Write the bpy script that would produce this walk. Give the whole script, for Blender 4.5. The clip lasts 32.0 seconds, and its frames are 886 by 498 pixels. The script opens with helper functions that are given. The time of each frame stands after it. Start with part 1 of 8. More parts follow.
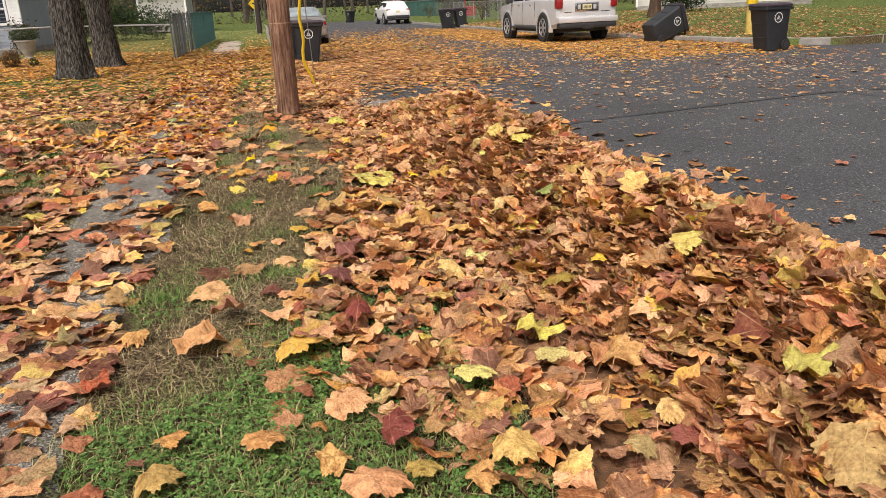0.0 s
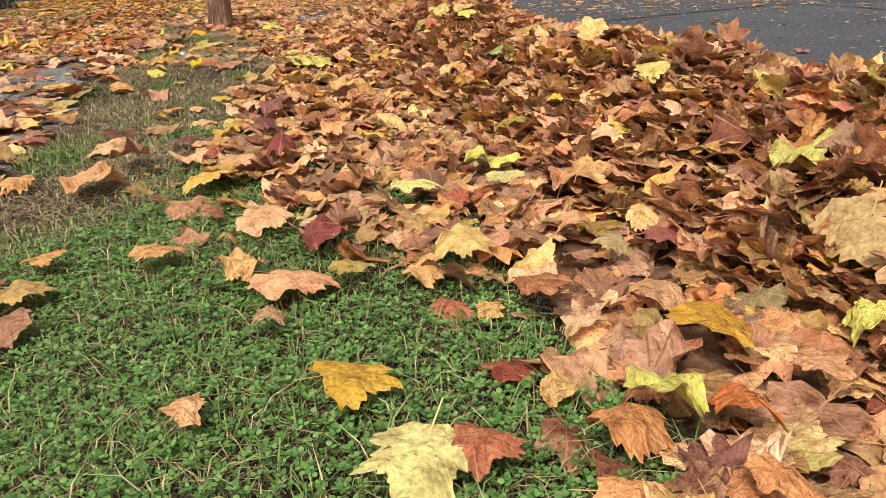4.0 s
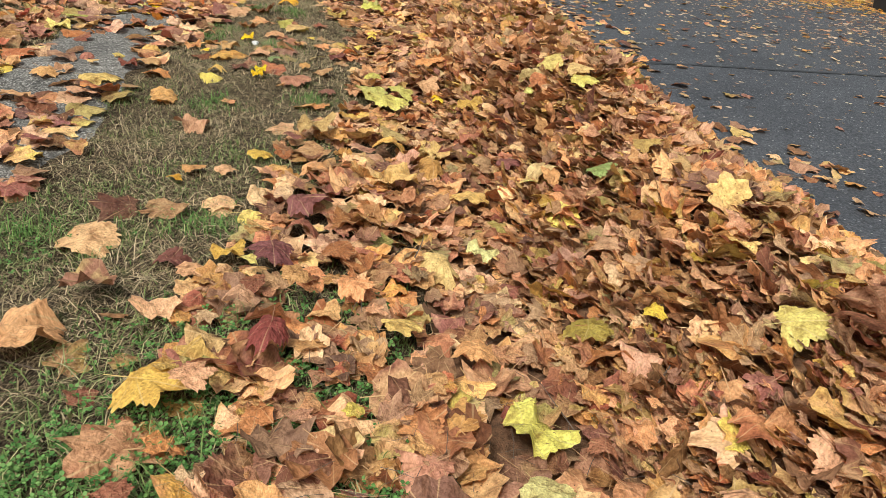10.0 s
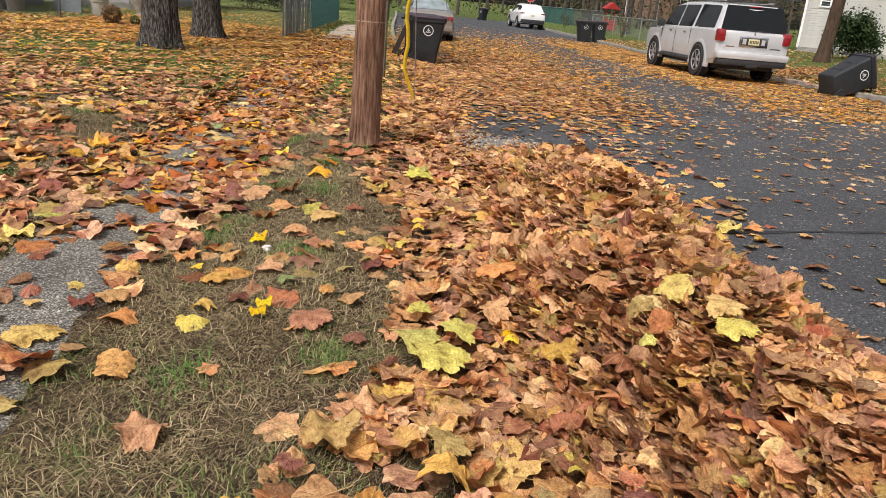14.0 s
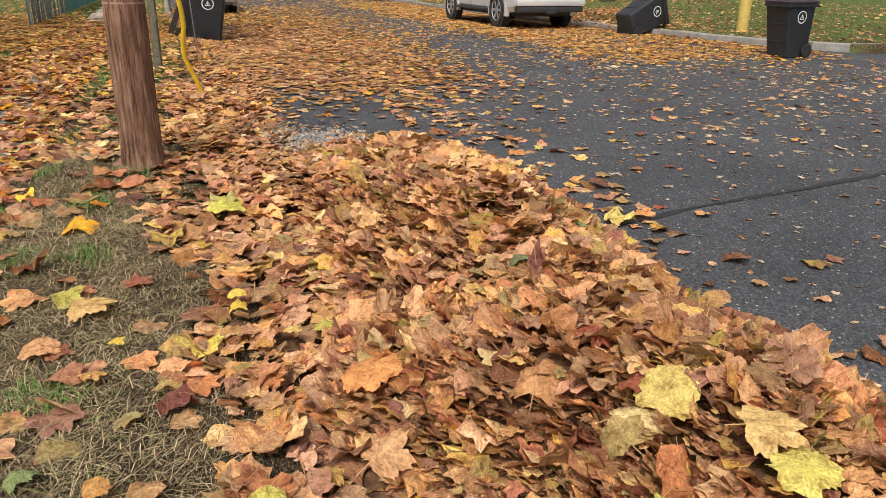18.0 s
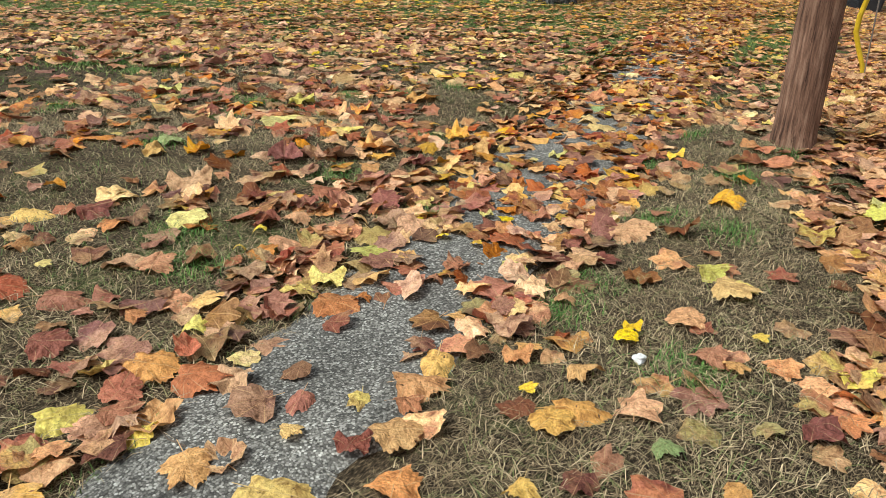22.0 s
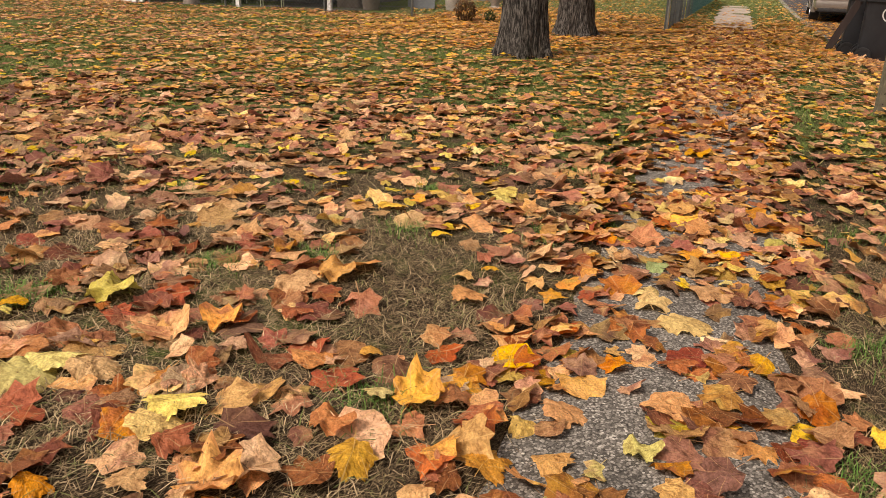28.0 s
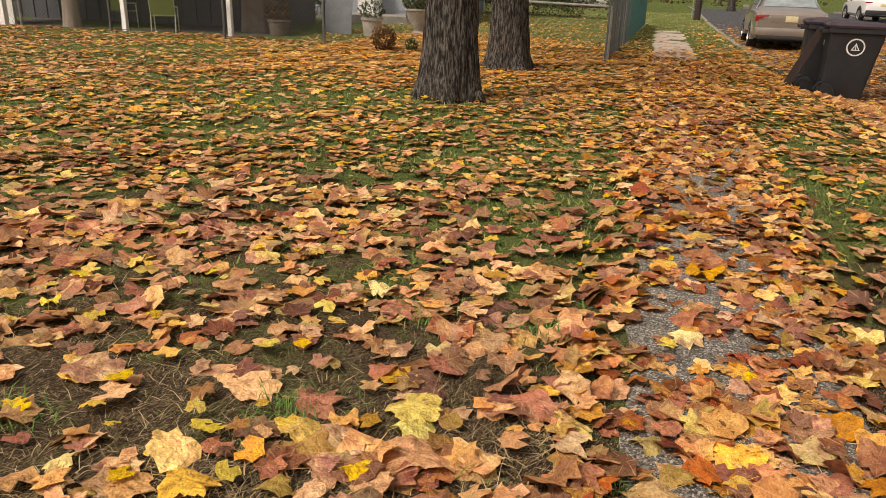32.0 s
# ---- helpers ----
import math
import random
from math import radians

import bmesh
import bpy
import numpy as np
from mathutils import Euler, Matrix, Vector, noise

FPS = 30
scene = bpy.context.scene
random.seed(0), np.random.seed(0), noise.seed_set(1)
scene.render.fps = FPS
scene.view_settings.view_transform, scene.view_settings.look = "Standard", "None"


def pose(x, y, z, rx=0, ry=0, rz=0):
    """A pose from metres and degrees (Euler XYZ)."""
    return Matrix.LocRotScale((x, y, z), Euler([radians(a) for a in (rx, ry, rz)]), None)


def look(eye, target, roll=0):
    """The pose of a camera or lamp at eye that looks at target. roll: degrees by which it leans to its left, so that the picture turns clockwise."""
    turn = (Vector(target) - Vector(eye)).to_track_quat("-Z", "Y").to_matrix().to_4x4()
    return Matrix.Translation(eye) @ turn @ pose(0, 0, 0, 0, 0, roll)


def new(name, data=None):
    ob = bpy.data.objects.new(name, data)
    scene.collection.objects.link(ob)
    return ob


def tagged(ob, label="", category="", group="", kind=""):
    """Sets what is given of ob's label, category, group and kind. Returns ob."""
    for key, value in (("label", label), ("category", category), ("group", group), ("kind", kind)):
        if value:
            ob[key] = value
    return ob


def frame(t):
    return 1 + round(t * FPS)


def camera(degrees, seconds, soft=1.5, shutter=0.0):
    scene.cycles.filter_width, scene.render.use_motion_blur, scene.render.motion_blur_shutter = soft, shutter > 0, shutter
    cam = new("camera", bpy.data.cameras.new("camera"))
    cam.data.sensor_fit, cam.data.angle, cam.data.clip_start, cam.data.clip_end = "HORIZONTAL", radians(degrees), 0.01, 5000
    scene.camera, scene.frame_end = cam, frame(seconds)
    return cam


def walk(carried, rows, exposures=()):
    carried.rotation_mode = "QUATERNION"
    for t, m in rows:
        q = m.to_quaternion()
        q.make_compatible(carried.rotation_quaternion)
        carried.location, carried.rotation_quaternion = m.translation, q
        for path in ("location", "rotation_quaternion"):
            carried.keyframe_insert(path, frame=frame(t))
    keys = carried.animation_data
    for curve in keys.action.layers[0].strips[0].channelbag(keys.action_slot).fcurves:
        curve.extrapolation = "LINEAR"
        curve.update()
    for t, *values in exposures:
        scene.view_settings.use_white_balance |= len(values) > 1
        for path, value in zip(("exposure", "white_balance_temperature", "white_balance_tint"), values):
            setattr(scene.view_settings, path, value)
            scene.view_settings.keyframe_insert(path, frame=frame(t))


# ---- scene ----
# seconds, stops, white balance
EXPOSURES = [(0.0, 0.65, 6850, 15), (3.0, 0.73, 6850, 16), (5.5, 0.75, 6100, 7), (7.0, 0.71, 6350, 9), (9.0, 0.65, 6200, 7), (12.0, 0.61, 6100, 5), (14.0, 0.60, 6500, 13),
             (17.0, 0.56, 6700, 16), (18.7, 0.60, 6250, 7), (21.0, 0.61, 6000, 3), (23.5, 0.66, 5850, 0), (25.2, 0.60, 6400, 8), (28.0, 0.45, 7650, 20), (30.0, 0.45, 7700, 20), (32.0, 0.43, 7700, 17)]
cam = camera(61.5, 32.0, soft=0.4)
PATH = [
    (0, (0.061, 1.303, 1.277), (-0.040, 3.294, 0.617), -2.6),
    (0.5, (0.082, 1.418, 1.121), (-0.017, 3.394, 0.418), -2.6),
    (1, (0.059, 1.499, 0.890), (-0.036, 3.464, 0.154), -2.4),
    (1.5, (0.042, 1.555, 0.730), (-0.056, 3.529, 0.020), -2.1),
    (2, (0.047, 1.579, 0.668), (-0.042, 3.567, -0.004), -2.0),
    (2.5, (0.045, 1.557, 0.673), (-0.022, 3.547, 0.005), -2.0),
    (3, (0.054, 1.545, 0.683), (0.020, 3.524, -0.018), -2.2),
    (3.5, (0.069, 1.514, 0.679), (0.070, 3.478, -0.066), -2.4),
    (5.5, (0.095, 1.503, 0.644), (0.197, 3.448, -0.141), -2.1),
    (6, (0.112, 1.532, 0.642), (0.256, 3.469, -0.154), -2.0),
    (6.5, (0.141, 1.554, 0.704), (0.339, 3.479, -0.112), -1.8),
    (7, (0.134, 1.602, 0.946), (0.404, 3.512, 0.116), -0.7),
    (7.5, (0.181, 1.582, 1.217), (0.478, 3.474, 0.356), 0.2),
    (8, (0.214, 1.740, 1.259), (0.439, 3.665, 0.448), 1.3),
    (8.5, (0.183, 1.973, 1.252), (0.254, 3.915, 0.458), 1.9),
    (9, (0.151, 2.196, 1.240), (0.053, 4.133, 0.437), 2.3),
    (9.5, (0.133, 2.396, 1.256), (-0.091, 4.310, 0.422), 3.5),
    (10, (0.135, 2.578, 1.215), (-0.039, 4.452, 0.285), 7.8),
    (10.5, (0.134, 2.760, 1.227), (-0.005, 4.619, 0.259), 11.0),
    (11, (0.098, 2.921, 1.248), (-0.074, 4.780, 0.285), 10.9),
    (11.5, (0.045, 3.160, 1.233), (-0.162, 5.027, 0.294), 9.2),
    (12, (0.004, 3.380, 1.287), (-0.231, 5.262, 0.385), 7.8),
    (12.5, (-0.043, 3.555, 1.323), (-0.310, 5.456, 0.470), 6.6),
    (13, (-0.122, 3.748, 1.356), (-0.417, 5.673, 0.567), 5.9),
    (13.5, (-0.193, 3.912, 1.366), (-0.517, 5.857, 0.643), 5.5),
    (14, (-0.227, 4.098, 1.364), (-0.588, 6.057, 0.698), 5.0),
    (14.5, (-0.245, 4.301, 1.392), (-0.639, 6.266, 0.769), 4.4),
    (16.5, (-0.477, 5.052, 1.351), (-0.892, 7.011, 0.721), 2.0),
    (17, (-0.513, 5.253, 1.350), (-0.866, 7.214, 0.685), 1.8),
    (17.5, (-0.553, 5.364, 1.350), (-0.770, 7.330, 0.645), 1.3),
    (18, (-0.521, 5.465, 1.352), (-0.384, 7.427, 0.615), 0.8),
    (18.5, (-0.419, 5.421, 1.353), (0.106, 7.295, 0.565), 1.5),
    (19, (-0.428, 5.341, 1.358), (0.149, 7.167, 0.496), 3.4),
    (19.5, (-0.473, 5.301, 1.358), (-0.180, 7.170, 0.446), 3.8),
    (20, (-0.550, 5.303, 1.387), (-0.646, 7.187, 0.466), 3.0),
    (20.5, (-0.667, 5.333, 1.408), (-1.136, 7.165, 0.496), 2.2),
    (21, (-0.783, 5.367, 1.387), (-1.562, 7.104, 0.501), 1.6),
    (21.5, (-0.867, 5.399, 1.395), (-1.901, 7.007, 0.527), 1.1),
    (22, (-0.948, 5.508, 1.393), (-2.180, 6.978, 0.538), 1.1),
    (22.5, (-1.085, 5.659, 1.408), (-2.477, 6.969, 0.539), 0.8),
    (23, (-1.201, 5.795, 1.400), (-2.656, 7.013, 0.500), -0.0),
    (23.5, (-1.380, 5.966, 1.405), (-2.808, 7.225, 0.519), 0.3),
    (24, (-1.518, 6.117, 1.395), (-2.911, 7.443, 0.551), 0.5),
    (24.5, (-1.684, 6.325, 1.405), (-3.038, 7.716, 0.603), 0.5),
    (25, (-1.840, 6.476, 1.405), (-3.162, 7.918, 0.640), 0.7),
    (25.5, (-2.040, 6.656, 1.401), (-3.341, 8.131, 0.665), 1.1),
    (27.5, (-2.663, 7.527, 1.338), (-3.864, 9.084, 0.600), 1.1),
    (28, (-2.814, 7.752, 1.320), (-3.967, 9.335, 0.560), 1.1),
    (28.5, (-2.961, 7.993, 1.336), (-4.065, 9.601, 0.558), 1.1),
    (29, (-3.168, 8.235, 1.323), (-4.218, 9.869, 0.525), 1.5),
    (29.5, (-3.323, 8.486, 1.327), (-4.320, 10.145, 0.513), 1.5),
    (30, (-3.422, 8.750, 1.312), (-4.375, 10.431, 0.491), 1.6),
    (30.5, (-3.534, 8.970, 1.322), (-4.467, 10.664, 0.502), 1.6),
    (31, (-3.675, 9.169, 1.334), (-4.615, 10.869, 0.536), 1.5),
    (31.5, (-3.783, 9.351, 1.342), (-4.754, 11.051, 0.581), 1.6),
    (32, (-3.887, 9.601, 1.370), (-4.892, 11.303, 0.659), 1.7),
]
walk(cam, [(t, look(eye, target, roll)) for t, eye, target, roll in PATH], EXPOSURES)

# ---- world, sun and exposure ----
world = bpy.data.worlds.new("overcast_sky")
scene.world = world
world.use_nodes = True
wn = world.node_tree.nodes
sky = wn.new("ShaderNodeTexSky")
sky.sky_type = "NISHITA"
sky.sun_disc = False
sky.sun_elevation = radians(53)
sky.sun_rotation = radians(200)
sky.air_density = 1.6
sky.dust_density = 6.0
sky.ozone_density = 1.0
wn["Background"].inputs["Strength"].default_value = 0.088
soft_sky = wn.new("ShaderNodeHueSaturation")
soft_sky.inputs["Saturation"].default_value = 0.15
world.node_tree.links.new(sky.outputs["Color"], soft_sky.inputs["Color"])
world.node_tree.links.new(soft_sky.outputs["Color"], wn["Background"].inputs["Color"])
sun_data = bpy.data.lights.new("sun", "SUN")
sun_data.energy = 1.9
sun_data.angle = radians(14)
sun_data.color = (1.0, 0.96, 0.9)
sun = new("sun", sun_data)
sun.matrix_world = pose(0, 0, 30, 37, 0, -20)


# ---- materials ----
def mat(name, rough=0.7, metal=0.0, spec=0.5):
    m = bpy.data.materials.new(name)
    m.use_nodes = True
    b = m.node_tree.nodes["Principled BSDF"]
    b.inputs["Roughness"].default_value = rough
    b.inputs["Metallic"].default_value = metal
    b.inputs["Specular IOR Level"].default_value = spec
    return m, m.node_tree.nodes, m.node_tree.links, b


def ramp(nodes, stops, mode="LINEAR"):
    r = nodes.new("ShaderNodeValToRGB")
    r.color_ramp.interpolation = mode
    el = r.color_ramp.elements
    while len(el) < len(stops):
        el.new(0.5)
    for e, (p, c) in zip(el, stops):
        e.position = p
        e.color = (*c, 1)
    return r


def noise_tex(nodes, links, scale, detail=4, rough=0.6, coord="Object", stretch=None):
    tc = nodes.new("ShaderNodeTexCoord")
    n = nodes.new("ShaderNodeTexNoise")
    n.inputs["Scale"].default_value = scale
    n.inputs["Detail"].default_value = detail
    n.inputs["Roughness"].default_value = rough
    if stretch:
        mp = nodes.new("ShaderNodeMapping")
        mp.inputs["Scale"].default_value = stretch
        links.new(tc.outputs[coord], mp.inputs["Vector"])
        links.new(mp.outputs["Vector"], n.inputs["Vector"])
    else:
        links.new(tc.outputs[coord], n.inputs["Vector"])
    return n


def mix(nodes, links, fac, a, b, mode="MIX"):
    """Mixes two colours; each of fac, a, b is a socket or a value."""
    m = nodes.new("ShaderNodeMix")
    m.data_type = "RGBA"
    m.blend_type = mode
    for key, v in ((0, fac), (6, a), (7, b)):
        if hasattr(v, "is_linked"):
            links.new(v, m.inputs[key])
        elif key == 0:
            m.inputs[0].default_value = v
        else:
            m.inputs[key].default_value = (*v, 1)
    return m.outputs[2]


def bump(nodes, links, b, height, strength, dist):
    bp = nodes.new("ShaderNodeBump")
    bp.inputs["Strength"].default_value = strength
    bp.inputs["Distance"].default_value = dist
    links.new(height, bp.inputs["Height"])
    links.new(bp.outputs["Normal"], b.inputs["Normal"])


def simple(name, color, rough=0.6, metal=0.0, vary=0.25, scale=9.0, spec=0.5, relief=0.0, stretch=None, coat=0.0):
    """A painted or natural surface: two scales of tone, a rough grain."""
    m, n, l, b = mat(name, rough, metal, spec)
    t1 = noise_tex(n, l, scale, 5, 0.65, stretch=stretch)
    t2 = noise_tex(n, l, scale * 9, 3, 0.6, stretch=stretch)
    lo = tuple(c * (1 - vary) for c in color)
    hi = tuple(min(1, c * (1 + vary)) for c in color)
    r1 = ramp(n, [(0.3, lo), (0.7, hi)])
    l.new(t1.outputs["Fac"], r1.inputs[0])
    r2 = ramp(n, [(0.3, (1 - vary * 0.6,) * 3), (0.7, (1, 1, 1))])
    l.new(t2.outputs["Fac"], r2.inputs[0])
    l.new(mix(n, l, 1.0, r1.outputs[0], r2.outputs[0], "MULTIPLY"), b.inputs["Base Color"])
    if relief:
        bump(n, l, b, t2.outputs["Fac"], 0.6, relief)
    if coat:
        b.inputs["Coat Weight"].default_value = coat
        b.inputs["Coat Roughness"].default_value = 0.06
    return m


def leaf_material(name, stops, rough=0.62, random_from="island", bright=1.0, spread=0.52, sat=1.0):
    """Dry leaf: a colour for each leaf, pale veins, brown blotches and holes of rot, a darker rim."""
    m, n, l, b = mat(name, rough, 0, 0.25)
    if random_from == "island":
        g = n.new("ShaderNodeNewGeometry")
        rnd = g.outputs["Random Per Island"]
    else:
        g = n.new("ShaderNodeObjectInfo")
        rnd = g.outputs["Random"]
    base = ramp(n, stops)
    l.new(rnd, base.inputs[0])

    def shuffled(k):
        mu = n.new("ShaderNodeMath")
        mu.operation = "MULTIPLY"
        mu.inputs[1].default_value = k
        l.new(rnd, mu.inputs[0])
        fr = n.new("ShaderNodeMath")
        fr.operation = "FRACT"
        l.new(mu.outputs[0], fr.inputs[0])
        return fr.outputs[0]

    second = ramp(n, stops)
    l.new(shuffled(37.7), second.inputs[0])
    uv = n.new("ShaderNodeUVMap")
    sep = n.new("ShaderNodeSeparateXYZ")
    l.new(uv.outputs["UV"], sep.inputs[0])
    # blotches differ from leaf to leaf through the shift of the noise
    off = n.new("ShaderNodeCombineXYZ")
    mul = n.new("ShaderNodeMath")
    mul.operation = "MULTIPLY"
    mul.inputs[1].default_value = 173.0
    l.new(rnd, mul.inputs[0])
    l.new(mul.outputs[0], off.inputs[2])
    add = n.new("ShaderNodeVectorMath")
    l.new(uv.outputs["UV"], add.inputs[0])
    l.new(off.outputs[0], add.inputs[1])
    blot = n.new("ShaderNodeTexNoise")
    blot.inputs["Scale"].default_value = 2.6
    blot.inputs["Detail"].default_value = 6
    blot.inputs["Roughness"].default_value = 0.65
    l.new(add.outputs[0], blot.inputs["Vector"])
    rb = ramp(n, [(0.3, (0.30, 0.20, 0.14)), (0.47, (0.82, 0.77, 0.72)), (0.6, (1.0, 1.0, 1.0)), (0.75, (1.25, 1.25, 1.2))])
    l.new(blot.outputs["Fac"], rb.inputs[0])
    patch = n.new("ShaderNodeTexNoise")
    patch.inputs["Scale"].default_value = 1.1
    patch.inputs["Detail"].default_value = 3
    l.new(add.outputs[0], patch.inputs["Vector"])
    rp = ramp(n, [(0.46, (0, 0, 0)), (0.64, (0.75, 0.75, 0.75))])
    l.new(patch.outputs["Fac"], rp.inputs[0])
    two = mix(n, l, rp.outputs[0], base.outputs[0], second.outputs[0])
    tone = n.new("ShaderNodeHueSaturation")
    for inp, k, lo, hi in (("Value", 91.3, (1.1 - spread) * bright, (1.1 + spread) * bright), ("Saturation", 53.9, 0.87 * sat, 1.13 * sat), ("Hue", 71.7, 0.487, 0.513)):
        mr = n.new("ShaderNodeMapRange")
        mr.inputs["To Min"].default_value = lo
        mr.inputs["To Max"].default_value = hi
        l.new(shuffled(k), mr.inputs["Value"])
        l.new(mr.outputs["Result"], tone.inputs[inp])
    l.new(two, tone.inputs["Color"])
    grain = n.new("ShaderNodeTexNoise")
    grain.inputs["Scale"].default_value = 14.0
    grain.inputs["Detail"].default_value = 4
    l.new(add.outputs[0], grain.inputs["Vector"])
    rg = ramp(n, [(0.34, (0.74, 0.70, 0.66)), (0.64, (1.14, 1.14, 1.12))])
    l.new(grain.outputs["Fac"], rg.inputs[0])
    c1 = mix(n, l, 0.9, tone.outputs["Color"], rb.outputs[0], "MULTIPLY")
    c1 = mix(n, l, 1.0, c1, rg.outputs[0], "MULTIPLY")
    spots = n.new("ShaderNodeTexNoise")
    spots.inputs["Scale"].default_value = 11.0
    spots.inputs["Detail"].default_value = 2
    l.new(add.outputs[0], spots.inputs["Vector"])
    rs = ramp(n, [(0.69, (0, 0, 0)), (0.73, (1, 1, 1))])
    l.new(spots.outputs["Fac"], rs.inputs[0])
    c2 = mix(n, l, rs.outputs[0], c1, (0.13, 0.06, 0.025))
    # veins: five rays from the stalk
    at = n.new("ShaderNodeMath")
    at.operation = "ARCTAN2"
    l.new(sep.outputs["X"], at.inputs[0])
    sh = n.new("ShaderNodeMath")
    sh.inputs[1].default_value = 0.25
    l.new(sep.outputs["Y"], sh.inputs[0])
    l.new(sh.outputs[0], at.inputs[1])
    k = n.new("ShaderNodeMath")
    k.operation = "MULTIPLY"
    k.inputs[1].default_value = 8.6
    l.new(at.outputs[0], k.inputs[0])
    co = n.new("ShaderNodeMath")
    co.operation = "COSINE"
    l.new(k.outputs[0], co.inputs[0])
    rv = ramp(n, [(0.975, (0, 0, 0)), (0.997, (1, 1, 1))])
    l.new(co.outputs[0], rv.inputs[0])
    pale = mix(n, l, 0.5, base.outputs[0], (0.62, 0.45, 0.22))
    vf = n.new("ShaderNodeMath")
    vf.operation = "MULTIPLY"
    vf.inputs[1].default_value = 0.65
    l.new(rv.outputs[0], vf.inputs[0])
    c3 = mix(n, l, vf.outputs[0], c2, pale)
    l.new(c3, b.inputs["Base Color"])
    fine = n.new("ShaderNodeTexNoise")
    fine.inputs["Scale"].default_value = 9.0
    fine.inputs["Detail"].default_value = 5
    l.new(add.outputs[0], fine.inputs["Vector"])
    crease = n.new("ShaderNodeTexNoise")
    crease.inputs["Scale"].default_value = 2.9
    crease.inputs["Detail"].default_value = 3
    crease.inputs["Distortion"].default_value = 0.7
    l.new(add.outputs[0], crease.inputs["Vector"])
    bump(n, l, b, mix(n, l, 0.3, crease.outputs["Color"], fine.outputs["Color"]), 1.0, 0.026)
    # thin dry blades let some light through
    tr = n.new("ShaderNodeBsdfTranslucent")
    l.new(c3, tr.inputs["Color"])
    both = n.new("ShaderNodeMixShader")
    both.inputs[0].default_value = 0.20
    l.new(b.outputs[0], both.inputs[1])
    l.new(tr.outputs[0], both.inputs[2])
    l.new(both.outputs[0], n["Material Output"].inputs["Surface"])
    return m


TAN, BROWN, RUST = (0.56, 0.285, 0.115), (0.31, 0.135, 0.065), (0.25, 0.075, 0.045)
STRAW, GOLD, OLIVE = (0.72, 0.46, 0.20), (0.70, 0.37, 0.05), (0.40, 0.36, 0.10)
LEMON = (0.60, 0.50, 0.14)
PEACH, CLAY = (0.60, 0.33, 0.155), (0.44, 0.215, 0.105)
leaf_pile_mat = leaf_material("dry_leaf_brown", [(0.0, (0.22, 0.10, 0.055)), (0.08, BROWN), (0.16, RUST), (0.23, CLAY), (0.30, TAN), (0.38, PEACH), (0.46, (0.40, 0.185, 0.085)), (0.53, CLAY),
                              (0.60, TAN), (0.66, PEACH), (0.72, (0.42, 0.20, 0.10)), (0.78, STRAW), (0.84, PEACH), (0.89, (0.60, 0.38, 0.15)), (0.94, (0.62, 0.40, 0.10)), (0.975, OLIVE), (1.0, CLAY)], bright=1.14, sat=0.97)
leaf_lawn_mat = leaf_material("dry_leaf_lawn", [(0.0, RUST), (0.16, BROWN), (0.22, (0.20, 0.06, 0.035)), (0.32, (0.36, 0.12, 0.05)), (0.40, RUST), (0.46, TAN), (0.53, (0.50, 0.25, 0.10)), (0.60, STRAW), (0.66, (0.40, 0.16, 0.06)), (0.73, TAN), (0.79, (0.58, 0.37, 0.17)), (0.84, (0.56, 0.25, 0.07)), (0.88, (0.64, 0.36, 0.12)),
                              (0.92, GOLD), (0.96, (0.62, 0.46, 0.10)), (0.985, LEMON), (1.0, RUST)], bright=1.12, spread=0.6, sat=0.88)
leaf_gold_mat = leaf_material("dry_leaf_gold", [(0.0, BROWN), (0.10, (0.46, 0.20, 0.06)), (0.22, (0.58, 0.27, 0.085)), (0.36, (0.64, 0.34, 0.09)), (0.50, (0.68, 0.36, 0.08)), (0.60, (0.66, 0.38, 0.15)), (0.68, (0.68, 0.43, 0.09)), (0.76, (0.50, 0.20, 0.05)), (0.84, (0.66, 0.40, 0.14)),
                              (0.91, (0.66, 0.46, 0.09)), (0.96, OLIVE), (1.0, RUST)], bright=1.12)
leaf_amber_mat = leaf_material("dry_leaf_amber", [(0.0, BROWN), (0.10, (0.46, 0.21, 0.07)), (0.22, (0.58, 0.31, 0.10)), (0.34, (0.64, 0.37, 0.08)), (0.46, (0.68, 0.40, 0.07)), (0.56, (0.60, 0.32, 0.11)), (0.64, (0.70, 0.46, 0.09)), (0.72, (0.48, 0.20, 0.07)),
                               (0.80, (0.66, 0.44, 0.16)), (0.88, (0.64, 0.48, 0.12)), (0.95, OLIVE), (1.0, RUST)], bright=1.1)
leaf_russet_mat = leaf_material("dry_leaf_russet", [(0.0, RUST), (0.2, (0.30, 0.10, 0.04)), (0.36, BROWN), (0.48, (0.44, 0.17, 0.055)), (0.60, RUST), (0.70, (0.54, 0.25, 0.08)), (0.80, (0.40, 0.14, 0.04)), (0.90, TAN), (0.96, GOLD), (1.0, BROWN)], bright=1.08, sat=1.02)
leaf_yellow_mat = leaf_material("dry_leaf_yellow", [(0.0, (0.70, 0.44, 0.03)), (0.5, (0.78, 0.58, 0.05)), (1.0, (0.72, 0.60, 0.16))], spread=0.2)
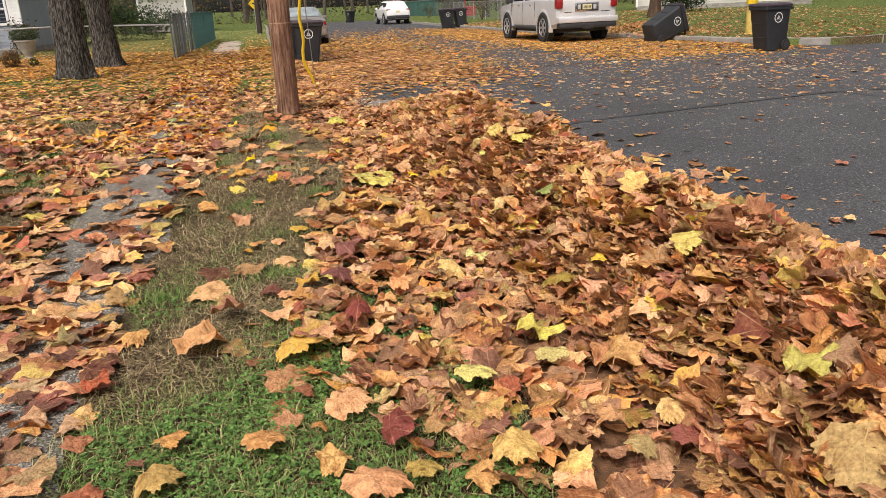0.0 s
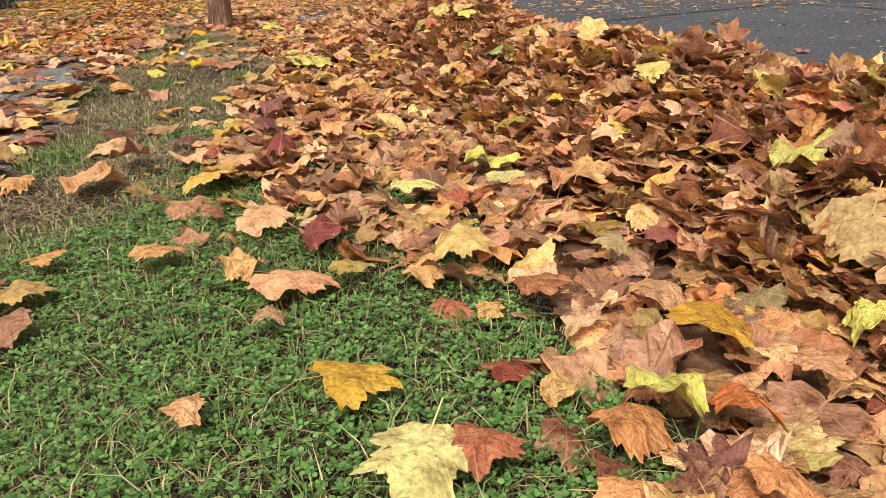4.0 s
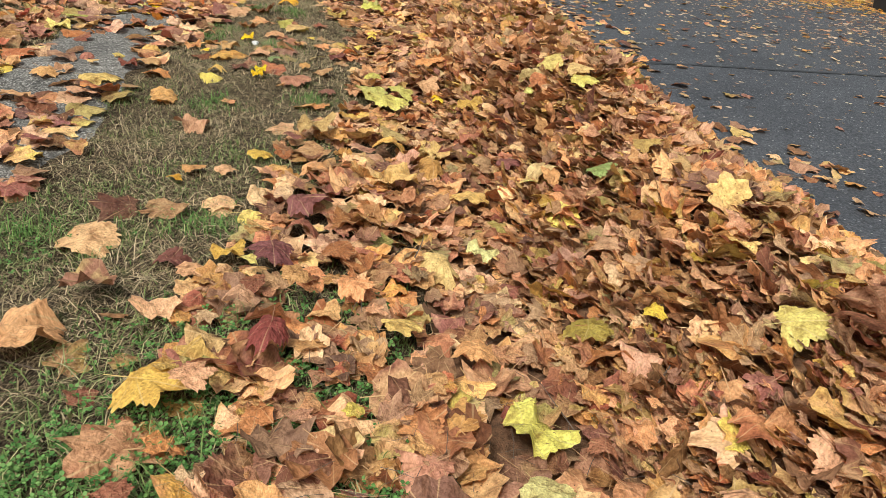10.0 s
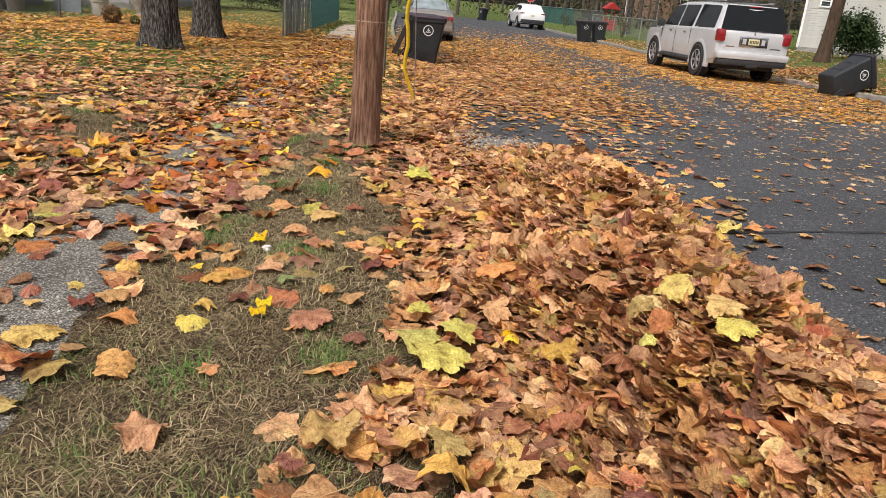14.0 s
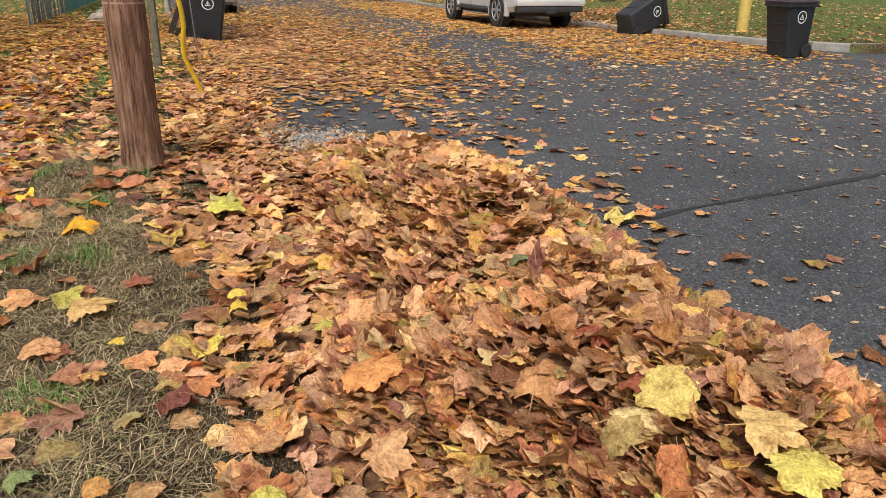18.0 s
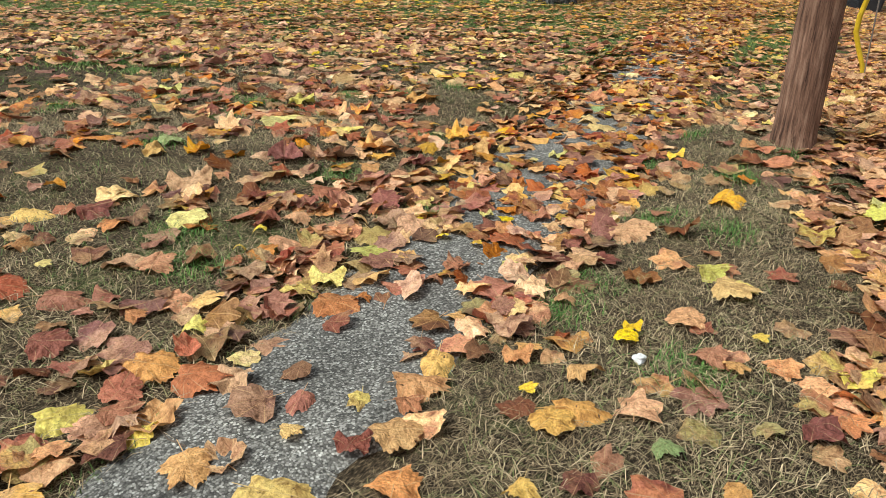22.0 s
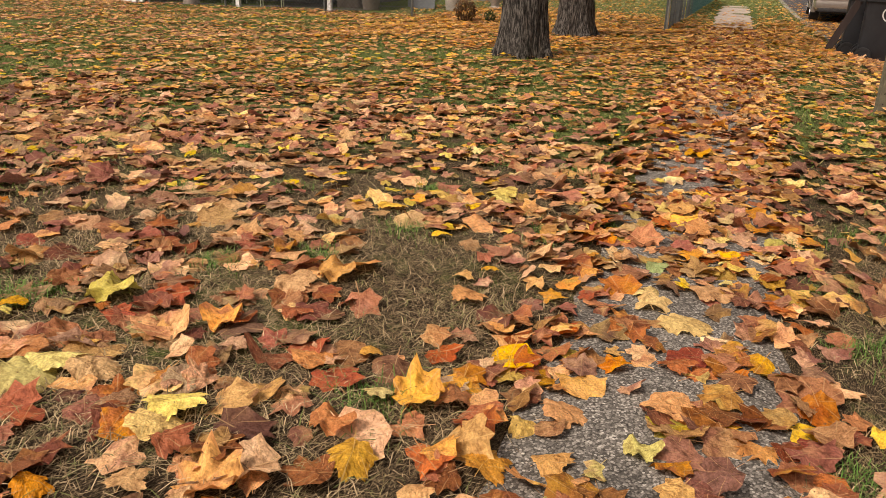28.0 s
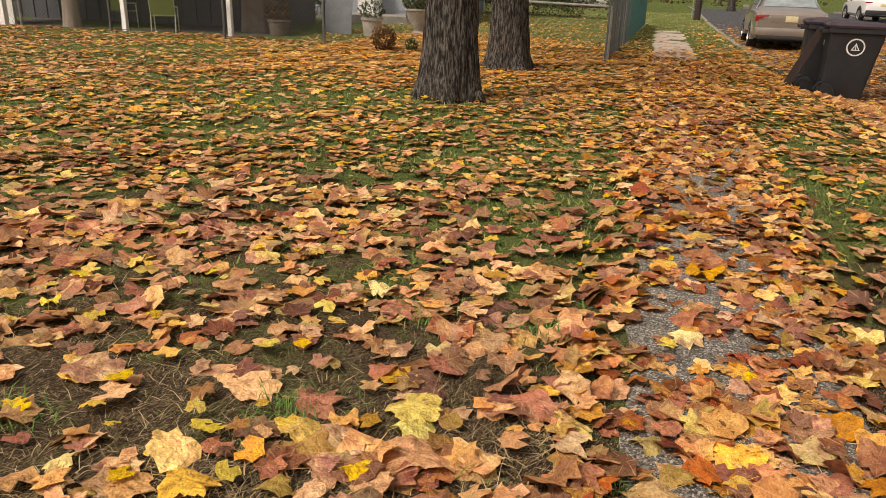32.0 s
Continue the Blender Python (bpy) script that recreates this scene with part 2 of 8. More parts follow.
LEAF_COLOURS = {
    "lemon": ((0.72, 0.59, 0.15), (0.74, 0.63, 0.22)), "yellow": ((0.80, 0.54, 0.03), (0.78, 0.60, 0.05)), "green": ((0.20, 0.26, 0.10), (0.28, 0.34, 0.13)),
    "lime": ((0.54, 0.50, 0.13), (0.58, 0.54, 0.18)), "cream": ((0.70, 0.56, 0.22), (0.66, 0.52, 0.22)), "straw": ((0.64, 0.42, 0.15), (0.68, 0.46, 0.17)),
    "ochre": ((0.58, 0.33, 0.07), (0.60, 0.38, 0.09)), "amber": ((0.64, 0.30, 0.05), (0.66, 0.38, 0.07)), "orange": ((0.55, 0.19, 0.05), (0.52, 0.23, 0.07)),
    "peach": ((0.58, 0.31, 0.14), (0.62, 0.34, 0.15)), "tan": ((0.48, 0.26, 0.12), (0.54, 0.30, 0.14)), "brown": ((0.26, 0.13, 0.07), (0.34, 0.16, 0.08)),
    "rust": ((0.36, 0.13, 0.065), (0.40, 0.16, 0.08)), "maroon": ((0.20, 0.065, 0.05), (0.25, 0.08, 0.055)), "olive": ((0.40, 0.29, 0.10), (0.44, 0.31, 0.11)),
    "pale": ((0.52, 0.38, 0.14), (0.50, 0.33, 0.12)),
}
leaf_single = {k: leaf_material("leaf_" + k, [(0, a), (1, b)], random_from="object", bright=1.08, spread=0.18) for k, (a, b) in LEAF_COLOURS.items()}
chip_mat = leaf_material("leaf_crumbs", [(0, BROWN), (0.25, TAN), (0.5, (0.60, 0.50, 0.36)), (0.75, (0.64, 0.56, 0.42)), (1, STRAW)])


def ground_material():
    """Tired autumn turf: straw, soil and patches of green."""
    m, n, l, b = mat("turf", 0.95, 0, 0.1)
    big = noise_tex(n, l, 1.1, 5, 0.62)
    mid = noise_tex(n, l, 9.0, 5, 0.7)
    fine = noise_tex(n, l, 120.0, 3, 0.7)
    # crossing fibres of grass: three stretched noises, each turned another way
    fib = None
    for turn_ in (0.2, 1.25, 2.3):
        tc = n.new("ShaderNodeTexCoord")
        mp = n.new("ShaderNodeMapping")
        mp.inputs["Rotation"].default_value = (0, 0, turn_)
        mp.inputs["Scale"].default_value = (1, 0.2, 0.4)
        l.new(tc.outputs["Object"], mp.inputs["Vector"])
        fn = n.new("ShaderNodeTexNoise")
        fn.inputs["Scale"].default_value = 300.0
        fn.inputs["Detail"].default_value = 4
        fn.inputs["Distortion"].default_value = 0.5
        l.new(mp.outputs["Vector"], fn.inputs["Vector"])
        if fib is None:
            fib = fn.outputs["Fac"]
        else:
            mx = n.new("ShaderNodeMath")
            mx.operation = "MAXIMUM"
            l.new(fib, mx.inputs[0]), l.new(fn.outputs["Fac"], mx.inputs[1])
            fib = mx.outputs[0]
    # near-black low stops: soil, and shade between fibres put into the colour
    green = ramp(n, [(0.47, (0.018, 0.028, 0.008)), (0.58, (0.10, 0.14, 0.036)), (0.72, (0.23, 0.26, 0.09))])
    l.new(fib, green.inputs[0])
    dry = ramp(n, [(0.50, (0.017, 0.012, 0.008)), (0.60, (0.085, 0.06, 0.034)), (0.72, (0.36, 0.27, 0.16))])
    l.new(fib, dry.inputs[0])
    f = ramp(n, [(0.47, (0, 0, 0)), (0.58, (1, 1, 1))])
    # the worn verge is dry, the lawn beyond stays green
    tc = n.new("ShaderNodeTexCoord")
    along = n.new("ShaderNodeVectorMath")
    along.operation = "DOT_PRODUCT"
    along.inputs[1].default_value = (-0.272 - 0.19, 0.962 - 0.054, 0)
    l.new(tc.outputs["Object"], along.inputs[0])
    lush = n.new("ShaderNodeMapRange")
    lush.inputs["From Min"].default_value, lush.inputs["From Max"].default_value = 12.0, 17.0
    lush.inputs["To Min"].default_value, lush.inputs["To Max"].default_value = -0.05, 0.11
    l.new(along.outputs["Value"], lush.inputs["Value"])
    total = n.new("ShaderNodeMath")
    l.new(mix(n, l, 0.4, big.outputs["Color"], mid.outputs["Color"]), total.inputs[0])
    l.new(lush.outputs[0], total.inputs[1])
    l.new(total.outputs[0], f.inputs[0])
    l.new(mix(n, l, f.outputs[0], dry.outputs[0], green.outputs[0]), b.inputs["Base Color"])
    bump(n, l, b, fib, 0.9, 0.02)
    return m


def asphalt_material():
    m, n, l, b = mat("asphalt", 0.82, 0, 0.35)
    big = noise_tex(n, l, 0.7, 5, 0.6)
    tc = n.new("ShaderNodeTexCoord")
    vo = n.new("ShaderNodeTexVoronoi")
    vo.inputs["Scale"].default_value = 95.0
    l.new(tc.outputs["Object"], vo.inputs["Vector"])
    stone = ramp(n, [(0.0, (0.021, 0.022, 0.024)), (0.5, (0.054, 0.056, 0.061)), (0.86, (0.105, 0.107, 0.112)), (1.0, (0.28, 0.28, 0.28))])
    l.new(vo.outputs["Color"], stone.inputs[0])
    tone = ramp(n, [(0.3, (0.72, 0.72, 0.74)), (0.7, (1.15, 1.15, 1.15))])
    l.new(big.outputs["Fac"], tone.inputs[0])
    c = mix(n, l, 1.0, stone.outputs[0], tone.outputs[0], "MULTIPLY")
    speck = n.new("ShaderNodeTexVoronoi")
    speck.inputs["Scale"].default_value = 17.0
    l.new(tc.outputs["Object"], speck.inputs["Vector"])
    rs = ramp(n, [(0.07, (1, 1, 1)), (0.13, (0, 0, 0))])
    l.new(speck.outputs["Distance"], rs.inputs[0])
    l.new(mix(n, l, rs.outputs[0], c, (0.42, 0.40, 0.37)), b.inputs["Base Color"])
    bump(n, l, b, vo.outputs["Distance"], 0.7, 0.008)
    return m


def aggregate_material():
    """Exposed-aggregate concrete of the footpath."""
    m, n, l, b = mat("aggregate_concrete", 0.9, 0, 0.3)
    tc = n.new("ShaderNodeTexCoord")
    vo = n.new("ShaderNodeTexVoronoi")
    vo.inputs["Scale"].default_value = 130.0
    l.new(tc.outputs["Object"], vo.inputs["Vector"])
    stone = ramp(n, [(0.0, (0.045, 0.042, 0.038)), (0.42, (0.125, 0.116, 0.104)), (0.75, (0.31, 0.292, 0.265)), (1.0, (0.62, 0.60, 0.55))])
    l.new(vo.outputs["Color"], stone.inputs[0])
    gap = ramp(n, [(0.0, (1, 1, 1)), (0.5, (0.9, 0.9, 0.9)), (0.8, (0.4, 0.39, 0.37))])
    l.new(vo.outputs["Distance"], gap.inputs[0])
    c = mix(n, l, 1.0, stone.outputs[0], gap.outputs[0], "MULTIPLY")
    big = noise_tex(n, l, 2.6, 5, 0.65)
    tone = ramp(n, [(0.3, (0.6, 0.59, 0.57)), (0.68, (1.2, 1.18, 1.14))])
    l.new(big.outputs["Fac"], tone.inputs[0])
    l.new(mix(n, l, 1.0, c, tone.outputs[0], "MULTIPLY"), b.inputs["Base Color"])
    bump(n, l, b, vo.outputs["Distance"], -0.8, 0.012)
    return m


def wood_pole_material():
    m, n, l, b = mat("weathered_pole_wood", 0.88, 0, 0.2)
    g = noise_tex(n, l, 38.0, 7, 0.72, stretch=(1, 1, 0.07))
    g2 = noise_tex(n, l, 90.0, 4, 0.7, stretch=(1, 1, 0.05))
    big = noise_tex(n, l, 1.6, 3, 0.6)
    c = ramp(n, [(0.34, (0.05, 0.027, 0.018)), (0.48, (0.19, 0.108, 0.072)), (0.64, (0.36, 0.235, 0.165)), (0.76, (0.46, 0.33, 0.25))])
    l.new(g.outputs["Fac"], c.inputs[0])
    crack = ramp(n, [(0.33, (0.25, 0.22, 0.2)), (0.42, (1, 1, 1))])
    l.new(g2.outputs["Fac"], crack.inputs[0])
    tone = ramp(n, [(0.32, (0.62, 0.55, 0.5)), (0.66, (1.15, 1.1, 1.08))])
    l.new(big.outputs["Fac"], tone.inputs[0])
    cc = mix(n, l, 1.0, c.outputs[0], crack.outputs[0], "MULTIPLY")
    l.new(mix(n, l, 1.0, cc, tone.outputs[0], "MULTIPLY"), b.inputs["Base Color"])
    bump(n, l, b, g.outputs["Fac"], 0.8, 0.012)
    return m


def bark_material():
    m, n, l, b = mat("oak_bark", 0.95, 0, 0.15)
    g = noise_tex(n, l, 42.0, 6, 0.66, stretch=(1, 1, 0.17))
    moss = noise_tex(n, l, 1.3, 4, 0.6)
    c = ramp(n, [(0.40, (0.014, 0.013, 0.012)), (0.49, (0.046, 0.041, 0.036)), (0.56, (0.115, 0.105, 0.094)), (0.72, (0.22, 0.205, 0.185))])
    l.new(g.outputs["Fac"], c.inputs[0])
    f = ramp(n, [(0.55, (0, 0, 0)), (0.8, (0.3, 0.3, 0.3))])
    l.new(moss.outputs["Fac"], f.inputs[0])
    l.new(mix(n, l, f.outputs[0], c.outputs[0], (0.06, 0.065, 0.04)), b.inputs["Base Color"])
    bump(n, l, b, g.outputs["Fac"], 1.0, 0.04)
    return m


def glass_material(name, tint=(0.004, 0.005, 0.006), rough=0.04):
    m, n, l, b = mat(name, rough, 0, 0.4)
    t = noise_tex(n, l, 3.0, 3, 0.6)
    r = ramp(n, [(0.3, tint), (0.7, tuple(c * 1.8 for c in tint))])
    l.new(t.outputs["Fac"], r.inputs[0])
    l.new(r.outputs[0], b.inputs["Base Color"])
    return m


def blade_material(name, stops):
    m, n, l, b = mat(name, 0.7, 0, 0.2)
    g = n.new("ShaderNodeNewGeometry")
    r = ramp(n, stops)
    l.new(g.outputs["Random Per Island"], r.inputs[0])
    t = noise_tex(n, l, 60.0, 2)
    tone = ramp(n, [(0.3, (0.75, 0.75, 0.75)), (0.7, (1.15, 1.15, 1.15))])
    l.new(t.outputs["Fac"], tone.inputs[0])
    l.new(mix(n, l, 1.0, r.outputs[0], tone.outputs[0], "MULTIPLY"), b.inputs["Base Color"])
    return m


turf_mat, asphalt_mat, path_mat = ground_material(), asphalt_material(), aggregate_material()
pole_mat, bark_mat = wood_pole_material(), bark_material()
kerb_mat = simple("kerb_concrete", (0.28, 0.265, 0.24), 0.9, 0, 0.3, 3.0, 0.3, 0.01)
slab_mat = simple("pale_footpath_concrete", (0.44, 0.37, 0.31), 0.9, 0, 0.2, 3.0, 0.3, 0.006)
bin_mat = simple("charcoal_plastic", (0.021, 0.023, 0.027), 0.48, 0, 0.25, 6.0, 0.45, 0.002)
lid_mat = simple("plum_black_plastic", (0.042, 0.028, 0.040), 0.5, 0, 0.25, 6.0)
rubber_mat = simple("rubber", (0.018, 0.018, 0.019), 0.85, 0, 0.3, 20.0)
white_mark = simple("white_print", (0.72, 0.72, 0.7), 0.6, 0, 0.12, 14.0)
yellow_mat = simple("yellow_plastic", (0.70, 0.48, 0.02), 0.5, 0, 0.2, 7.0)
steel_mat = simple("galvanised_steel", (0.42, 0.43, 0.43), 0.45, 0.8, 0.25, 12.0)
post_mat = simple("dull_green_steel_post", (0.17, 0.16, 0.11), 0.65, 0.3, 0.3, 12.0)
silver_paint = simple("silver_car_paint", (0.66, 0.66, 0.67), 0.25, 0.3, 0.06, 2.0, 0.5, coat=0.8)
tan_paint = simple("pewter_car_paint", (0.30, 0.265, 0.235), 0.3, 0.45, 0.08, 2.0, 0.5, coat=0.8)
white_paint_car = simple("white_car_paint", (0.78, 0.78, 0.78), 0.3, 0.0, 0.04, 2.0, 0.5, coat=0.8)
trim_dark = simple("dark_bumper_plastic", (0.028, 0.028, 0.03), 0.6, 0, 0.25, 10.0)
chrome_mat = simple("chrome", (0.75, 0.75, 0.76), 0.16, 1.0, 0.08, 8.0)
alloy_mat = simple("alloy_wheel", (0.52, 0.52, 0.53), 0.32, 0.85, 0.12, 8.0)
tail_red = simple("tail_lamp_red", (0.28, 0.010, 0.014), 0.15, 0, 0.2, 20.0, 0.6, coat=1.0)
lamp_clear = simple("clear_lamp", (0.6, 0.6, 0.6), 0.12, 0.2, 0.15, 20.0, 0.6, coat=1.0)
car_glass = glass_material("car_glass")
# pale tint paints the sky's reflection into the sedan's glass
sky_tint_glass = glass_material("sky_tinted_car_glass", (0.16, 0.19, 0.2), 0.05)
window_glass = glass_material("house_window_glass", (0.02, 0.024, 0.03), 0.06)
plate_mat = simple("cream_plate", (0.62, 0.56, 0.33), 0.5, 0, 0.1, 12.0)
plate_text = simple("plate_text", (0.08, 0.07, 0.04), 0.6, 0, 0.1, 12.0)
siding_blue = simple("grey_blue_siding", (0.30, 0.335, 0.39), 0.7, 0, 0.10, 2.0)
siding_white = simple("cream_siding", (0.46, 0.45, 0.42), 0.7, 0, 0.10, 2.0)
white_trim = simple("white_trim_paint", (0.78, 0.78, 0.77), 0.6, 0, 0.08, 3.0)
grey_panel = simple("slate_grey_panel", (0.068, 0.073, 0.083), 0.7, 0, 0.15, 2.0)
roof_mat = simple("asphalt_shingle", (0.10, 0.095, 0.09), 0.95, 0, 0.35, 14.0, 0.2, 0.01)
fence_green = simple("green_slat", (0.03, 0.12, 0.11), 0.65, 0, 0.3, 4.0)
fence_grey = simple("weathered_slat", (0.10, 0.115, 0.115), 0.75, 0.1, 0.4, 5.0)
wire_mat = simple("chain_link_wire", (0.23, 0.24, 0.24), 0.6, 0.4, 0.2, 10.0)
red_paint = simple("red_paint", (0.40, 0.025, 0.02), 0.55, 0, 0.2, 6.0)
sign_red = simple("stop_sign_red", (0.50, 0.012, 0.02), 0.45, 0, 0.06, 6.0)
board_mat = simple("dark_brown_board", (0.04, 0.026, 0.022), 0.8, 0, 0.35, 9.0, stretch=(1, 1, 0.1))
shrub_mat = blade_material("evergreen_leaf", [(0, (0.015, 0.035, 0.012)), (0.6, (0.04, 0.075, 0.025)), (1, (0.09, 0.11, 0.04))])
woods_leaf_mat = blade_material("woods_leaf", [(0, (0.02, 0.034, 0.012)), (0.4, (0.045, 0.05, 0.018)), (0.65, (0.09, 0.065, 0.025)), (0.85, (0.15, 0.10, 0.03)), (1, (0.07, 0.04, 0.02))])
dead_shrub_mat = blade_material("brown_shrub_leaf", [(0, (0.06, 0.035, 0.02)), (1, (0.22, 0.12, 0.05))])
grass_mat = blade_material("grass_blade", [(0, (0.075, 0.125, 0.028)), (0.4, (0.115, 0.175, 0.042)), (0.7, (0.19, 0.225, 0.07)), (1, (0.46, 0.39, 0.20))])
straw_mat = blade_material("dry_grass_blade", [(0, (0.13, 0.095, 0.05)), (0.3, (0.25, 0.18, 0.10)), (0.7, (0.52, 0.40, 0.24)), (0.82, (0.20, 0.17, 0.075)), (1, (0.12, 0.16, 0.05))])
thatch_mat = blade_material("thatch_strand", [(0, (0.12, 0.08, 0.045)), (0.4, (0.30, 0.215, 0.115)), (0.72, (0.60, 0.46, 0.28)), (0.86, (0.28, 0.24, 0.11)), (1, (0.16, 0.20, 0.06))])
clover_mat = blade_material("clover_leaf", [(0, (0.048, 0.125, 0.026)), (0.5, (0.09, 0.19, 0.042)), (1, (0.165, 0.27, 0.075))])
tuft_mat = blade_material("fresh_grass_blade", [(0, (0.05, 0.12, 0.02)), (0.5, (0.10, 0.21, 0.04)), (1, (0.20, 0.29, 0.08))])
lawn_grass_mat = blade_material("lawn_grass_blade", [(0, (0.085, 0.15, 0.03)), (0.4, (0.13, 0.20, 0.04)), (0.7, (0.20, 0.25, 0.07)), (0.85, (0.30, 0.27, 0.10)), (1, (0.44, 0.36, 0.18))])
yard_grass_mat = blade_material("yard_grass_blade", [(0, (0.16, 0.20, 0.055)), (0.6, (0.26, 0.29, 0.10)), (1, (0.42, 0.38, 0.18))])
twig_mat = simple("twig_bark", (0.12, 0.085, 0.06), 0.9, 0, 0.4, 30.0)
terracotta = simple("pale_urn", (0.40, 0.37, 0.33), 0.85, 0, 0.2, 6.0)
chair_fabric = simple("olive_green_sling", (0.20, 0.26, 0.07), 0.8, 0, 0.15, 20.0)
chair_frame_mat = simple("pale_green_frame", (0.45, 0.50, 0.32), 0.5, 0.1, 0.12, 8.0)
rock_mat = simple("gravel_stone", (0.24, 0.235, 0.23), 0.9, 0, 0.45, 30.0)

# ---- street axes: s runs along the street, w across it to the road ----
THETA = radians(15.8)
CT, ST = math.cos(THETA), math.sin(THETA)
ROAD_Z = -0.13


def st(s, w, z=0.0):
    return Vector((w * CT - s * ST, w * ST + s * CT, z))


def st_pose(s, w, z=0.0, turn=0.0):
    """A pose whose +y runs along the street, turned to the left by that many degrees."""
    return pose(*st(s, w, z), 0, 0, math.degrees(THETA) + turn)


def smooth(a, b, x):
    t = np.clip((x - a) / (b - a), 0, 1)
    return t * t * (3 - 2 * t)


def kerb_left(s):
    return 1.15 + 0.1 * np.sin(np.asarray(s) * 0.11) + 0.2 * smooth(30, 60, np.asarray(s, float))


KERB_RIGHT_S = (-400, 2, 5, 5.5, 16.0, 16.6, 17.2, 18.2, 20, 23.5, 28, 36, 50, 72, 400)
KERB_RIGHT_W = (12, 12, 14, 45, 45, 17.0, 14.4, 13.6, 13.1, 12.6, 12.0, 11.6, 11.8, 12.0, 12.0)


def kerb_right(s):
    return np.interp(s, KERB_RIGHT_S, KERB_RIGHT_W)


def wave(x, y, f, ph=0.0):
    return np.sin(x * f + ph) * np.cos(y * f * 0.83 + ph * 1.7) + 0.5 * np.sin(x * f * 2.3 - y * f * 1.9 + ph)


def path_right(s):
    """The footpath's edge on the street side."""
    return np.interp(s, (3.0, 5.2, 6.0, 8.2, 9.5), (-0.30, -0.30, -0.24, -0.20, -0.12))


def lawn_z(s, w):
    """Height of the lawns and verges: nearly level, rising to the trees, sinking a little at the near end."""
    s, w = np.asarray(s, float), np.asarray(w, float)
    z = 0.012 * wave(s, w, 1.3) + 0.008 * wave(s, w, 3.7, 1.1)
    z = z + 0.05 * smooth(-2.2, -4.0, w) * smooth(11, 18, s)
    z = z - (0.03 + 0.05 * smooth(8.5, 11, s) * smooth(16, 14, s)) * smooth(-1.5, -1.0, w) * smooth(0.3, -0.1, w)
    near_end = -0.055 * smooth(7.2, 6.2, s) - 0.035 * smooth(3.6, 2.8, s) + 0.02 * smooth(6.2, 7.2, s) * smooth(10.5, 9, s)
    z = z + near_end * smooth(-9, -5, w) * smooth(6, 3, w)
    z = z - 0.05 * smooth(0.5, 1.15, w) * smooth(6, 3, w) * smooth(6.2, 7.4, s) * smooth(12, 10, s)
    z = z + 0.06 * smooth(-1.3, -2.2, w) * smooth(6.5, 8.5, s) * smooth(13.5, 11, s) * smooth(-14, -6, w)
    z = z - 0.17 * np.exp(-(((s - 1.25) / 0.52) ** 2 + ((w - 0.45) / 0.55) ** 2) ** 2)
    z = z - 0.22 * smooth(0.75, 1.45, w) * smooth(4, 3, w) * smooth(21.6, 22.9, s) * smooth(25.5, 24.9, s)
    z = z + 0.25 * smooth(12, 22, w)
    far = smooth(80, 140, s)
    return z * (1 - far) + far * (0.9 + 0.3 * wave(s, w, 0.05))


def road_z(s, w):
    s, w = np.asarray(s, float), np.asarray(w, float)
    dip = -0.09 * smooth(19, 22.5, s) * smooth(28, 25, s) * smooth(3.4, 2.4, w)
    dip = dip - 0.09 * smooth(9, 7, s)
    return ROAD_Z + dip + 0.05 * smooth(1.5, 6, w) * smooth(11, 6.5, w) + 0.004 * wave(s, w, 0.9)


# left rim of the flat carpet of leaves beside the heap
SKIRT_S = (1.5, 2.3, 3.0, 3.5, 3.95, 4.6, 5.3, 6.1, 6.7, 8.4, 9.1, 10.0, 13.0)
SKIRT_W = (0.90, 0.92, 0.90, 0.55, 0.34, 0.45, 0.50, 0.60, 0.92, 0.92, 1.10, 0.95, 0.95)


def pile_h(s, w):
    """Height of the raked leaf heap over what lies under it."""
    s, w = np.asarray(s, float), np.asarray(w, float)
    crest = 2.48 + 0.10 * np.sin(s * 0.7)
    edge_r = 3.42 + 0.10 * np.sin(s * 1.3 + 0.5) + 0.06 * np.sin(s * 3.1)
    edge_l = np.interp(s, SKIRT_S, SKIRT_W) + 0.05 * np.sin(s * 5.2)
    knoll = np.exp(-((s - 7.3) / 0.75) ** 2)
    foot = 1.33 + 0.05 * np.sin(s * 1.9 + 2.6) - 0.22 * np.exp(-((s - 7.5) / 0.4) ** 2)
    up, down = smooth(foot, crest, w), smooth(edge_r, crest, w)
    body = np.where(w < crest, up, down) * (0.43 + 0.06 * knoll + 0.05 * np.exp(-((s - 3.8) / 0.7) ** 2) + 0.03 * np.sin(s * 1.1 + 0.8) + 0.028 * wave(s, w, 3.0) + 0.016 * wave(s, w, 7.0, 0.7))
    skirt = 0.034 * smooth(edge_l, edge_l + 0.14, w) * smooth(edge_r, edge_r - 0.3, w)
    ends = smooth(12.6, 8.6, s) * smooth(-1.5, 0.8, s)
    bank = 0.05 * np.exp(-((w - 1.35) / 0.5) ** 2) * smooth(8, 10, s) * smooth(23.5, 21.5, s)
    return np.maximum(np.maximum(body, skirt) * ends, bank)


def base_z(s, w):
    s, w = np.asarray(s, float), np.asarray(w, float)
    on_road = (w > kerb_left(s)) & (w < kerb_right(s))
    return np.where(on_road, road_z(s, w), lawn_z(s, w))


def top_z(s, w):
    """Top of ground, road or heap; the kerb step is bridged inside the heap."""
    s, w = np.asarray(s, float), np.asarray(w, float)
    h = pile_h(s, w)
    b = base_z(s, w)
    k = smooth(0.6, 2.6, w)
    bridged = lawn_z(s, np.minimum(w, 1.1)) * (1 - k) + road_z(s, np.maximum(w, 1.3)) * k
    return np.where(h > 0.012, np.maximum(b, bridged) + h, b)


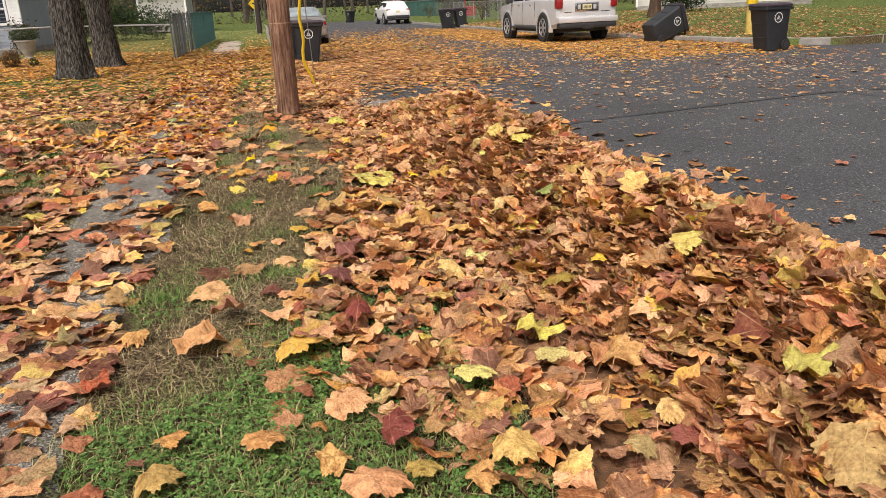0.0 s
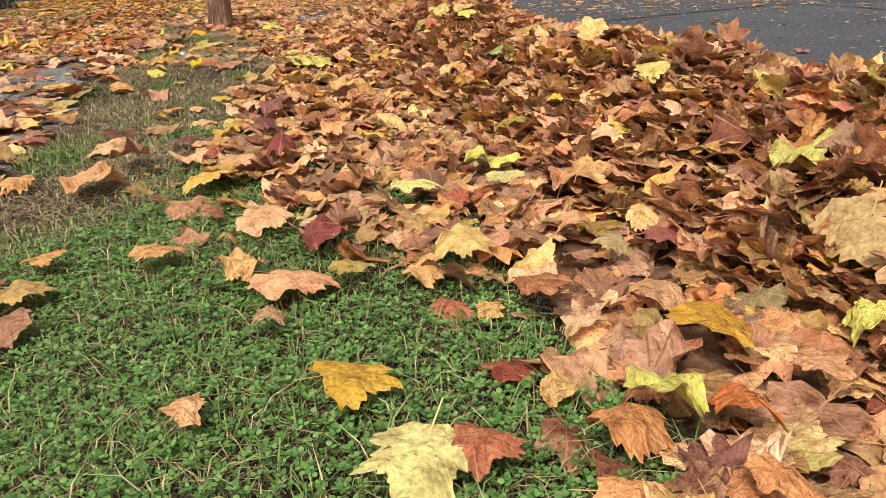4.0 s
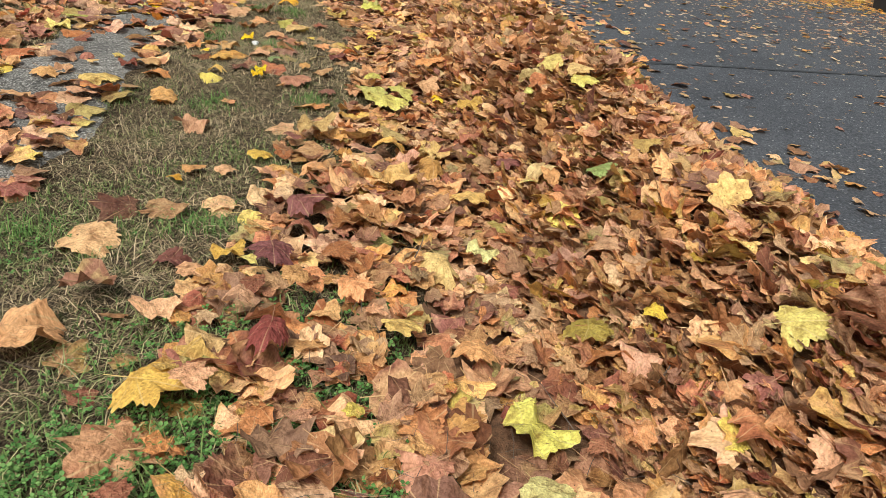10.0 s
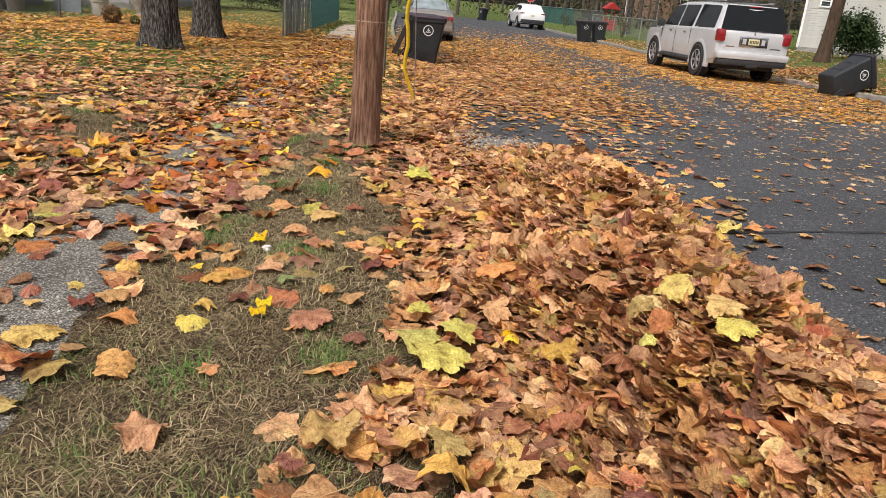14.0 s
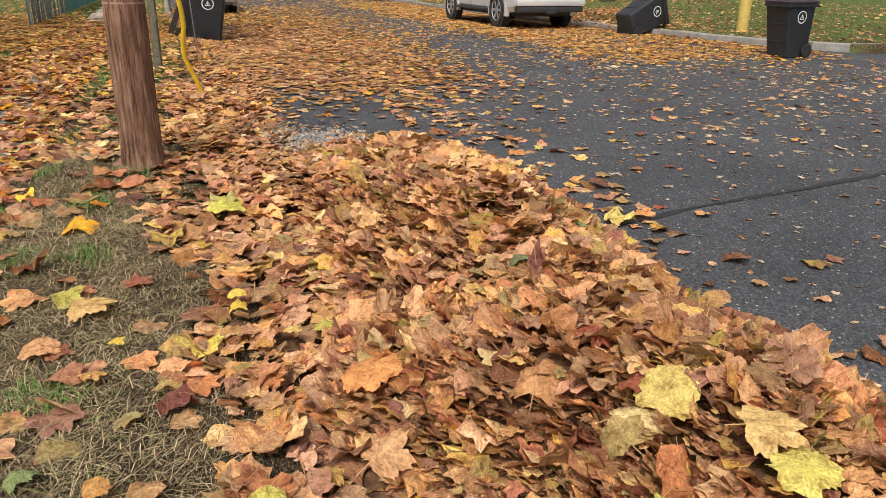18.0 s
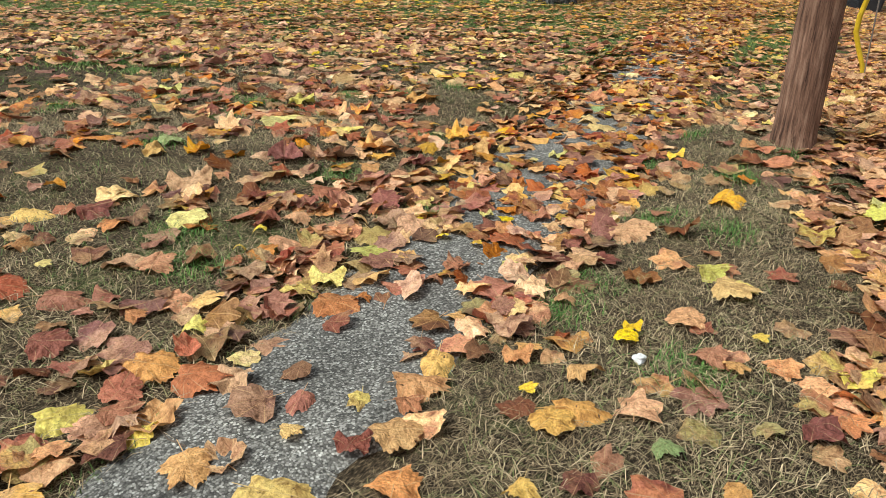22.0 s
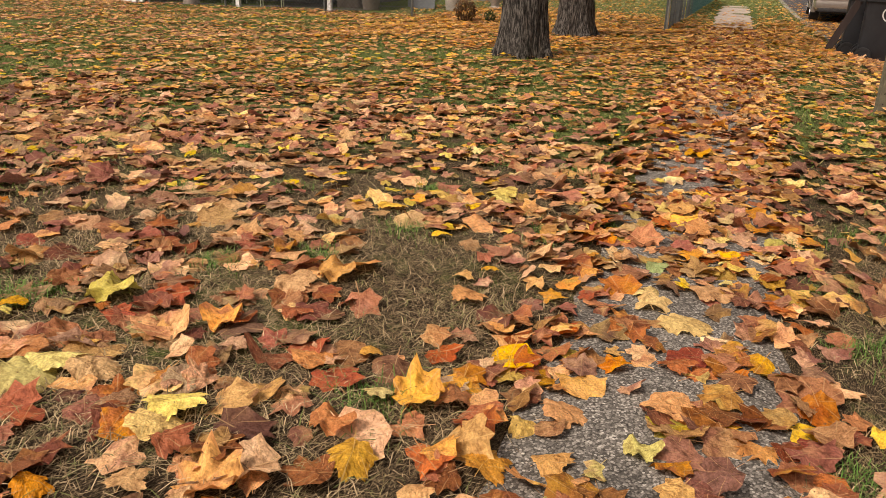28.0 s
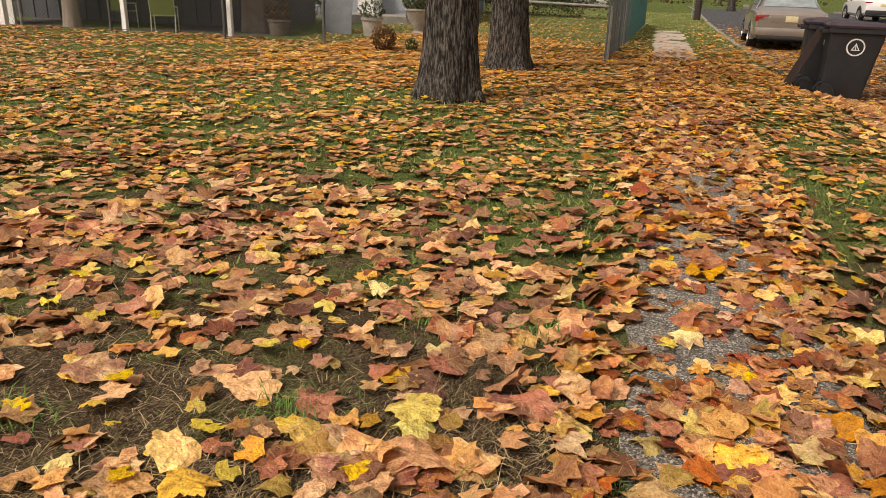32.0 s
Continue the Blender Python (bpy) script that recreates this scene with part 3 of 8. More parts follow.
def mesh_from(name, verts, faces, material=None, smooth_shade=False):
    me = bpy.data.meshes.new(name)
    me.from_pydata([tuple(v) for v in verts], [], faces)
    if material:
        me.materials.append(material)
    if smooth_shade:
        me.polygons.foreach_set("use_smooth", [True] * len(me.polygons))
    me.update()
    return me


def fast_mesh(name, verts, tris, uvs=None, material=None, smooth_shade=True):
    """A mesh of triangles from arrays."""
    me = bpy.data.meshes.new(name)
    nv, nt = len(verts), len(tris)
    me.vertices.add(nv)
    me.vertices.foreach_set("co", np.ascontiguousarray(verts, np.float32).ravel())
    me.loops.add(nt * 3)
    me.loops.foreach_set("vertex_index", np.ascontiguousarray(tris, np.int32).ravel())
    me.polygons.add(nt)
    me.polygons.foreach_set("loop_start", np.arange(0, nt * 3, 3, dtype=np.int32))
    me.polygons.foreach_set("use_smooth", np.full(nt, smooth_shade))
    if uvs is not None:
        lay = me.uv_layers.new(name="UVMap")
        lay.data.foreach_set("uv", np.ascontiguousarray(uvs[np.asarray(tris).ravel()], np.float32).ravel())
    if material:
        me.materials.append(material)
    me.update(calc_edges=True)
    return me


def grid_mesh(name, S, W, Z, material):
    """A sheet over the street axes; S, W, Z are 2D arrays."""
    n, m = S.shape
    co = np.stack([W * CT - S * ST, W * ST + S * CT, Z], -1).reshape(-1, 3)
    i = np.arange(n * m).reshape(n, m)
    a, b, c, d = i[:-1, :-1].ravel(), i[:-1, 1:].ravel(), i[1:, 1:].ravel(), i[1:, :-1].ravel()
    tris = np.concatenate([np.stack([a, b, c], 1), np.stack([a, c, d], 1)])
    return fast_mesh(name, co, tris, None, material)


def steps(*spans):
    """Numbers over spans of (from, to, step)."""
    out = [np.arange(a, b, d) for a, b, d in spans]
    return np.concatenate(out + [np.array([spans[-1][1]])])


# ---- ground, road, kerbs, footpath ----
rows_s = steps((-2200, -200, 400), (-200, -20, 30), (-20, -2, 2), (-2, 16, 0.25), (16, 18.5, 0.1), (18.5, 30, 0.4), (30, 80, 2), (80, 200, 12), (200, 2600, 300))
left_off = -steps((0, 6, 0.25), (6, 26, 1.0), (26, 100, 10), (100, 2200, 350))[::-1]
right_off = steps((0, 4, 0.5), (4, 30, 2), (30, 100, 10), (100, 2200, 350))
S_, W_, Z_ = [], [], []
for s in rows_s:
    kl, kr = float(kerb_left(s)), float(kerb_right(s))
    wl, wr_ = kl + left_off, kr + right_off
    dip = -0.26 if s < 78 else 0.0
    mid = np.linspace(kl + 0.004, kr - 0.004, 9)
    w = np.concatenate([wl, mid, wr_])
    z = np.concatenate([lawn_z(np.full(len(wl), s), wl), np.full(9, dip) if dip else lawn_z(np.full(9, s), mid), lawn_z(np.full(len(wr_), s), wr_)])
    S_.append(np.full(len(w), s)), W_.append(w), Z_.append(z)
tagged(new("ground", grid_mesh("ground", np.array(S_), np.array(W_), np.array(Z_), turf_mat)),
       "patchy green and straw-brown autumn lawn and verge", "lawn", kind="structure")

rs_ = steps((-120, -10, 10), (-10, 30, 0.5), (30, 78, 2))
S_, W_, Z_ = [], [], []
for s in rs_:
    w = np.linspace(float(kerb_left(s)) + 0.006, float(kerb_right(s)) - 0.006, 40)
    S_.append(np.full(40, s)), W_.append(w), Z_.append(road_z(np.full(40, s), w))
road = tagged(new("road", grid_mesh("road", np.array(S_), np.array(W_), np.array(Z_), asphalt_mat)), "dark grey asphalt street strewn with fallen leaves", "road", kind="structure")

seam_mat = simple("tar_seam", (0.012, 0.012, 0.013), 0.5, 0, 0.3, 20.0)


def strip(name, pts, width, z_off, material, parent=None):
    """A thin ribbon on the road along points (s, w), of uneven width."""
    verts, faces = [], []
    dense = []
    for (s0, w0), (s1, w1) in zip(pts, pts[1:]):
        n = max(2, int(math.hypot(s1 - s0, w1 - w0) / 0.12))
        dense += [(s0 + (s1 - s0) * i / n, w0 + (w1 - w0) * i / n) for i in range(n)]
    dense.append(pts[-1])
    for i, (s, w) in enumerate(dense):
        a, b = dense[max(0, i - 1)], dense[min(len(dense) - 1, i + 1)]
        ds, dw = b[0] - a[0], b[1] - a[1]
        L = math.hypot(ds, dw) or 1
        wd = width * (0.75 + 0.5 * noise.noise(Vector((s * 3, w * 3, 0.3))))
        jit = 0.03 * noise.noise(Vector((s * 2, w * 2, 5)))
        for sg in (-1, 1):
            ss, ww = s - dw / L * (sg * wd + jit), w + ds / L * (sg * wd + jit)
            verts.append(st(ss, ww, float(road_z(ss, ww)) + z_off))
    for i in range(len(dense) - 1):
        faces.append((2 * i, 2 * i + 2, 2 * i + 3, 2 * i + 1))
    ob = new(name, mesh_from(name, verts, faces, material))
    ob.parent = parent
    return ob


strip("tar_seam", [(9.1, 3.0), (9.34, 4.7), (9.6, 6.6), (9.85, 7.93)], 0.035, 0.005, seam_mat, road)
strip("tar_seam", [(9.85, 7.93), (8.8, 8.05), (6.95, 7.96), (3.0, 7.9)], 0.030, 0.005, seam_mat, road)
strip("tar_seam", [(9.85, 7.93), (9.8, 10.5), (9.6, 14.0)], 0.022, 0.005, seam_mat, road)
strip("tar_seam", [(30.0, 6.2), (45.0, 6.1), (60.0, 6.0)], 0.03, 0.005, seam_mat, road)


def kerb_run(name, s0, s1, side, label):
    """Kerb stones, each about 3 m long, along one edge of the street."""
    holder = tagged(new(name), label, "kerb", kind="structure")
    holder.matrix_world = Matrix.Translation(st(s0, 0, 0))
    s = s0
    while s < s1 - 0.1:
        e = min(s + 3.0, s1)
        bm = bmesh.new()
        ring = []
        for j in range(7):
            q = s + (e - s - 0.012) * j / 6
            w = float(kerb_left(q)) if side < 0 else float(kerb_right(q))
            zt = float(lawn_z(q, w)) + 0.012
            inn, out = (w + 0.005, w - 0.15) if side < 0 else (w - 0.005, w + 0.15)
            lean = 0.02 if side < 0 else -0.02
            prof = [(inn + lean, -0.25), (inn + lean * 0.5, zt - 0.025), (inn - lean * 0.6, zt), (out, zt), (out, -0.25)]
            ring.append([bm.verts.new(st(q, pw, pz) - st(s0, 0, 0)) for pw, pz in prof])
        for a, b in zip(ring, ring[1:]):
            for k in range(5):
                bm.faces.new((a[k], a[(k + 1) % 5], b[(k + 1) % 5], b[k]))
        bm.faces.new(ring[0]), bm.faces.new(ring[-1][::-1])
        bmesh.ops.recalc_face_normals(bm, faces=bm.faces)
        me = bpy.data.meshes.new("kerb_stone")
        bm.to_mesh(me), bm.free()
        me.materials.append(kerb_mat)
        ob = new("kerb_stone", me)
        ob.parent = holder
        s = e


kerb_run("kerb_1", 25.5, 76, -1, "low grey concrete kerb buried in leaves")
kerb_run("kerb_2", 17.0, 76, 1, "pale grey concrete kerb along the verge")

# footpath: slabs of exposed aggregate, edges ragged where turf has crept over them
footpath = tagged(new("footpath"), "worn exposed-aggregate footpath slabs half covered with leaves", "footpath", kind="structure")
footpath.matrix_world = Matrix.Translation(st(0, -0.62, 0))
org = st(0, -0.62, 0)
s = -3.0
while s < 37.4:
    L = 1.24
    bm = bmesh.new()
    rows_v = []
    pale_slab = s > 25.5
    for j in range(9):
        q = s + 0.002 + (L - 0.004) * j / 8
        row = []
        ragged_l = 0.06 * noise.noise(Vector((q * 1.7, 1.0, 0))) + 0.07 * noise.noise(Vector((q * 6, 2.0, 0)))
        ragged_r = 0.07 * noise.noise(Vector((q * 1.4, 7.0, 0))) + 0.07 * noise.noise(Vector((q * 6, 9.0, 0)))
        if pale_slab:
            ragged_l = ragged_r = 0
        for k in range(6):
            right = -0.10 if pale_slab else float(path_right(q))
            left = -1.15 + 0.13 * float(smooth(5.0, 5.8, q) * smooth(9.5, 8.6, q))
            w = (left + ragged_l) + (right - left + ragged_r - ragged_l) * k / 5
            z = float(lawn_z(q, w)) + (0.016 if 0 < k < 5 else -0.01) + 0.003 * noise.noise(Vector((s, 0, 0)))
            row.append(bm.verts.new(st(q, w, z) - org))
        rows_v.append(row)
    for a, b in zip(rows_v, rows_v[1:]):
        for k in range(5):
            bm.faces.new((a[k], a[k + 1], b[k + 1], b[k]))
    res = bmesh.ops.extrude_face_region(bm, geom=bm.faces[:])
    bmesh.ops.translate(bm, vec=(0, 0, -0.08), verts=[v for v in res["geom"] if isinstance(v, bmesh.types.BMVert)])
    bmesh.ops.recalc_face_normals(bm, faces=bm.faces)
    me = bpy.data.meshes.new("path_slab")
    bm.to_mesh(me), bm.free()
    me.materials.append(slab_mat if pale_slab else path_mat)
    ob = new("path_slab", me)
    ob.parent = footpath
    s += L


# ---- leaves ----
rng = np.random.default_rng(11)
HALF = ((90, 1.0), (80, 0.80), (68, 0.62), (56, 0.78), (42, 0.99), (30, 0.78), (16, 0.60), (3, 0.70), (-12, 0.82), (-29, 0.62), (-53, 0.52), (-80, 0.30))


def toothed(half, rnd):
    """Adds two teeth and a little raggedness between each pair of outline points."""
    out = []
    for (a0, r0), (a1, r1) in zip(half, half[1:]):
        out.append((a0, r0))
        out.append((a0 + (a1 - a0) * 0.36, (r0 + (r1 - r0) * 0.36) * rnd.uniform(0.88, 0.95)))
        out.append((a0 + (a1 - a0) * 0.68, (r0 + (r1 - r0) * 0.68) * rnd.uniform(1.0, 1.07)))
    return tuple(out) + (half[-1],)


def leaf_hires(seed, curl, wide=1.0):
    """The same leaf with a toothed rim and three rings, for leaves close to the walker."""
    r_ = random.Random(seed)
    deep = r_.uniform(0.35, 0.85)
    half = [(a, r ** deep) for a, r in toothed(HALF, r_)]
    out = [(a, r * r_.uniform(0.95, 1.05)) for a, r in half] + [(180 - a, r * r_.uniform(0.95, 1.05)) for a, r in half[:0:-1]]
    lob = [r_.uniform(0.85, 1.12) for _ in range(8)]
    out = [(a, r * lob[int((a + 90) // 48) % 8]) for a, r in out]
    n = len(out)
    flat = [(0.0, -0.05)]
    for f in (0.5, 1.0):
        flat += [(f * r * math.cos(radians(a)) * wide, f * r * math.sin(radians(a))) for a, r in out]
    tris = []
    for i in range(n):
        j = (i + 1) % n
        tris.append((0, 1 + j, 1 + i))
        for k in range(1):
            b0, b1 = 1 + k * n, 1 + (k + 1) * n
            tris += [(b0 + i, b0 + j, b1 + j), (b0 + i, b1 + j, b1 + i)]
    flat = np.array(flat)
    x, y = flat[:, 0], flat[:, 1]
    rr, ph = np.hypot(x, y), np.arctan2(y, x)
    p1, p2, k = r_.uniform(0, 6.28), r_.uniform(0, 6.28), r_.choice((1, 2, 2, 3))
    z = curl * (0.40 * r_.uniform(-1.0, 0.35) * rr ** 2 + 0.24 * rr ** 1.6 * np.sin(k * ph + p1) + 0.09 * rr ** 2 * np.sin(7 * ph + p2))
    ribs = np.abs(((ph - math.pi / 2 + math.pi) % 0.873) / 0.873 - 0.5)
    z = z + 0.06 * curl * rr * (ribs - 0.25) + 0.055 * curl * np.sin(8 * x + 3 * y + p1) * np.sin(7.5 * y - 2 * x + p2)
    z = z + curl * r_.uniform(0.0, 0.5) * np.maximum(0, rr - 0.62) ** 1.3 * np.sin(ph + p2)
    ra = curl * r_.uniform(-1.0, 0.5)
    xs = x
    if abs(ra) > 0.1:
        xs, z = np.sin(x * ra * 1.4) / (ra * 1.4), z + (1 - np.cos(x * ra * 1.4)) / (ra * 1.4)
    co = np.stack([xs, y, z], 1)
    b, bend = len(co), r_.uniform(-0.25, 0.25)
    co = np.concatenate([co, [(-0.016, -0.1, 0.0), (0.016, -0.1, 0.0), (bend - 0.01, -0.85, 0.06), (bend + 0.01, -0.85, 0.06)]])
    flat = np.concatenate([flat, [(0, 0.5)] * 4])
    tris += [(b, b + 1, b + 2), (b + 1, b + 3, b + 2), (0, b + 1, b)]
    return co.astype(np.float32), np.array(tris, np.int32), flat.astype(np.float32)


def leaf_template(seed, curl, fine=True, wide=1.0, ring=True):
    """A lobed leaf about 2 across, lying in xy with the stalk towards -y: points, triangles and flat coordinates."""
    r_ = random.Random(seed)
    deep = r_.uniform(0.35, 0.9)
    half = [(a, r ** deep) for a, r in (HALF if fine else HALF[0:1] + HALF[2:3] + HALF[4:5] + HALF[6:7] + HALF[8:9] + HALF[10:11])]
    out = [(a, r * r_.uniform(0.88, 1.1)) for a, r in half] + [(180 - a, r * r_.uniform(0.88, 1.1)) for a, r in half[:0:-1]]
    out = [(a + r_.uniform(-3, 3), r) for a, r in out]
    n = len(out)
    flat = [(0.0, -0.05)]
    if fine and ring:
        flat += [(0.55 * r * math.cos(radians(a)) * wide, 0.55 * r * math.sin(radians(a))) for a, r in out]
    flat += [(r * math.cos(radians(a)) * wide, r * math.sin(radians(a))) for a, r in out]
    tris = []
    for i in range(n):
        j = (i + 1) % n
        if i == len(half) - 1 and not fine:
            continue
        tris.append((0, 1 + j, 1 + i))
        if fine and ring:
            tris += [(1 + i, 1 + j, 1 + n + j), (1 + i, 1 + n + j, 1 + n + i)]
    flat = np.array(flat)
    x, y = flat[:, 0], flat[:, 1]
    rr, ph = np.hypot(x, y), np.arctan2(y, x)
    p1, p2, k = r_.uniform(0, 6.28), r_.uniform(0, 6.28), r_.choice((1, 2, 2, 3))
    z = curl * (0.42 * r_.uniform(-0.8, 0.55) * rr ** 2 + 0.26 * rr ** 1.5 * np.sin(k * ph + p1) + 0.10 * rr * np.sin(7 * ph + p2) + r_.uniform(-0.25, 0.25) * np.abs(x))
    z = z + curl * 0.085 * np.sin(9 * x + p1) * np.cos(8 * y + p2)
    roll_amt = curl * r_.uniform(-1.0, 0.45) if fine else 0
    xs = x.copy()
    if abs(roll_amt) > 0.1:
        xs = np.sin(x * roll_amt * 1.5) / (roll_amt * 1.5)
        z = z + (1 - np.cos(x * roll_amt * 1.5)) / (roll_amt * 1.5)
    co = np.stack([xs, y, z], 1)
    if fine:
        # stalk
        b = len(co)
        bend = r_.uniform(-0.25, 0.25)
        stalk = np.array([(-0.018, -0.1, 0.0), (0.018, -0.1, 0.0), (bend - 0.012, -0.85, 0.08), (bend + 0.012, -0.85, 0.08)])
        co = np.concatenate([co, stalk])
        flat = np.concatenate([flat, [(0, 0.5)] * 4])
        tris += [(b, b + 1, b + 2), (b + 1, b + 3, b + 2), (0, b + 1, b)]
    return co.astype(np.float32), np.array(tris, np.int32), flat.astype(np.float32)


CRISP = [leaf_template(i, 0.6 + 0.85 * (i % 5) / 4, wide=1.0 if i % 3 else 0.8) for i in range(18)]
FLATTER = [leaf_template(50 + i, 0.38 + 0.3 * (i % 4) / 3, wide=1.0) for i in range(14)]
NEAR = [leaf_hires(150 + i, 0.6 + 0.65 * (i % 5) / 4, 1.0 if i % 3 else 0.85) for i in range(16)]
MID = [leaf_template(120 + i, 0.5 + 0.4 * (i % 4) / 3, wide=1.0 if i % 3 else 0.8, ring=False) for i in range(14)]
NEAR_MIX = NEAR[:10] + CRISP[:12]
FAR = [leaf_template(90 + i, 0.30 + 0.10 * (i % 4), fine=False, wide=1.0 if i % 3 else 0.75) for i in range(12)]


def rot_batch(yaw, tilt, tilt_dir):
    """Rotations: yaw about z, then a tilt about a level axis."""
    cy, sy = np.cos(yaw), np.sin(yaw)
    R1 = np.zeros((len(yaw), 3, 3))
    R1[:, 0, 0], R1[:, 0, 1], R1[:, 1, 0], R1[:, 1, 1], R1[:, 2, 2] = cy, -sy, sy, cy, 1
    ax, ay = np.cos(tilt_dir), np.sin(tilt_dir)
    c, s_ = np.cos(tilt), np.sin(tilt)
    t = 1 - c
    R2 = np.zeros_like(R1)
    R2[:, 0, 0], R2[:, 0, 1], R2[:, 0, 2] = c + ax * ax * t, ax * ay * t, ay * s_
    R2[:, 1, 0], R2[:, 1, 1], R2[:, 1, 2] = ax * ay * t, c + ay * ay * t, -ax * s_
    R2[:, 2, 0], R2[:, 2, 1], R2[:, 2, 2] = -ay * s_, ax * s_, c
    return R2 @ R1


def scatter(name, s, w, size, lift, tilt_max, templates, material, slope=True, own_z=None):
    """One mesh of many leaves lying on whatever is at (s, w)."""
    n = len(s)
    z = top_z(s, w) if own_z is None else own_z
    z = z + lift
    tilt = np.abs(rng.normal(0, tilt_max, n)).clip(0, 1.35)
    R = rot_batch(rng.uniform(0, 6.283, n), tilt, rng.uniform(0, 6.283, n))
    if slope:
        e = 0.06
        gs = ((top_z(s + e, w) - top_z(s - e, w)) / (2 * e)).clip(-0.7, 0.7)
        gw = ((top_z(s, w + e) - top_z(s, w - e)) / (2 * e)).clip(-0.7, 0.7)
        gx, gy = gw * CT - gs * ST, gw * ST + gs * CT
        mag = np.hypot(gx, gy)
        R = rot_batch(np.zeros(n), np.arctan(mag), np.arctan2(gx, -gy)) @ R
    P = np.stack([w * CT - s * ST, w * ST + s * CT, z], 1)
    pick = rng.integers(0, len(templates), n)
    V, T, U, base = [], [], [], 0
    for k, (co, tr, fl) in enumerate(templates):
        idx = np.nonzero(pick == k)[0]
        if not len(idx):
            continue
        v = np.einsum("nij,vj->nvi", R[idx] * (size[idx] / 2)[:, None, None], co) + P[idx][:, None, :]
        V.append(v.reshape(-1, 3))
        T.append((tr[None] + (base + np.arange(len(idx)) * len(co))[:, None, None]).reshape(-1, 3))
        U.append(np.broadcast_to(fl, (len(idx),) + fl.shape).reshape(-1, 2))
        base += len(idx) * len(co)
    return fast_mesh(name, np.concatenate(V), np.concatenate(T), np.concatenate(U), material)


def sample(n, s0, s1, w0, w1, density):
    """Up to n places in a rectangle, kept with the given chance."""
    s, w = rng.uniform(s0, s1, n), rng.uniform(w0, w1, n)
    keep = rng.random(n) < density(s, w)
    return s[keep], w[keep]


def clump(s, w, f, ph=0.0):
    return 0.5 + 0.33 * wave(s, w, f, ph)


# leaves that stand out by colour or size: x, y, size, colour, turn
START_A = (
    (-0.09, 2.67, 0.21, "ochre", 300), (-0.35, 2.57, 0.09, "peach", 340), (-0.26, 3.13, 0.23, "peach", 260), (-0.39, 3.22, 0.13, "straw", 160), (-0.64, 3.33, 0.14, "peach", 210),
    (-0.27, 2.91, 0.09, "peach", 0), (-0.47, 3.39, 0.08, "tan", 0), (-0.97, 3.37, 0.14, "tan", 330), (-0.94, 3.19, 0.18, "olive", 240), (-0.87, 2.99, 0.15, "rust", 110),
    (-1.14, 4.12, 0.26, "peach", 280), (-1.29, 4.69, 0.22, "peach", 340), (-0.94, 4.62, 0.15, "maroon", 0), (-0.85, 5.06, 0.16, "lemon", 270), (-0.69, 3.99, 0.26, "straw", 260),
    (-0.58, 3.64, 0.1, "rust", 0), (-0.41, 3.54, 0.18, "peach", 270), (-0.22, 3.36, 0.15, "maroon", 280), (-0.12, 3.17, 0.11, "olive", 210), (0.04, 3.12, 0.14, "peach", 315),
)
START_B = (
    (0.1, 3.02, 0.12, "rust", 240), (0.19, 2.99, 0.09, "straw", 270), (0.15, 3.24, 0.18, "straw", 220), (0.03, 3.67, 0.17, "lime", 260), (0.29, 4.13, 0.21, "lime", 300),
    (0.32, 3.9, 0.14, "lime", 240), (0.57, 3.88, 0.24, "peach", 330), (0.47, 4.11, 0.12, "rust", 0), (0.98, 4.52, 0.22, "cream", 270), (0.62, 4.65, 0.09, "yellow", 0),
    (0.43, 4.62, 0.18, "olive", 0), (0.45, 2.55, 0.15, "lime", 210), (0.64, 2.85, 0.18, "ochre", 320), (0.58, 2.55, 0.15, "orange", 170), (0.35, 2.47, 0.17, "peach", 300),
    (0.05, 2.45, 0.23, "lime", 155), (0.14, 2.47, 0.15, "rust", 275), (0.22, 2.75, 0.15, "maroon", 300), (0.28, 2.63, 0.09, "straw", 270), (0.3, 3.01, 0.14, "rust", 260),
)
START_C = (
    (0.49, 3.44, 0.13, "tan", 0), (0.68, 3.53, 0.15, "straw", 240), (0.7, 3.36, 0.16, "maroon", 0), (0.55, 3.31, 0.12, "olive", 180), (0.33, 3.33, 0.13, "brown", 260),
    (1.12, 3.54, 0.19, "lime", 300), (1.1, 3.11, 0.26, "olive", 155), (0.95, 2.81, 0.13, "lime", 355), (0.32, 2.34, 0.15, "peach", 245), (0.77, 2.67, 0.14, "peach", 335),
    (1.2, 3.51, 0.17, "brown", 315), (0.53, 2.31, 0.11, "peach", 225), (0.52, 2.75, 0.12, "rust", 265), (0.57, 3, 0.13, "tan", 295),
)
MIDDLE_A = (
    (-0.6, 4.35, 0.11, "peach", 5), (-0.46, 4.24, 0.16, "maroon", 185), (-0.57, 3.97, 0.14, "peach", 345), (0.1, 4.44, 0.16, "peach", 215), (-0.13, 4.43, 0.15, "straw", 305),
    (-0.79, 4.71, 0.13, "ochre", 5), (-0.86, 4.59, 0.1, "peach", 185), (-0.67, 5.14, 0.22, "maroon", 265), (-0.6, 4.95, 0.17, "rust", 5), (-0.63, 4.72, 0.2, "maroon", 205),
    (-0.66, 4.57, 0.08, "lemon", 5), (-0.49, 4.53, 0.11, "peach", 185), (0.04, 5.1, 0.13, "lime", 320), (-0.43, 4.79, 0.12, "rust", 335), (-0.33, 4.6, 0.17, "peach", 275),
    (-0.09, 4.94, 0.23, "straw", 215), (0.46, 5.69, 0.17, "green", 305), (0.47, 5.1, 0.2, "tan", 5), (0.07, 6.03, 0.15, "maroon", 275), (-0.91, 6.04, 0.21, "olive", 335),
)
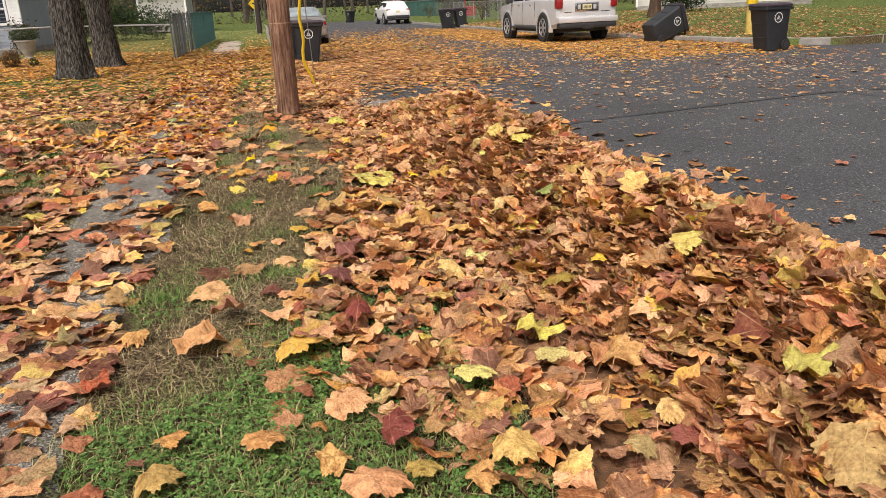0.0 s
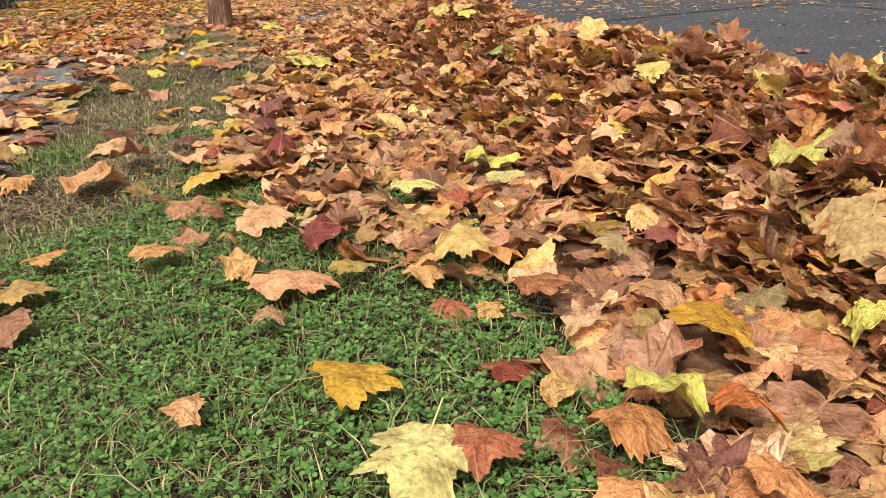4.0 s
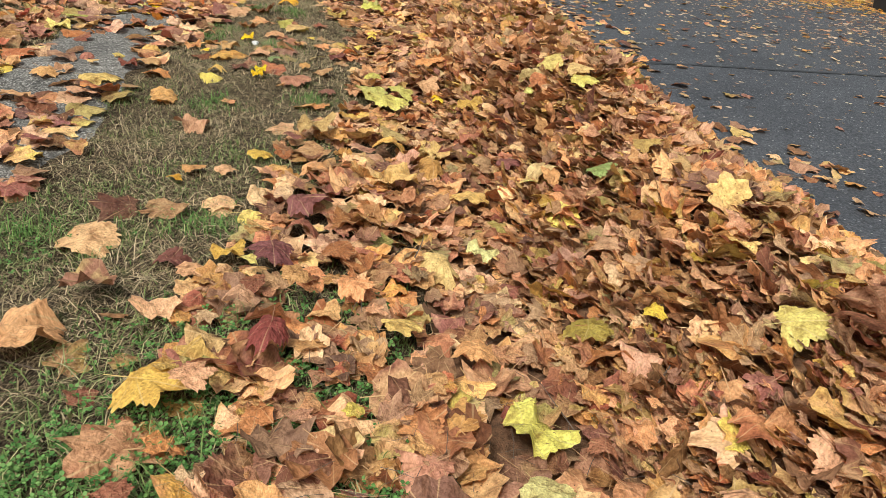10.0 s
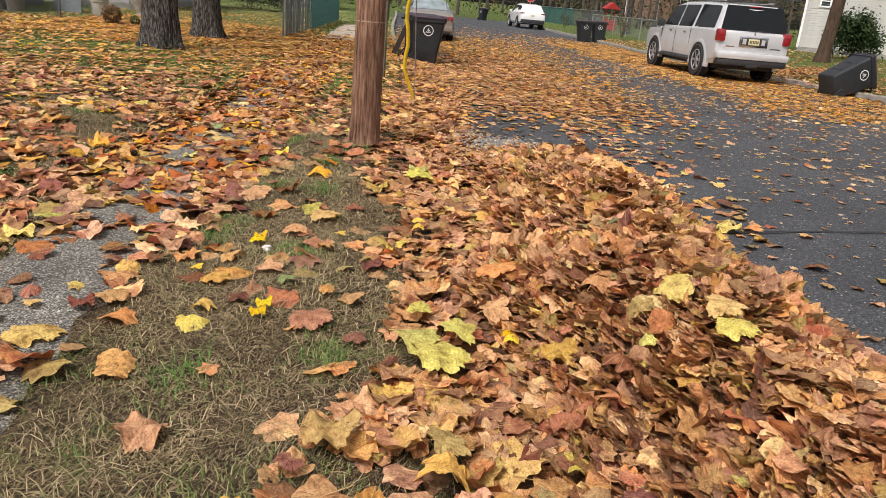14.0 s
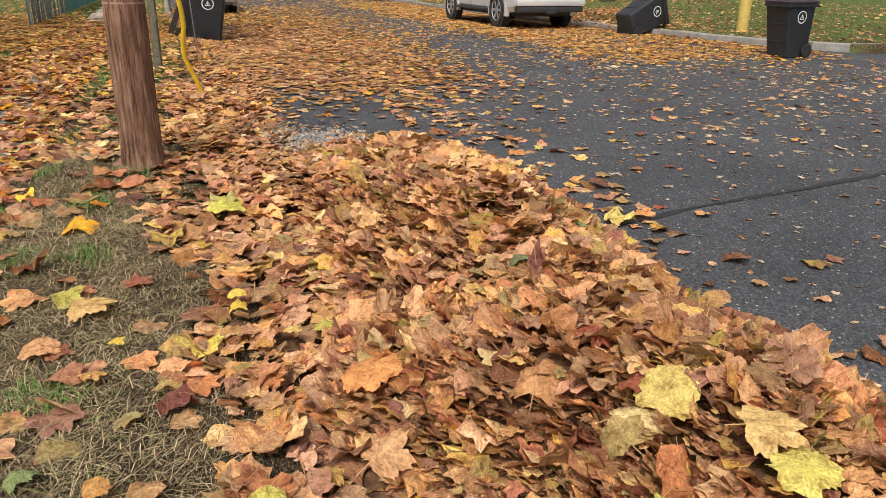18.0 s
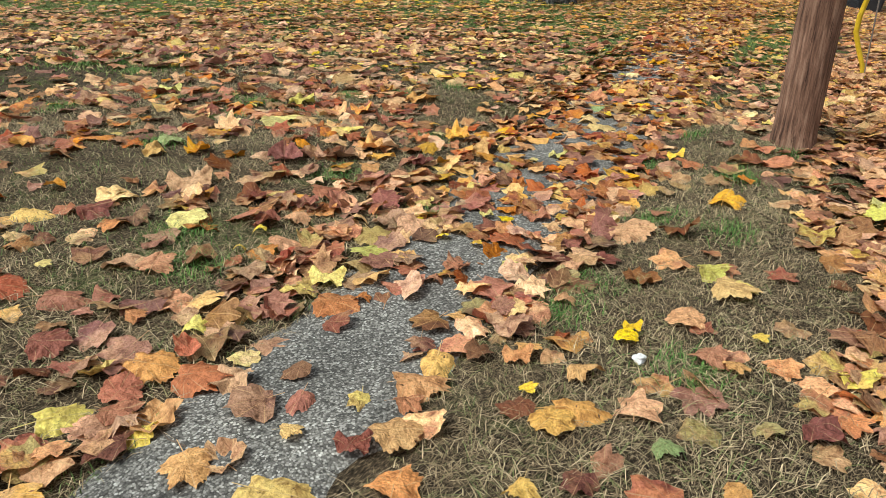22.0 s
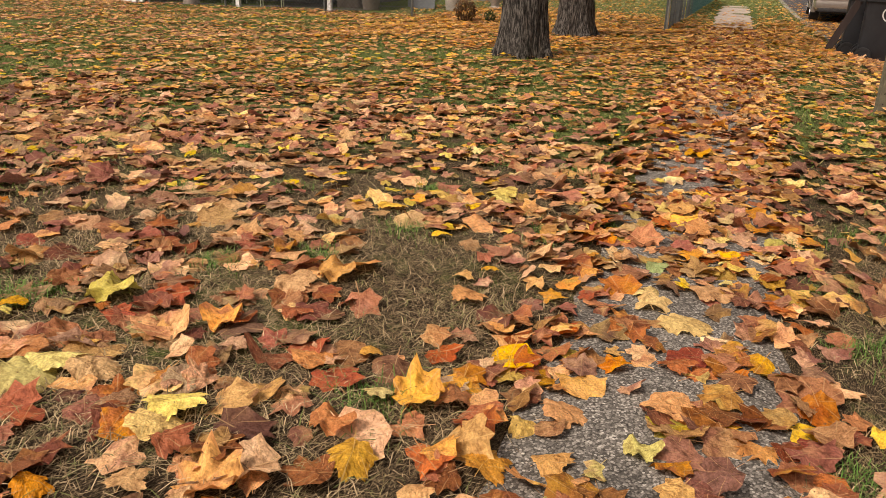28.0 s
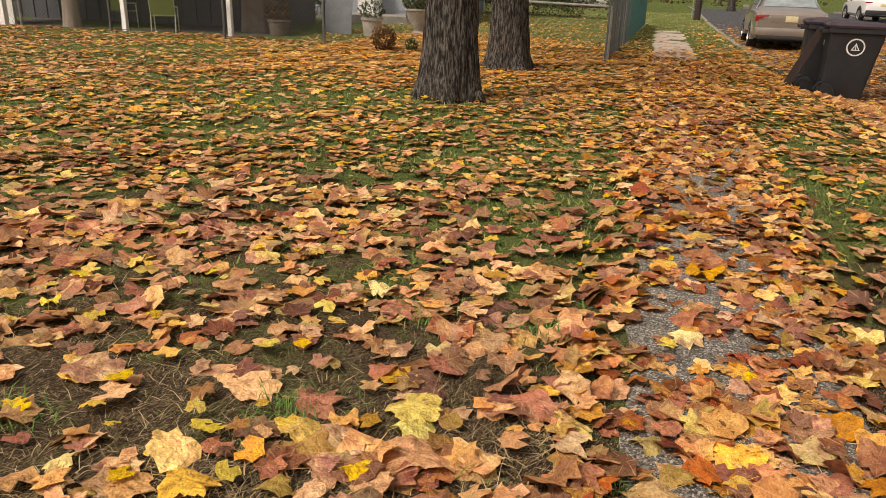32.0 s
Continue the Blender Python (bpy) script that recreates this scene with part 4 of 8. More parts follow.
MIDDLE_B = (
    (-0.7, 6.7, 0.26, "lime", 285), (-0.49, 5.97, 0.2, "straw", 5), (-0.12, 6.2, 0.08, "lemon", 5), (-1.25, 5.4, 0.15, "peach", 305), (-1.26, 5.28, 0.08, "ochre", 5),
    (-1.05, 5.68, 0.13, "ochre", 275), (-1.49, 5.95, 0.19, "tan", 185), (-1.81, 6.25, 0.13, "peach", 5), (-2.09, 5.95, 0.26, "olive", 275), (-1.75, 6.66, 0.17, "lemon", 305),
    (1.63, 8.09, 0.25, "straw", 275), (1.92, 7.49, 0.26, "tan", 275), (-1.83, 6.31, 0.16, "peach", 218), (-1.5, 6.8, 0.08, "yellow", 8), (-1.92, 7.69, 0.09, "yellow", 8),
    (-1.15, 8.24, 0.09, "yellow", 8), (-0.46, 7.09, 0.08, "yellow", 8), (-1.8, 8.36, 0.26, "straw", 278), (-2.32, 7.02, 0.25, "tan", 338), (-1.86, 7.11, 0.17, "ochre", 8),
)
MIDDLE_C = (
    (-2.17, 7.37, 0.12, "orange", 8), (-1.48, 9.63, 0.21, "lime", 8), (0.22, 5.86, 0.22, "straw", 218), (-0.28, 5.93, 0.23, "tan", 198), (-0.54, 6.11, 0.19, "olive", 308),
    (0.66, 5.92, 0.17, "olive", 278), (-0.06, 5.63, 0.2, "straw", 348), (-0.38, 5.55, 0.2, "straw", 278),
)
KNOLL_A = (
    (-1.18, 8.36, 0.08, "yellow", 2), (-1.93, 8.45, 0.2, "lime", 302), (-1.77, 8.41, 0.12, "lemon", 272), (-1.56, 8.01, 0.08, "yellow", 2), (-1.64, 7.75, 0.16, "rust", 2),
    (-1.55, 7.75, 0.11, "peach", 317), (-1.94, 7.77, 0.08, "yellow", 2), (-1.82, 7.97, 0.15, "peach", 2), (-1.94, 7.4, 0.15, "peach", 272), (-1.84, 7.18, 0.23, "amber", 302),
    (-2.01, 7.2, 0.08, "yellow", 2), (-1.54, 7.2, 0.11, "green", 272), (-1.32, 7.15, 0.09, "tan", 182), (-1.51, 6.88, 0.08, "yellow", 2), (-1.3, 6.86, 0.2, "rust", 272),
    (-1.76, 6.81, 0.12, "straw", 182), (-0.44, 7.05, 0.1, "yellow", 2), (-0.67, 7, 0.23, "lime", 2), (-0.81, 6.79, 0.26, "lime", 332), (-1.06, 6.78, 0.12, "maroon", 2),
)
KNOLL_B = (
    (-0.23, 6.94, 0.17, "ochre", 212), (-0.85, 7.03, 0.11, "lime", 2), (-0.71, 7.22, 0.11, "ochre", 302), (-0.03, 8.19, 0.16, "green", 2), (0.4, 8.88, 0.14, "green", 272),
    (-0.81, 8.16, 0.11, "lime", 2), (-0.92, 8.12, 0.08, "straw", 2), (0.86, 9.8, 0.23, "lemon", 272), (0.19, 7.14, 0.18, "cream", 302), (0.07, 7.06, 0.17, "olive", 2),
    (0.09, 7.13, 0.19, "cream", 262), (0.35, 6.92, 0.21, "straw", 262), (0.09, 6.82, 0.1, "lime", 2), (0.39, 6.8, 0.18, "lime", 272), (-1.24, 7.62, 0.16, "maroon", 272),
    (-0.61, 7.68, 0.23, "peach", 242), (-0.57, 7.3, 0.22, "peach", 302), (-0.11, 7.35, 0.26, "tan", 332), (0.35, 7.81, 0.18, "peach", 2), (-0.93, 9.52, 0.15, "cream", 2),
)
KNOLL_C = (
    (-3.63, 10.57, 0.26, "straw", 272), (-2.83, 10.11, 0.13, "yellow", 2), (-2.42, 8.64, 0.25, "peach", 302), (-2.2, 9.3, 0.26, "amber", 2),
)
PATHSIDE_A = (
    (-2.36, 7.17, 0.24, "straw", 204), (-2.18, 7.44, 0.13, "amber", 324), (-2.5, 7.44, 0.11, "amber", 24), (-3.27, 7.78, 0.24, "olive", 264), (-3.1, 7.32, 0.17, "lemon", 24),
    (-2.92, 7.2, 0.2, "orange", 294), (-2.87, 7.31, 0.09, "orange", 24), (-2.51, 6.7, 0.15, "rust", 204), (-2.41, 6.57, 0.1, "straw", 324), (-2.03, 6.62, 0.19, "peach", 24),
    (-2.26, 6.39, 0.25, "straw", 304), (-2.23, 6.65, 0.12, "maroon", 24), (-2.18, 6.76, 0.17, "peach", 324), (-2.26, 6.9, 0.14, "rust", 324), (-2.77, 7.64, 0.15, "rust", 24),
    (-3.87, 7.99, 0.26, "rust", 324), (-3.09, 7.5, 0.19, "olive", 24), (-5.05, 8.61, 0.26, "lime", 294), (-1.51, 9.72, 0.2, "lime", 24), (-2.59, 7.93, 0.13, "lime", 294),
)
PATHSIDE_B = (
    (-2.26, 7.83, 0.12, "tan", 24), (-3.01, 6.17, 0.26, "lemon", 339), (-2.52, 6.31, 0.19, "peach", 249), (-2.87, 6.56, 0.24, "rust", 309), (-3.03, 6.49, 0.22, "peach", 309),
    (-2.77, 6.63, 0.16, "tan", 219), (-2.98, 6.36, 0.14, "rust", 39), (-3.12, 6.72, 0.12, "lemon", 39), (-3.66, 6.47, 0.23, "rust", 309), (-3.61, 6.85, 0.2, "peach", 39),
    (-3.34, 6.61, 0.1, "peach", 339), (-3.93, 6.55, 0.08, "lemon", 39), (-4.32, 7.46, 0.26, "peach", 39), (-3.95, 7.2, 0.2, "lemon", 309), (-4.36, 6.95, 0.26, "maroon", 339),
    (-4.56, 6.74, 0.24, "straw", 309), (-3.51, 6.09, 0.23, "straw", 320), (-4.13, 6.17, 0.19, "lime", 350), (-3.88, 6.36, 0.23, "rust", 320), (-4.98, 6.63, 0.15, "peach", 50),
)
PATHSIDE_C = (
    (-3.39, 6.31, 0.16, "maroon", 320), (-3.71, 6.15, 0.15, "tan", 50),
)
LAWN_A = (
    (-3.48, 7.87, 0.17, "straw", 42), (-3.15, 7.6, 0.21, "lime", 12), (-3.66, 7.64, 0.17, "tan", 222), (-3.45, 7.41, 0.21, "peach", 312), (-2.86, 8.52, 0.16, "rust", 42),
    (-2.76, 8.14, 0.19, "rust", 12), (-2.99, 8.09, 0.21, "tan", 12), (-2.61, 8.37, 0.16, "peach", 342), (-2.84, 8, 0.08, "yellow", 42), (-3.25, 8.06, 0.08, "yellow", 42),
    (-3.02, 7.98, 0.08, "yellow", 42), (-3.05, 8.35, 0.08, "lemon", 42), (-2.95, 8.37, 0.09, "yellow", 312), (-3.64, 7.4, 0.08, "yellow", 42), (-3.53, 7.21, 0.08, "yellow", 42),
    (-2.4, 8.93, 0.14, "rust", 312), (-5.06, 7.81, 0.19, "green", 312), (-4.49, 8.71, 0.2, "straw", 312), (-6.47, 8.65, 0.2, "lime", 42), (-4.84, 10.52, 0.1, "yellow", 42),
)
LAWN_B = (
    (-5.56, 8.78, 0.08, "lemon", 42), (-3.58, 11.8, 0.24, "lime", 196), (-4.56, 8.79, 0.25, "lemon", 336), (-5.09, 8.7, 0.26, "lime", 316), (-4.93, 8.78, 0.2, "straw", 306),
    (-5.45, 9.13, 0.24, "lime", 336), (-5.6, 8.84, 0.11, "amber", 36), (-4.41, 8.68, 0.18, "rust", 336), (-4.5, 8.36, 0.12, "amber", 306), (-4.33, 8.51, 0.14, "peach", 36),
    (-4.01, 8.99, 0.17, "ochre", 206), (-4.17, 9.28, 0.11, "cream", 336), (-4.16, 9.05, 0.16, "orange", 336), (-4.36, 9.46, 0.08, "amber", 36), (-3.98, 9.44, 0.18, "rust", 36),
    (-3.76, 9.49, 0.18, "straw", 306), (-3.74, 9.24, 0.18, "amber", 6), (-3.61, 9.38, 0.16, "peach", 336), (-3.69, 9.64, 0.2, "peach", 306), (-3.42, 9.59, 0.13, "lime", 336),
)
LAWN_C = (
    (-3.45, 9.87, 0.18, "peach", 336), (-3.81, 10.64, 0.26, "straw", 16), (-5, 11.31, 0.2, "lemon", 336), (-3.53, 10.16, 0.18, "rust", 336),
)
END_A = (
    (-4.9, 10.64, 0.1, "yellow", 29), (-5.88, 10.81, 0.1, "yellow", 29), (-6.72, 11.2, 0.09, "yellow", 29), (-5.05, 11.39, 0.2, "lemon", 329), (-3.96, 11.06, 0.16, "green", 289),
    (-3.86, 10.76, 0.23, "straw", 359), (-4.4, 10.09, 0.21, "orange", 299), (-4.5, 10.22, 0.11, "straw", 29), (-4.45, 10.36, 0.09, "ochre", 29), (-4.91, 9.84, 0.2, "peach", 329),
    (-4.97, 9.65, 0.19, "peach", 309), (-4.55, 10.45, 0.13, "rust", 299), (-4.27, 11.01, 0.16, "straw", 299), (-3.82, 11.61, 0.14, "lemon", 329), (-3.61, 11.06, 0.09, "lemon", 29),
    (-3.69, 11.33, 0.09, "lemon", 29), (-3.41, 10.94, 0.19, "rust", 329), (-3.66, 10.94, 0.25, "peach", 299), (-3.48, 11.43, 0.2, "rust", 329), (-4.73, 11.04, 0.26, "rust", 344),
)
END_B = (
    (-5.33, 10.7, 0.22, "amber", 299), (-5.12, 10.82, 0.13, "olive", 29), (-5.26, 11.09, 0.17, "straw", 0), (-5.18, 11.2, 0.11, "amber", 30), (-4.89, 11.18, 0.25, "peach", 30),
    (-5, 11.01, 0.13, "yellow", 330), (-4.36, 11.77, 0.21, "olive", 330), (-4.6, 11.67, 0.19, "cream", 300), (-4.24, 11.64, 0.14, "olive", 290), (-5.83, 14.62, 0.21, "lime", 330),
    (-4.58, 13.47, 0.21, "amber", 330),
)
PLACED = START_A + START_B + START_C + MIDDLE_A + MIDDLE_B + MIDDLE_C + KNOLL_A + KNOLL_B + KNOLL_C + PATHSIDE_A + PATHSIDE_B + PATHSIDE_C + LAWN_A + LAWN_B + LAWN_C + END_A + END_B
PLACED_AT = np.array([(-x * ST + y * CT, x * CT + y * ST, size) for x, y, size, _, _ in PLACED])


def clear(s, w, share=0.44):
    """True where no outstanding leaf lies."""
    gap = np.hypot(s[:, None] - PLACED_AT[None, :, 0], w[:, None] - PLACED_AT[None, :, 1]) - np.maximum(PLACED_AT[None, :, 2] * share, 0.075)
    return gap.min(axis=1) > 0


# the heap's inside
gs, gw = np.meshgrid(np.arange(-1.6, 28.0, 0.12), np.arange(0.2, 3.8, 0.09), indexing="ij")
hz = pile_h(gs, gw)
jit = rng.normal(0, 0.012, gs.shape)
zz = np.where((hz > 0.036) | ((gw > 1.05) & (hz > 0.012)), top_z(gs, gw) - 0.04 + jit, base_z(gs, gw) - 0.05)
mulch_mat = simple("leaf_mulch", (0.20, 0.105, 0.055), 0.95, 0, 0.6, 25.0, 0.2, 0.02)
pile = tagged(new("leaf_pile"), "long raked heap of crumpled brown and tan leaves along the kerb", "leaf pile")
pile.matrix_world = Matrix.Translation(st(5, 2.2, 0))
pile_inv = pile.matrix_world.inverted()


def under(ob, parent, inv):
    ob.parent = parent
    ob.matrix_parent_inverse = inv
    return ob


under(new("heap_core", grid_mesh("heap_core", gs, gw, zz, mulch_mat)), pile, pile_inv)
# torn pieces below, whole leaves over them, stalks between
def heap_cover(s, w):
    """Share of the heap and its carpet that leaves hide; the carpet's rim lets turf through."""
    thin = smooth(0.03, 0.06, pile_h(s, w))
    gaps = 1 - 0.75 * smooth(0.55, 0.8, clump(s, w, 4.3, 1.7)) * smooth(1.5, 1.1, w)
    return smooth(0.004, 0.022, pile_h(s, w)) * (thin + (1 - thin) * 0.72 * gaps)


def heap_tilt(s, w):
    return 0.2 + 0.30 * smooth(0.03, 0.12, pile_h(s, w))


ps, pw = sample(14500, -1.7, 15.0, 0.3, 3.6, lambda s, w: heap_cover(s, w) * (0.35 + 0.65 * smooth(0.03, 0.07, pile_h(s, w))))
for sel_, tpl in ((ps < 5.5, MID), (ps >= 5.5, FAR)):
    k_ = int(sel_.sum())
    tagged(under(new("torn_leaves", scatter("torn_leaves", ps[sel_], pw[sel_], rng.uniform(0.06, 0.14, k_), rng.normal(0.0, 0.018, k_), heap_tilt(ps[sel_], pw[sel_]), tpl, leaf_pile_mat)), pile, pile_inv), kind="stuff")
ps, pw = sample(6500, 1.6, 9.5, 0.9, 3.5, lambda s, w: smooth(0.034, 0.06, pile_h(s, w)))
tagged(under(new("torn_leaves", scatter("torn_leaves", ps, pw, rng.uniform(0.09, 0.17, len(ps)), rng.normal(-0.012, 0.01, len(ps)), 0.22, MID, leaf_pile_mat)), pile, pile_inv), kind="stuff")
ps, pw = sample(17500, -1.7, 15.0, 0.3, 3.6, lambda s, w: heap_cover(s, w) * clear(s, w) * np.where(s < 9.5, 1.0, 0.85) * (0.25 + 0.75 * smooth(0.6, 1.4, s)))
leaf_sizes = rng.uniform(0.11, 0.225, len(ps)) * np.where(rng.random(len(ps)) < 0.3, 0.65, 1.0)
near_part, far_part = (ps > 1.6) & (ps < 3.9), ps > 8.0
for sel_, tpl in ((~near_part & ~far_part, CRISP + MID[:9]), (near_part, NEAR_MIX), (far_part, MID)):
    k_ = int(sel_.sum())
    tagged(under(new("leaves", scatter("pile_leaves", ps[sel_], pw[sel_], leaf_sizes[sel_], rng.normal(0.010, 0.02, k_) * smooth(0.0, 0.1, pile_h(ps[sel_], pw[sel_])) + 0.012, heap_tilt(ps[sel_], pw[sel_]), tpl, leaf_pile_mat)), pile, pile_inv), kind="stuff")
# crumbled litter along the crest
ps, pw = sample(15000, 1.7, 9.5, 1.3, 3.4, lambda s, w: smooth(0.05, 0.14, pile_h(s, w)) * (0.45 + 0.55 * smooth(0.5, 0.75, clump(s, w, 2.1, 3.3))))
tagged(under(new("crumbled_leaves", scatter("crumbled_leaves", ps, pw, rng.uniform(0.025, 0.085, len(ps)), rng.uniform(0.01, 0.045, len(ps)), 0.6, FAR, leaf_pile_mat)), pile, pile_inv), kind="stuff")
stalk_tpl = (np.array([(-0.02, -1, 0), (0.02, -1, 0), (-0.02, 0, 0.12), (0.02, 0, 0.12), (0.13, 1, 0), (0.16, 1, 0)], np.float32), np.array([(0, 1, 3), (0, 3, 2), (2, 3, 5), (2, 5, 4)], np.int32), np.zeros((6, 2), np.float32))
ps, pw = sample(2400, 1.6, 9.0, 0.3, 3.5, lambda s, w: smooth(0.0, 0.035, pile_h(s, w)))
tagged(under(new("stalk_litter", scatter("leaf_stalks", ps, pw, rng.uniform(0.05, 0.10, len(ps)), rng.uniform(0.012, 0.03, len(ps)), 0.3, [stalk_tpl], twig_mat)), pile, pile_inv), kind="stuff")
# loose leaves at the rim of the heap, on the turf and on the asphalt
es, ew = sample(4200, 0.5, 16.0, 0.1, 4.3, lambda s, w: np.where(pile_h(s, w) < 0.02, np.where(w > 2, np.exp(-np.abs(w - 3.45) * 3.2), 0.55 * np.exp(-np.abs(w - np.interp(s, SKIRT_S, SKIRT_W)) * 6.5)), 0) * 0.8 * clear(s, w))
tagged(under(new("rim_leaves", scatter("rim_leaves", es, ew, rng.uniform(0.09, 0.20, len(es)), rng.uniform(0.008, 0.03, len(es)), 0.2, FLATTER, leaf_pile_mat)), pile, pile_inv), kind="stuff")

leaf_litter = tagged(new("leaf_litter"), "scattered tan, rust and yellow leaves lying on the lawn", "fallen leaves", kind="stuff")
leaf_litter.matrix_world = Matrix.Translation(st(8, -2, 0))
litter_inv = leaf_litter.matrix_world.inverted()


def lawn_density(s, w):
    strip_d = np.where(w > np.interp(s, (5.0, 7.2, 8.6), (-0.45, -0.28, 0.02)), 0.10 + 0.5 * smooth(9, 12, s), 1.0)                       # verge between path and heap is thin
    near = np.where(w > -1.3, 0.25 * (w < -0.1) + (w >= -0.1), 0.62 + 0.38 * smooth(8.0, 11, s + 0.15 * w))
    green_gap = (1 - 0.8 * smooth(0.56, 0.80, clump(s, w, 1.5, 2.0))) * (1 - 0.7 * smooth(0.60, 0.85, clump(s, w, 3.1, 4.0)))
    start = np.where(s < 4.2, np.where(w > -0.15, 0.25, 0.9), 1.0)
    bare = 1 - 0.85 * smooth(1.0, 0.7, np.hypot((s - 11.0) / 0.6, (w + 1.72) / 0.5))                # worn patch beside the path
    return strip_d * near * green_gap * start * bare


ls, lw = sample(16000, -2.5, 16.0, -7.5, 1.0, lambda s, w: lawn_density(s, w) * smooth(16.2, 13.0, s) * (pile_h(s, w) < 0.012) * clear(s, w))
near_lawn = (ls > 1.6) & (ls < 11.0) & (lw > -4.5)
russet = (ls > 7.8) & (rng.random(len(ls)) < 0.4)
LAWN_MIX = FLATTER + CRISP[:9] + MID[:8]
for sel_, tpl, leaf_mat in ((near_lawn & ~russet, LAWN_MIX, leaf_lawn_mat), (near_lawn & russet, LAWN_MIX, leaf_russet_mat), (~near_lawn, MID, leaf_lawn_mat)):
    k_ = int(sel_.sum())
    tagged(under(new("near_leaves", scatter("near_leaves", ls[sel_], lw[sel_], rng.uniform(0.125, 0.25, k_) * np.where(rng.random(k_) < 0.22, 0.55, 1.0), rng.uniform(0.010, 0.034, k_) + 0.03 * (ls[sel_] < 4.6), 0.25, tpl, leaf_mat)), leaf_litter, litter_inv), kind="stuff")
ls, lw = sample(43000, 11.5, 26, -20, 1.1, lambda s, w: (0.45 + 0.55 * smooth(12.5, 15.5, s)) * (1 - 0.75 * smooth(0.55, 0.8, clump(s, w, 0.9, 0.4))) * (1 - 0.5 * smooth(0.55, 0.8, clump(s, w, 2.3, 1.4))) * np.where(w < -9, 0.7, 1.0))
def path_cover(s, w):
    """Leaves on the footpath: thick at its rims, a worn ribbon nearly bare between s 6.4 and 8.2, a thin one further on."""
    open_l = np.interp(s, (5.0, 6.3, 7.4, 8.0, 8.6, 9.5, 10.2, 11.0, 12.0, 14.0), (-0.9, -1.02, -1.06, -0.95, -0.80, -0.75, -0.84, -0.72, -0.95, -1.05))
    open_r = np.interp(s, (5.0, 6.3, 7.4, 8.0, 8.6, 9.5, 10.2, 11.0, 12.0, 14.0), (-0.4, -0.22, -0.24, -0.42, -0.50, -0.48, -0.40, -0.46, -0.62, -0.66))
    ribbon = smooth(open_l - 0.05, open_l + 0.06, w) * smooth(open_r + 0.05, open_r - 0.06, w)
    bare = np.interp(s, (2.0, 4.5, 6.2, 6.6, 7.7, 8.3, 9.5, 10.2, 11.4, 13.0, 16.0), (0.25, 0.25, 0.35, 0.95, 0.92, 0.5, 0.22, 0.42, 0.38, 0.2, 0.05))
    return np.clip(0.95 * (1 - bare * ribbon), 0, 1)


ps2, pw2 = sample(5000, -2.5, 27, -1.3, 0.1, lambda s, w: path_cover(s, w) * smooth(0.06, -0.06, w - np.interp(s, (2, 5.0, 6.0, 7.2, 8.6), (-0.36, -0.33, -0.26, -0.20, -0.05))) * clear(s, w))
path_kind = rng.random(len(ps2))
for sel_, tpl, leaf_mat in ((ps2 < 9.0, FLATTER + CRISP[:6], leaf_lawn_mat), ((ps2 >= 9.0) & (path_kind < 0.45), MID, leaf_russet_mat), ((ps2 >= 9.0) & (path_kind >= 0.45) & (path_kind < 0.75), MID, leaf_lawn_mat), ((ps2 >= 9.0) & (path_kind >= 0.75), MID, leaf_amber_mat)):
    k_ = int(sel_.sum())
    tagged(under(new("path_leaves", scatter("path_leaves", ps2[sel_], pw2[sel_], rng.uniform(0.12, 0.225, k_) * np.where(ps2[sel_] > 13, 0.85, 1.0), rng.uniform(0.02, 0.05, k_), 0.24, tpl, leaf_mat)), leaf_litter, litter_inv), kind="stuff")
far_kind = rng.random(len(ls)) + 0.25 * smooth(16.5, 13.0, ls) + 0.2 * smooth(-6, -10, lw)
for sel_, leaf_mat in ((far_kind < 0.46, leaf_amber_mat), ((far_kind >= 0.46) & (far_kind < 0.92), leaf_pile_mat), (far_kind >= 0.92, leaf_lawn_mat)):
    k_ = int(sel_.sum())
    tagged(under(new("far_leaves", scatter("far_leaves", ls[sel_], lw[sel_], rng.uniform(0.075, 0.165, k_), rng.uniform(0.012, 0.04, k_), 0.16, FAR, leaf_mat)), leaf_litter, litter_inv), kind="stuff")
ls, lw = sample(1700, 11.5, 26, -12, 1.1, lambda s, w: 0.3 + 0.7 * smooth(0.45, 0.7, clump(s, w, 0.8, 5.0)))
tagged(under(new("yellow_leaves", scatter("yellow_leaves", ls, lw, rng.uniform(0.055, 0.115, len(ls)), rng.uniform(0.03, 0.055, len(ls)), 0.2, FAR, leaf_yellow_mat)), leaf_litter, litter_inv), kind="stuff")
ls, lw = sample(11000, -2.5, 13.5, -18, -7.0, lambda s, w: 0.72 * (1 - 0.7 * smooth(0.6, 0.85, clump(s, w, 0.9, 0.4))))
tagged(under(new("side_leaves", scatter("side_leaves", ls, lw, rng.uniform(0.085, 0.18, len(ls)), rng.uniform(0.012, 0.04, len(ls)), 0.18, FAR, leaf_lawn_mat)), leaf_litter, litter_inv), kind="stuff")
ls, lw = sample(11000, 26, 44, -9, 1.0, lambda s, w: np.where(np.abs(w + 0.62) < 0.6, 0.14, 0.5) * smooth(46, 27, s))
tagged(under(new("yard_leaves", scatter("yard_leaves", ls, lw, rng.uniform(0.07, 0.14, len(ls)), rng.uniform(0.01, 0.04, len(ls)), 0.25, FAR, leaf_gold_mat)), leaf_litter, litter_inv), kind="stuff")

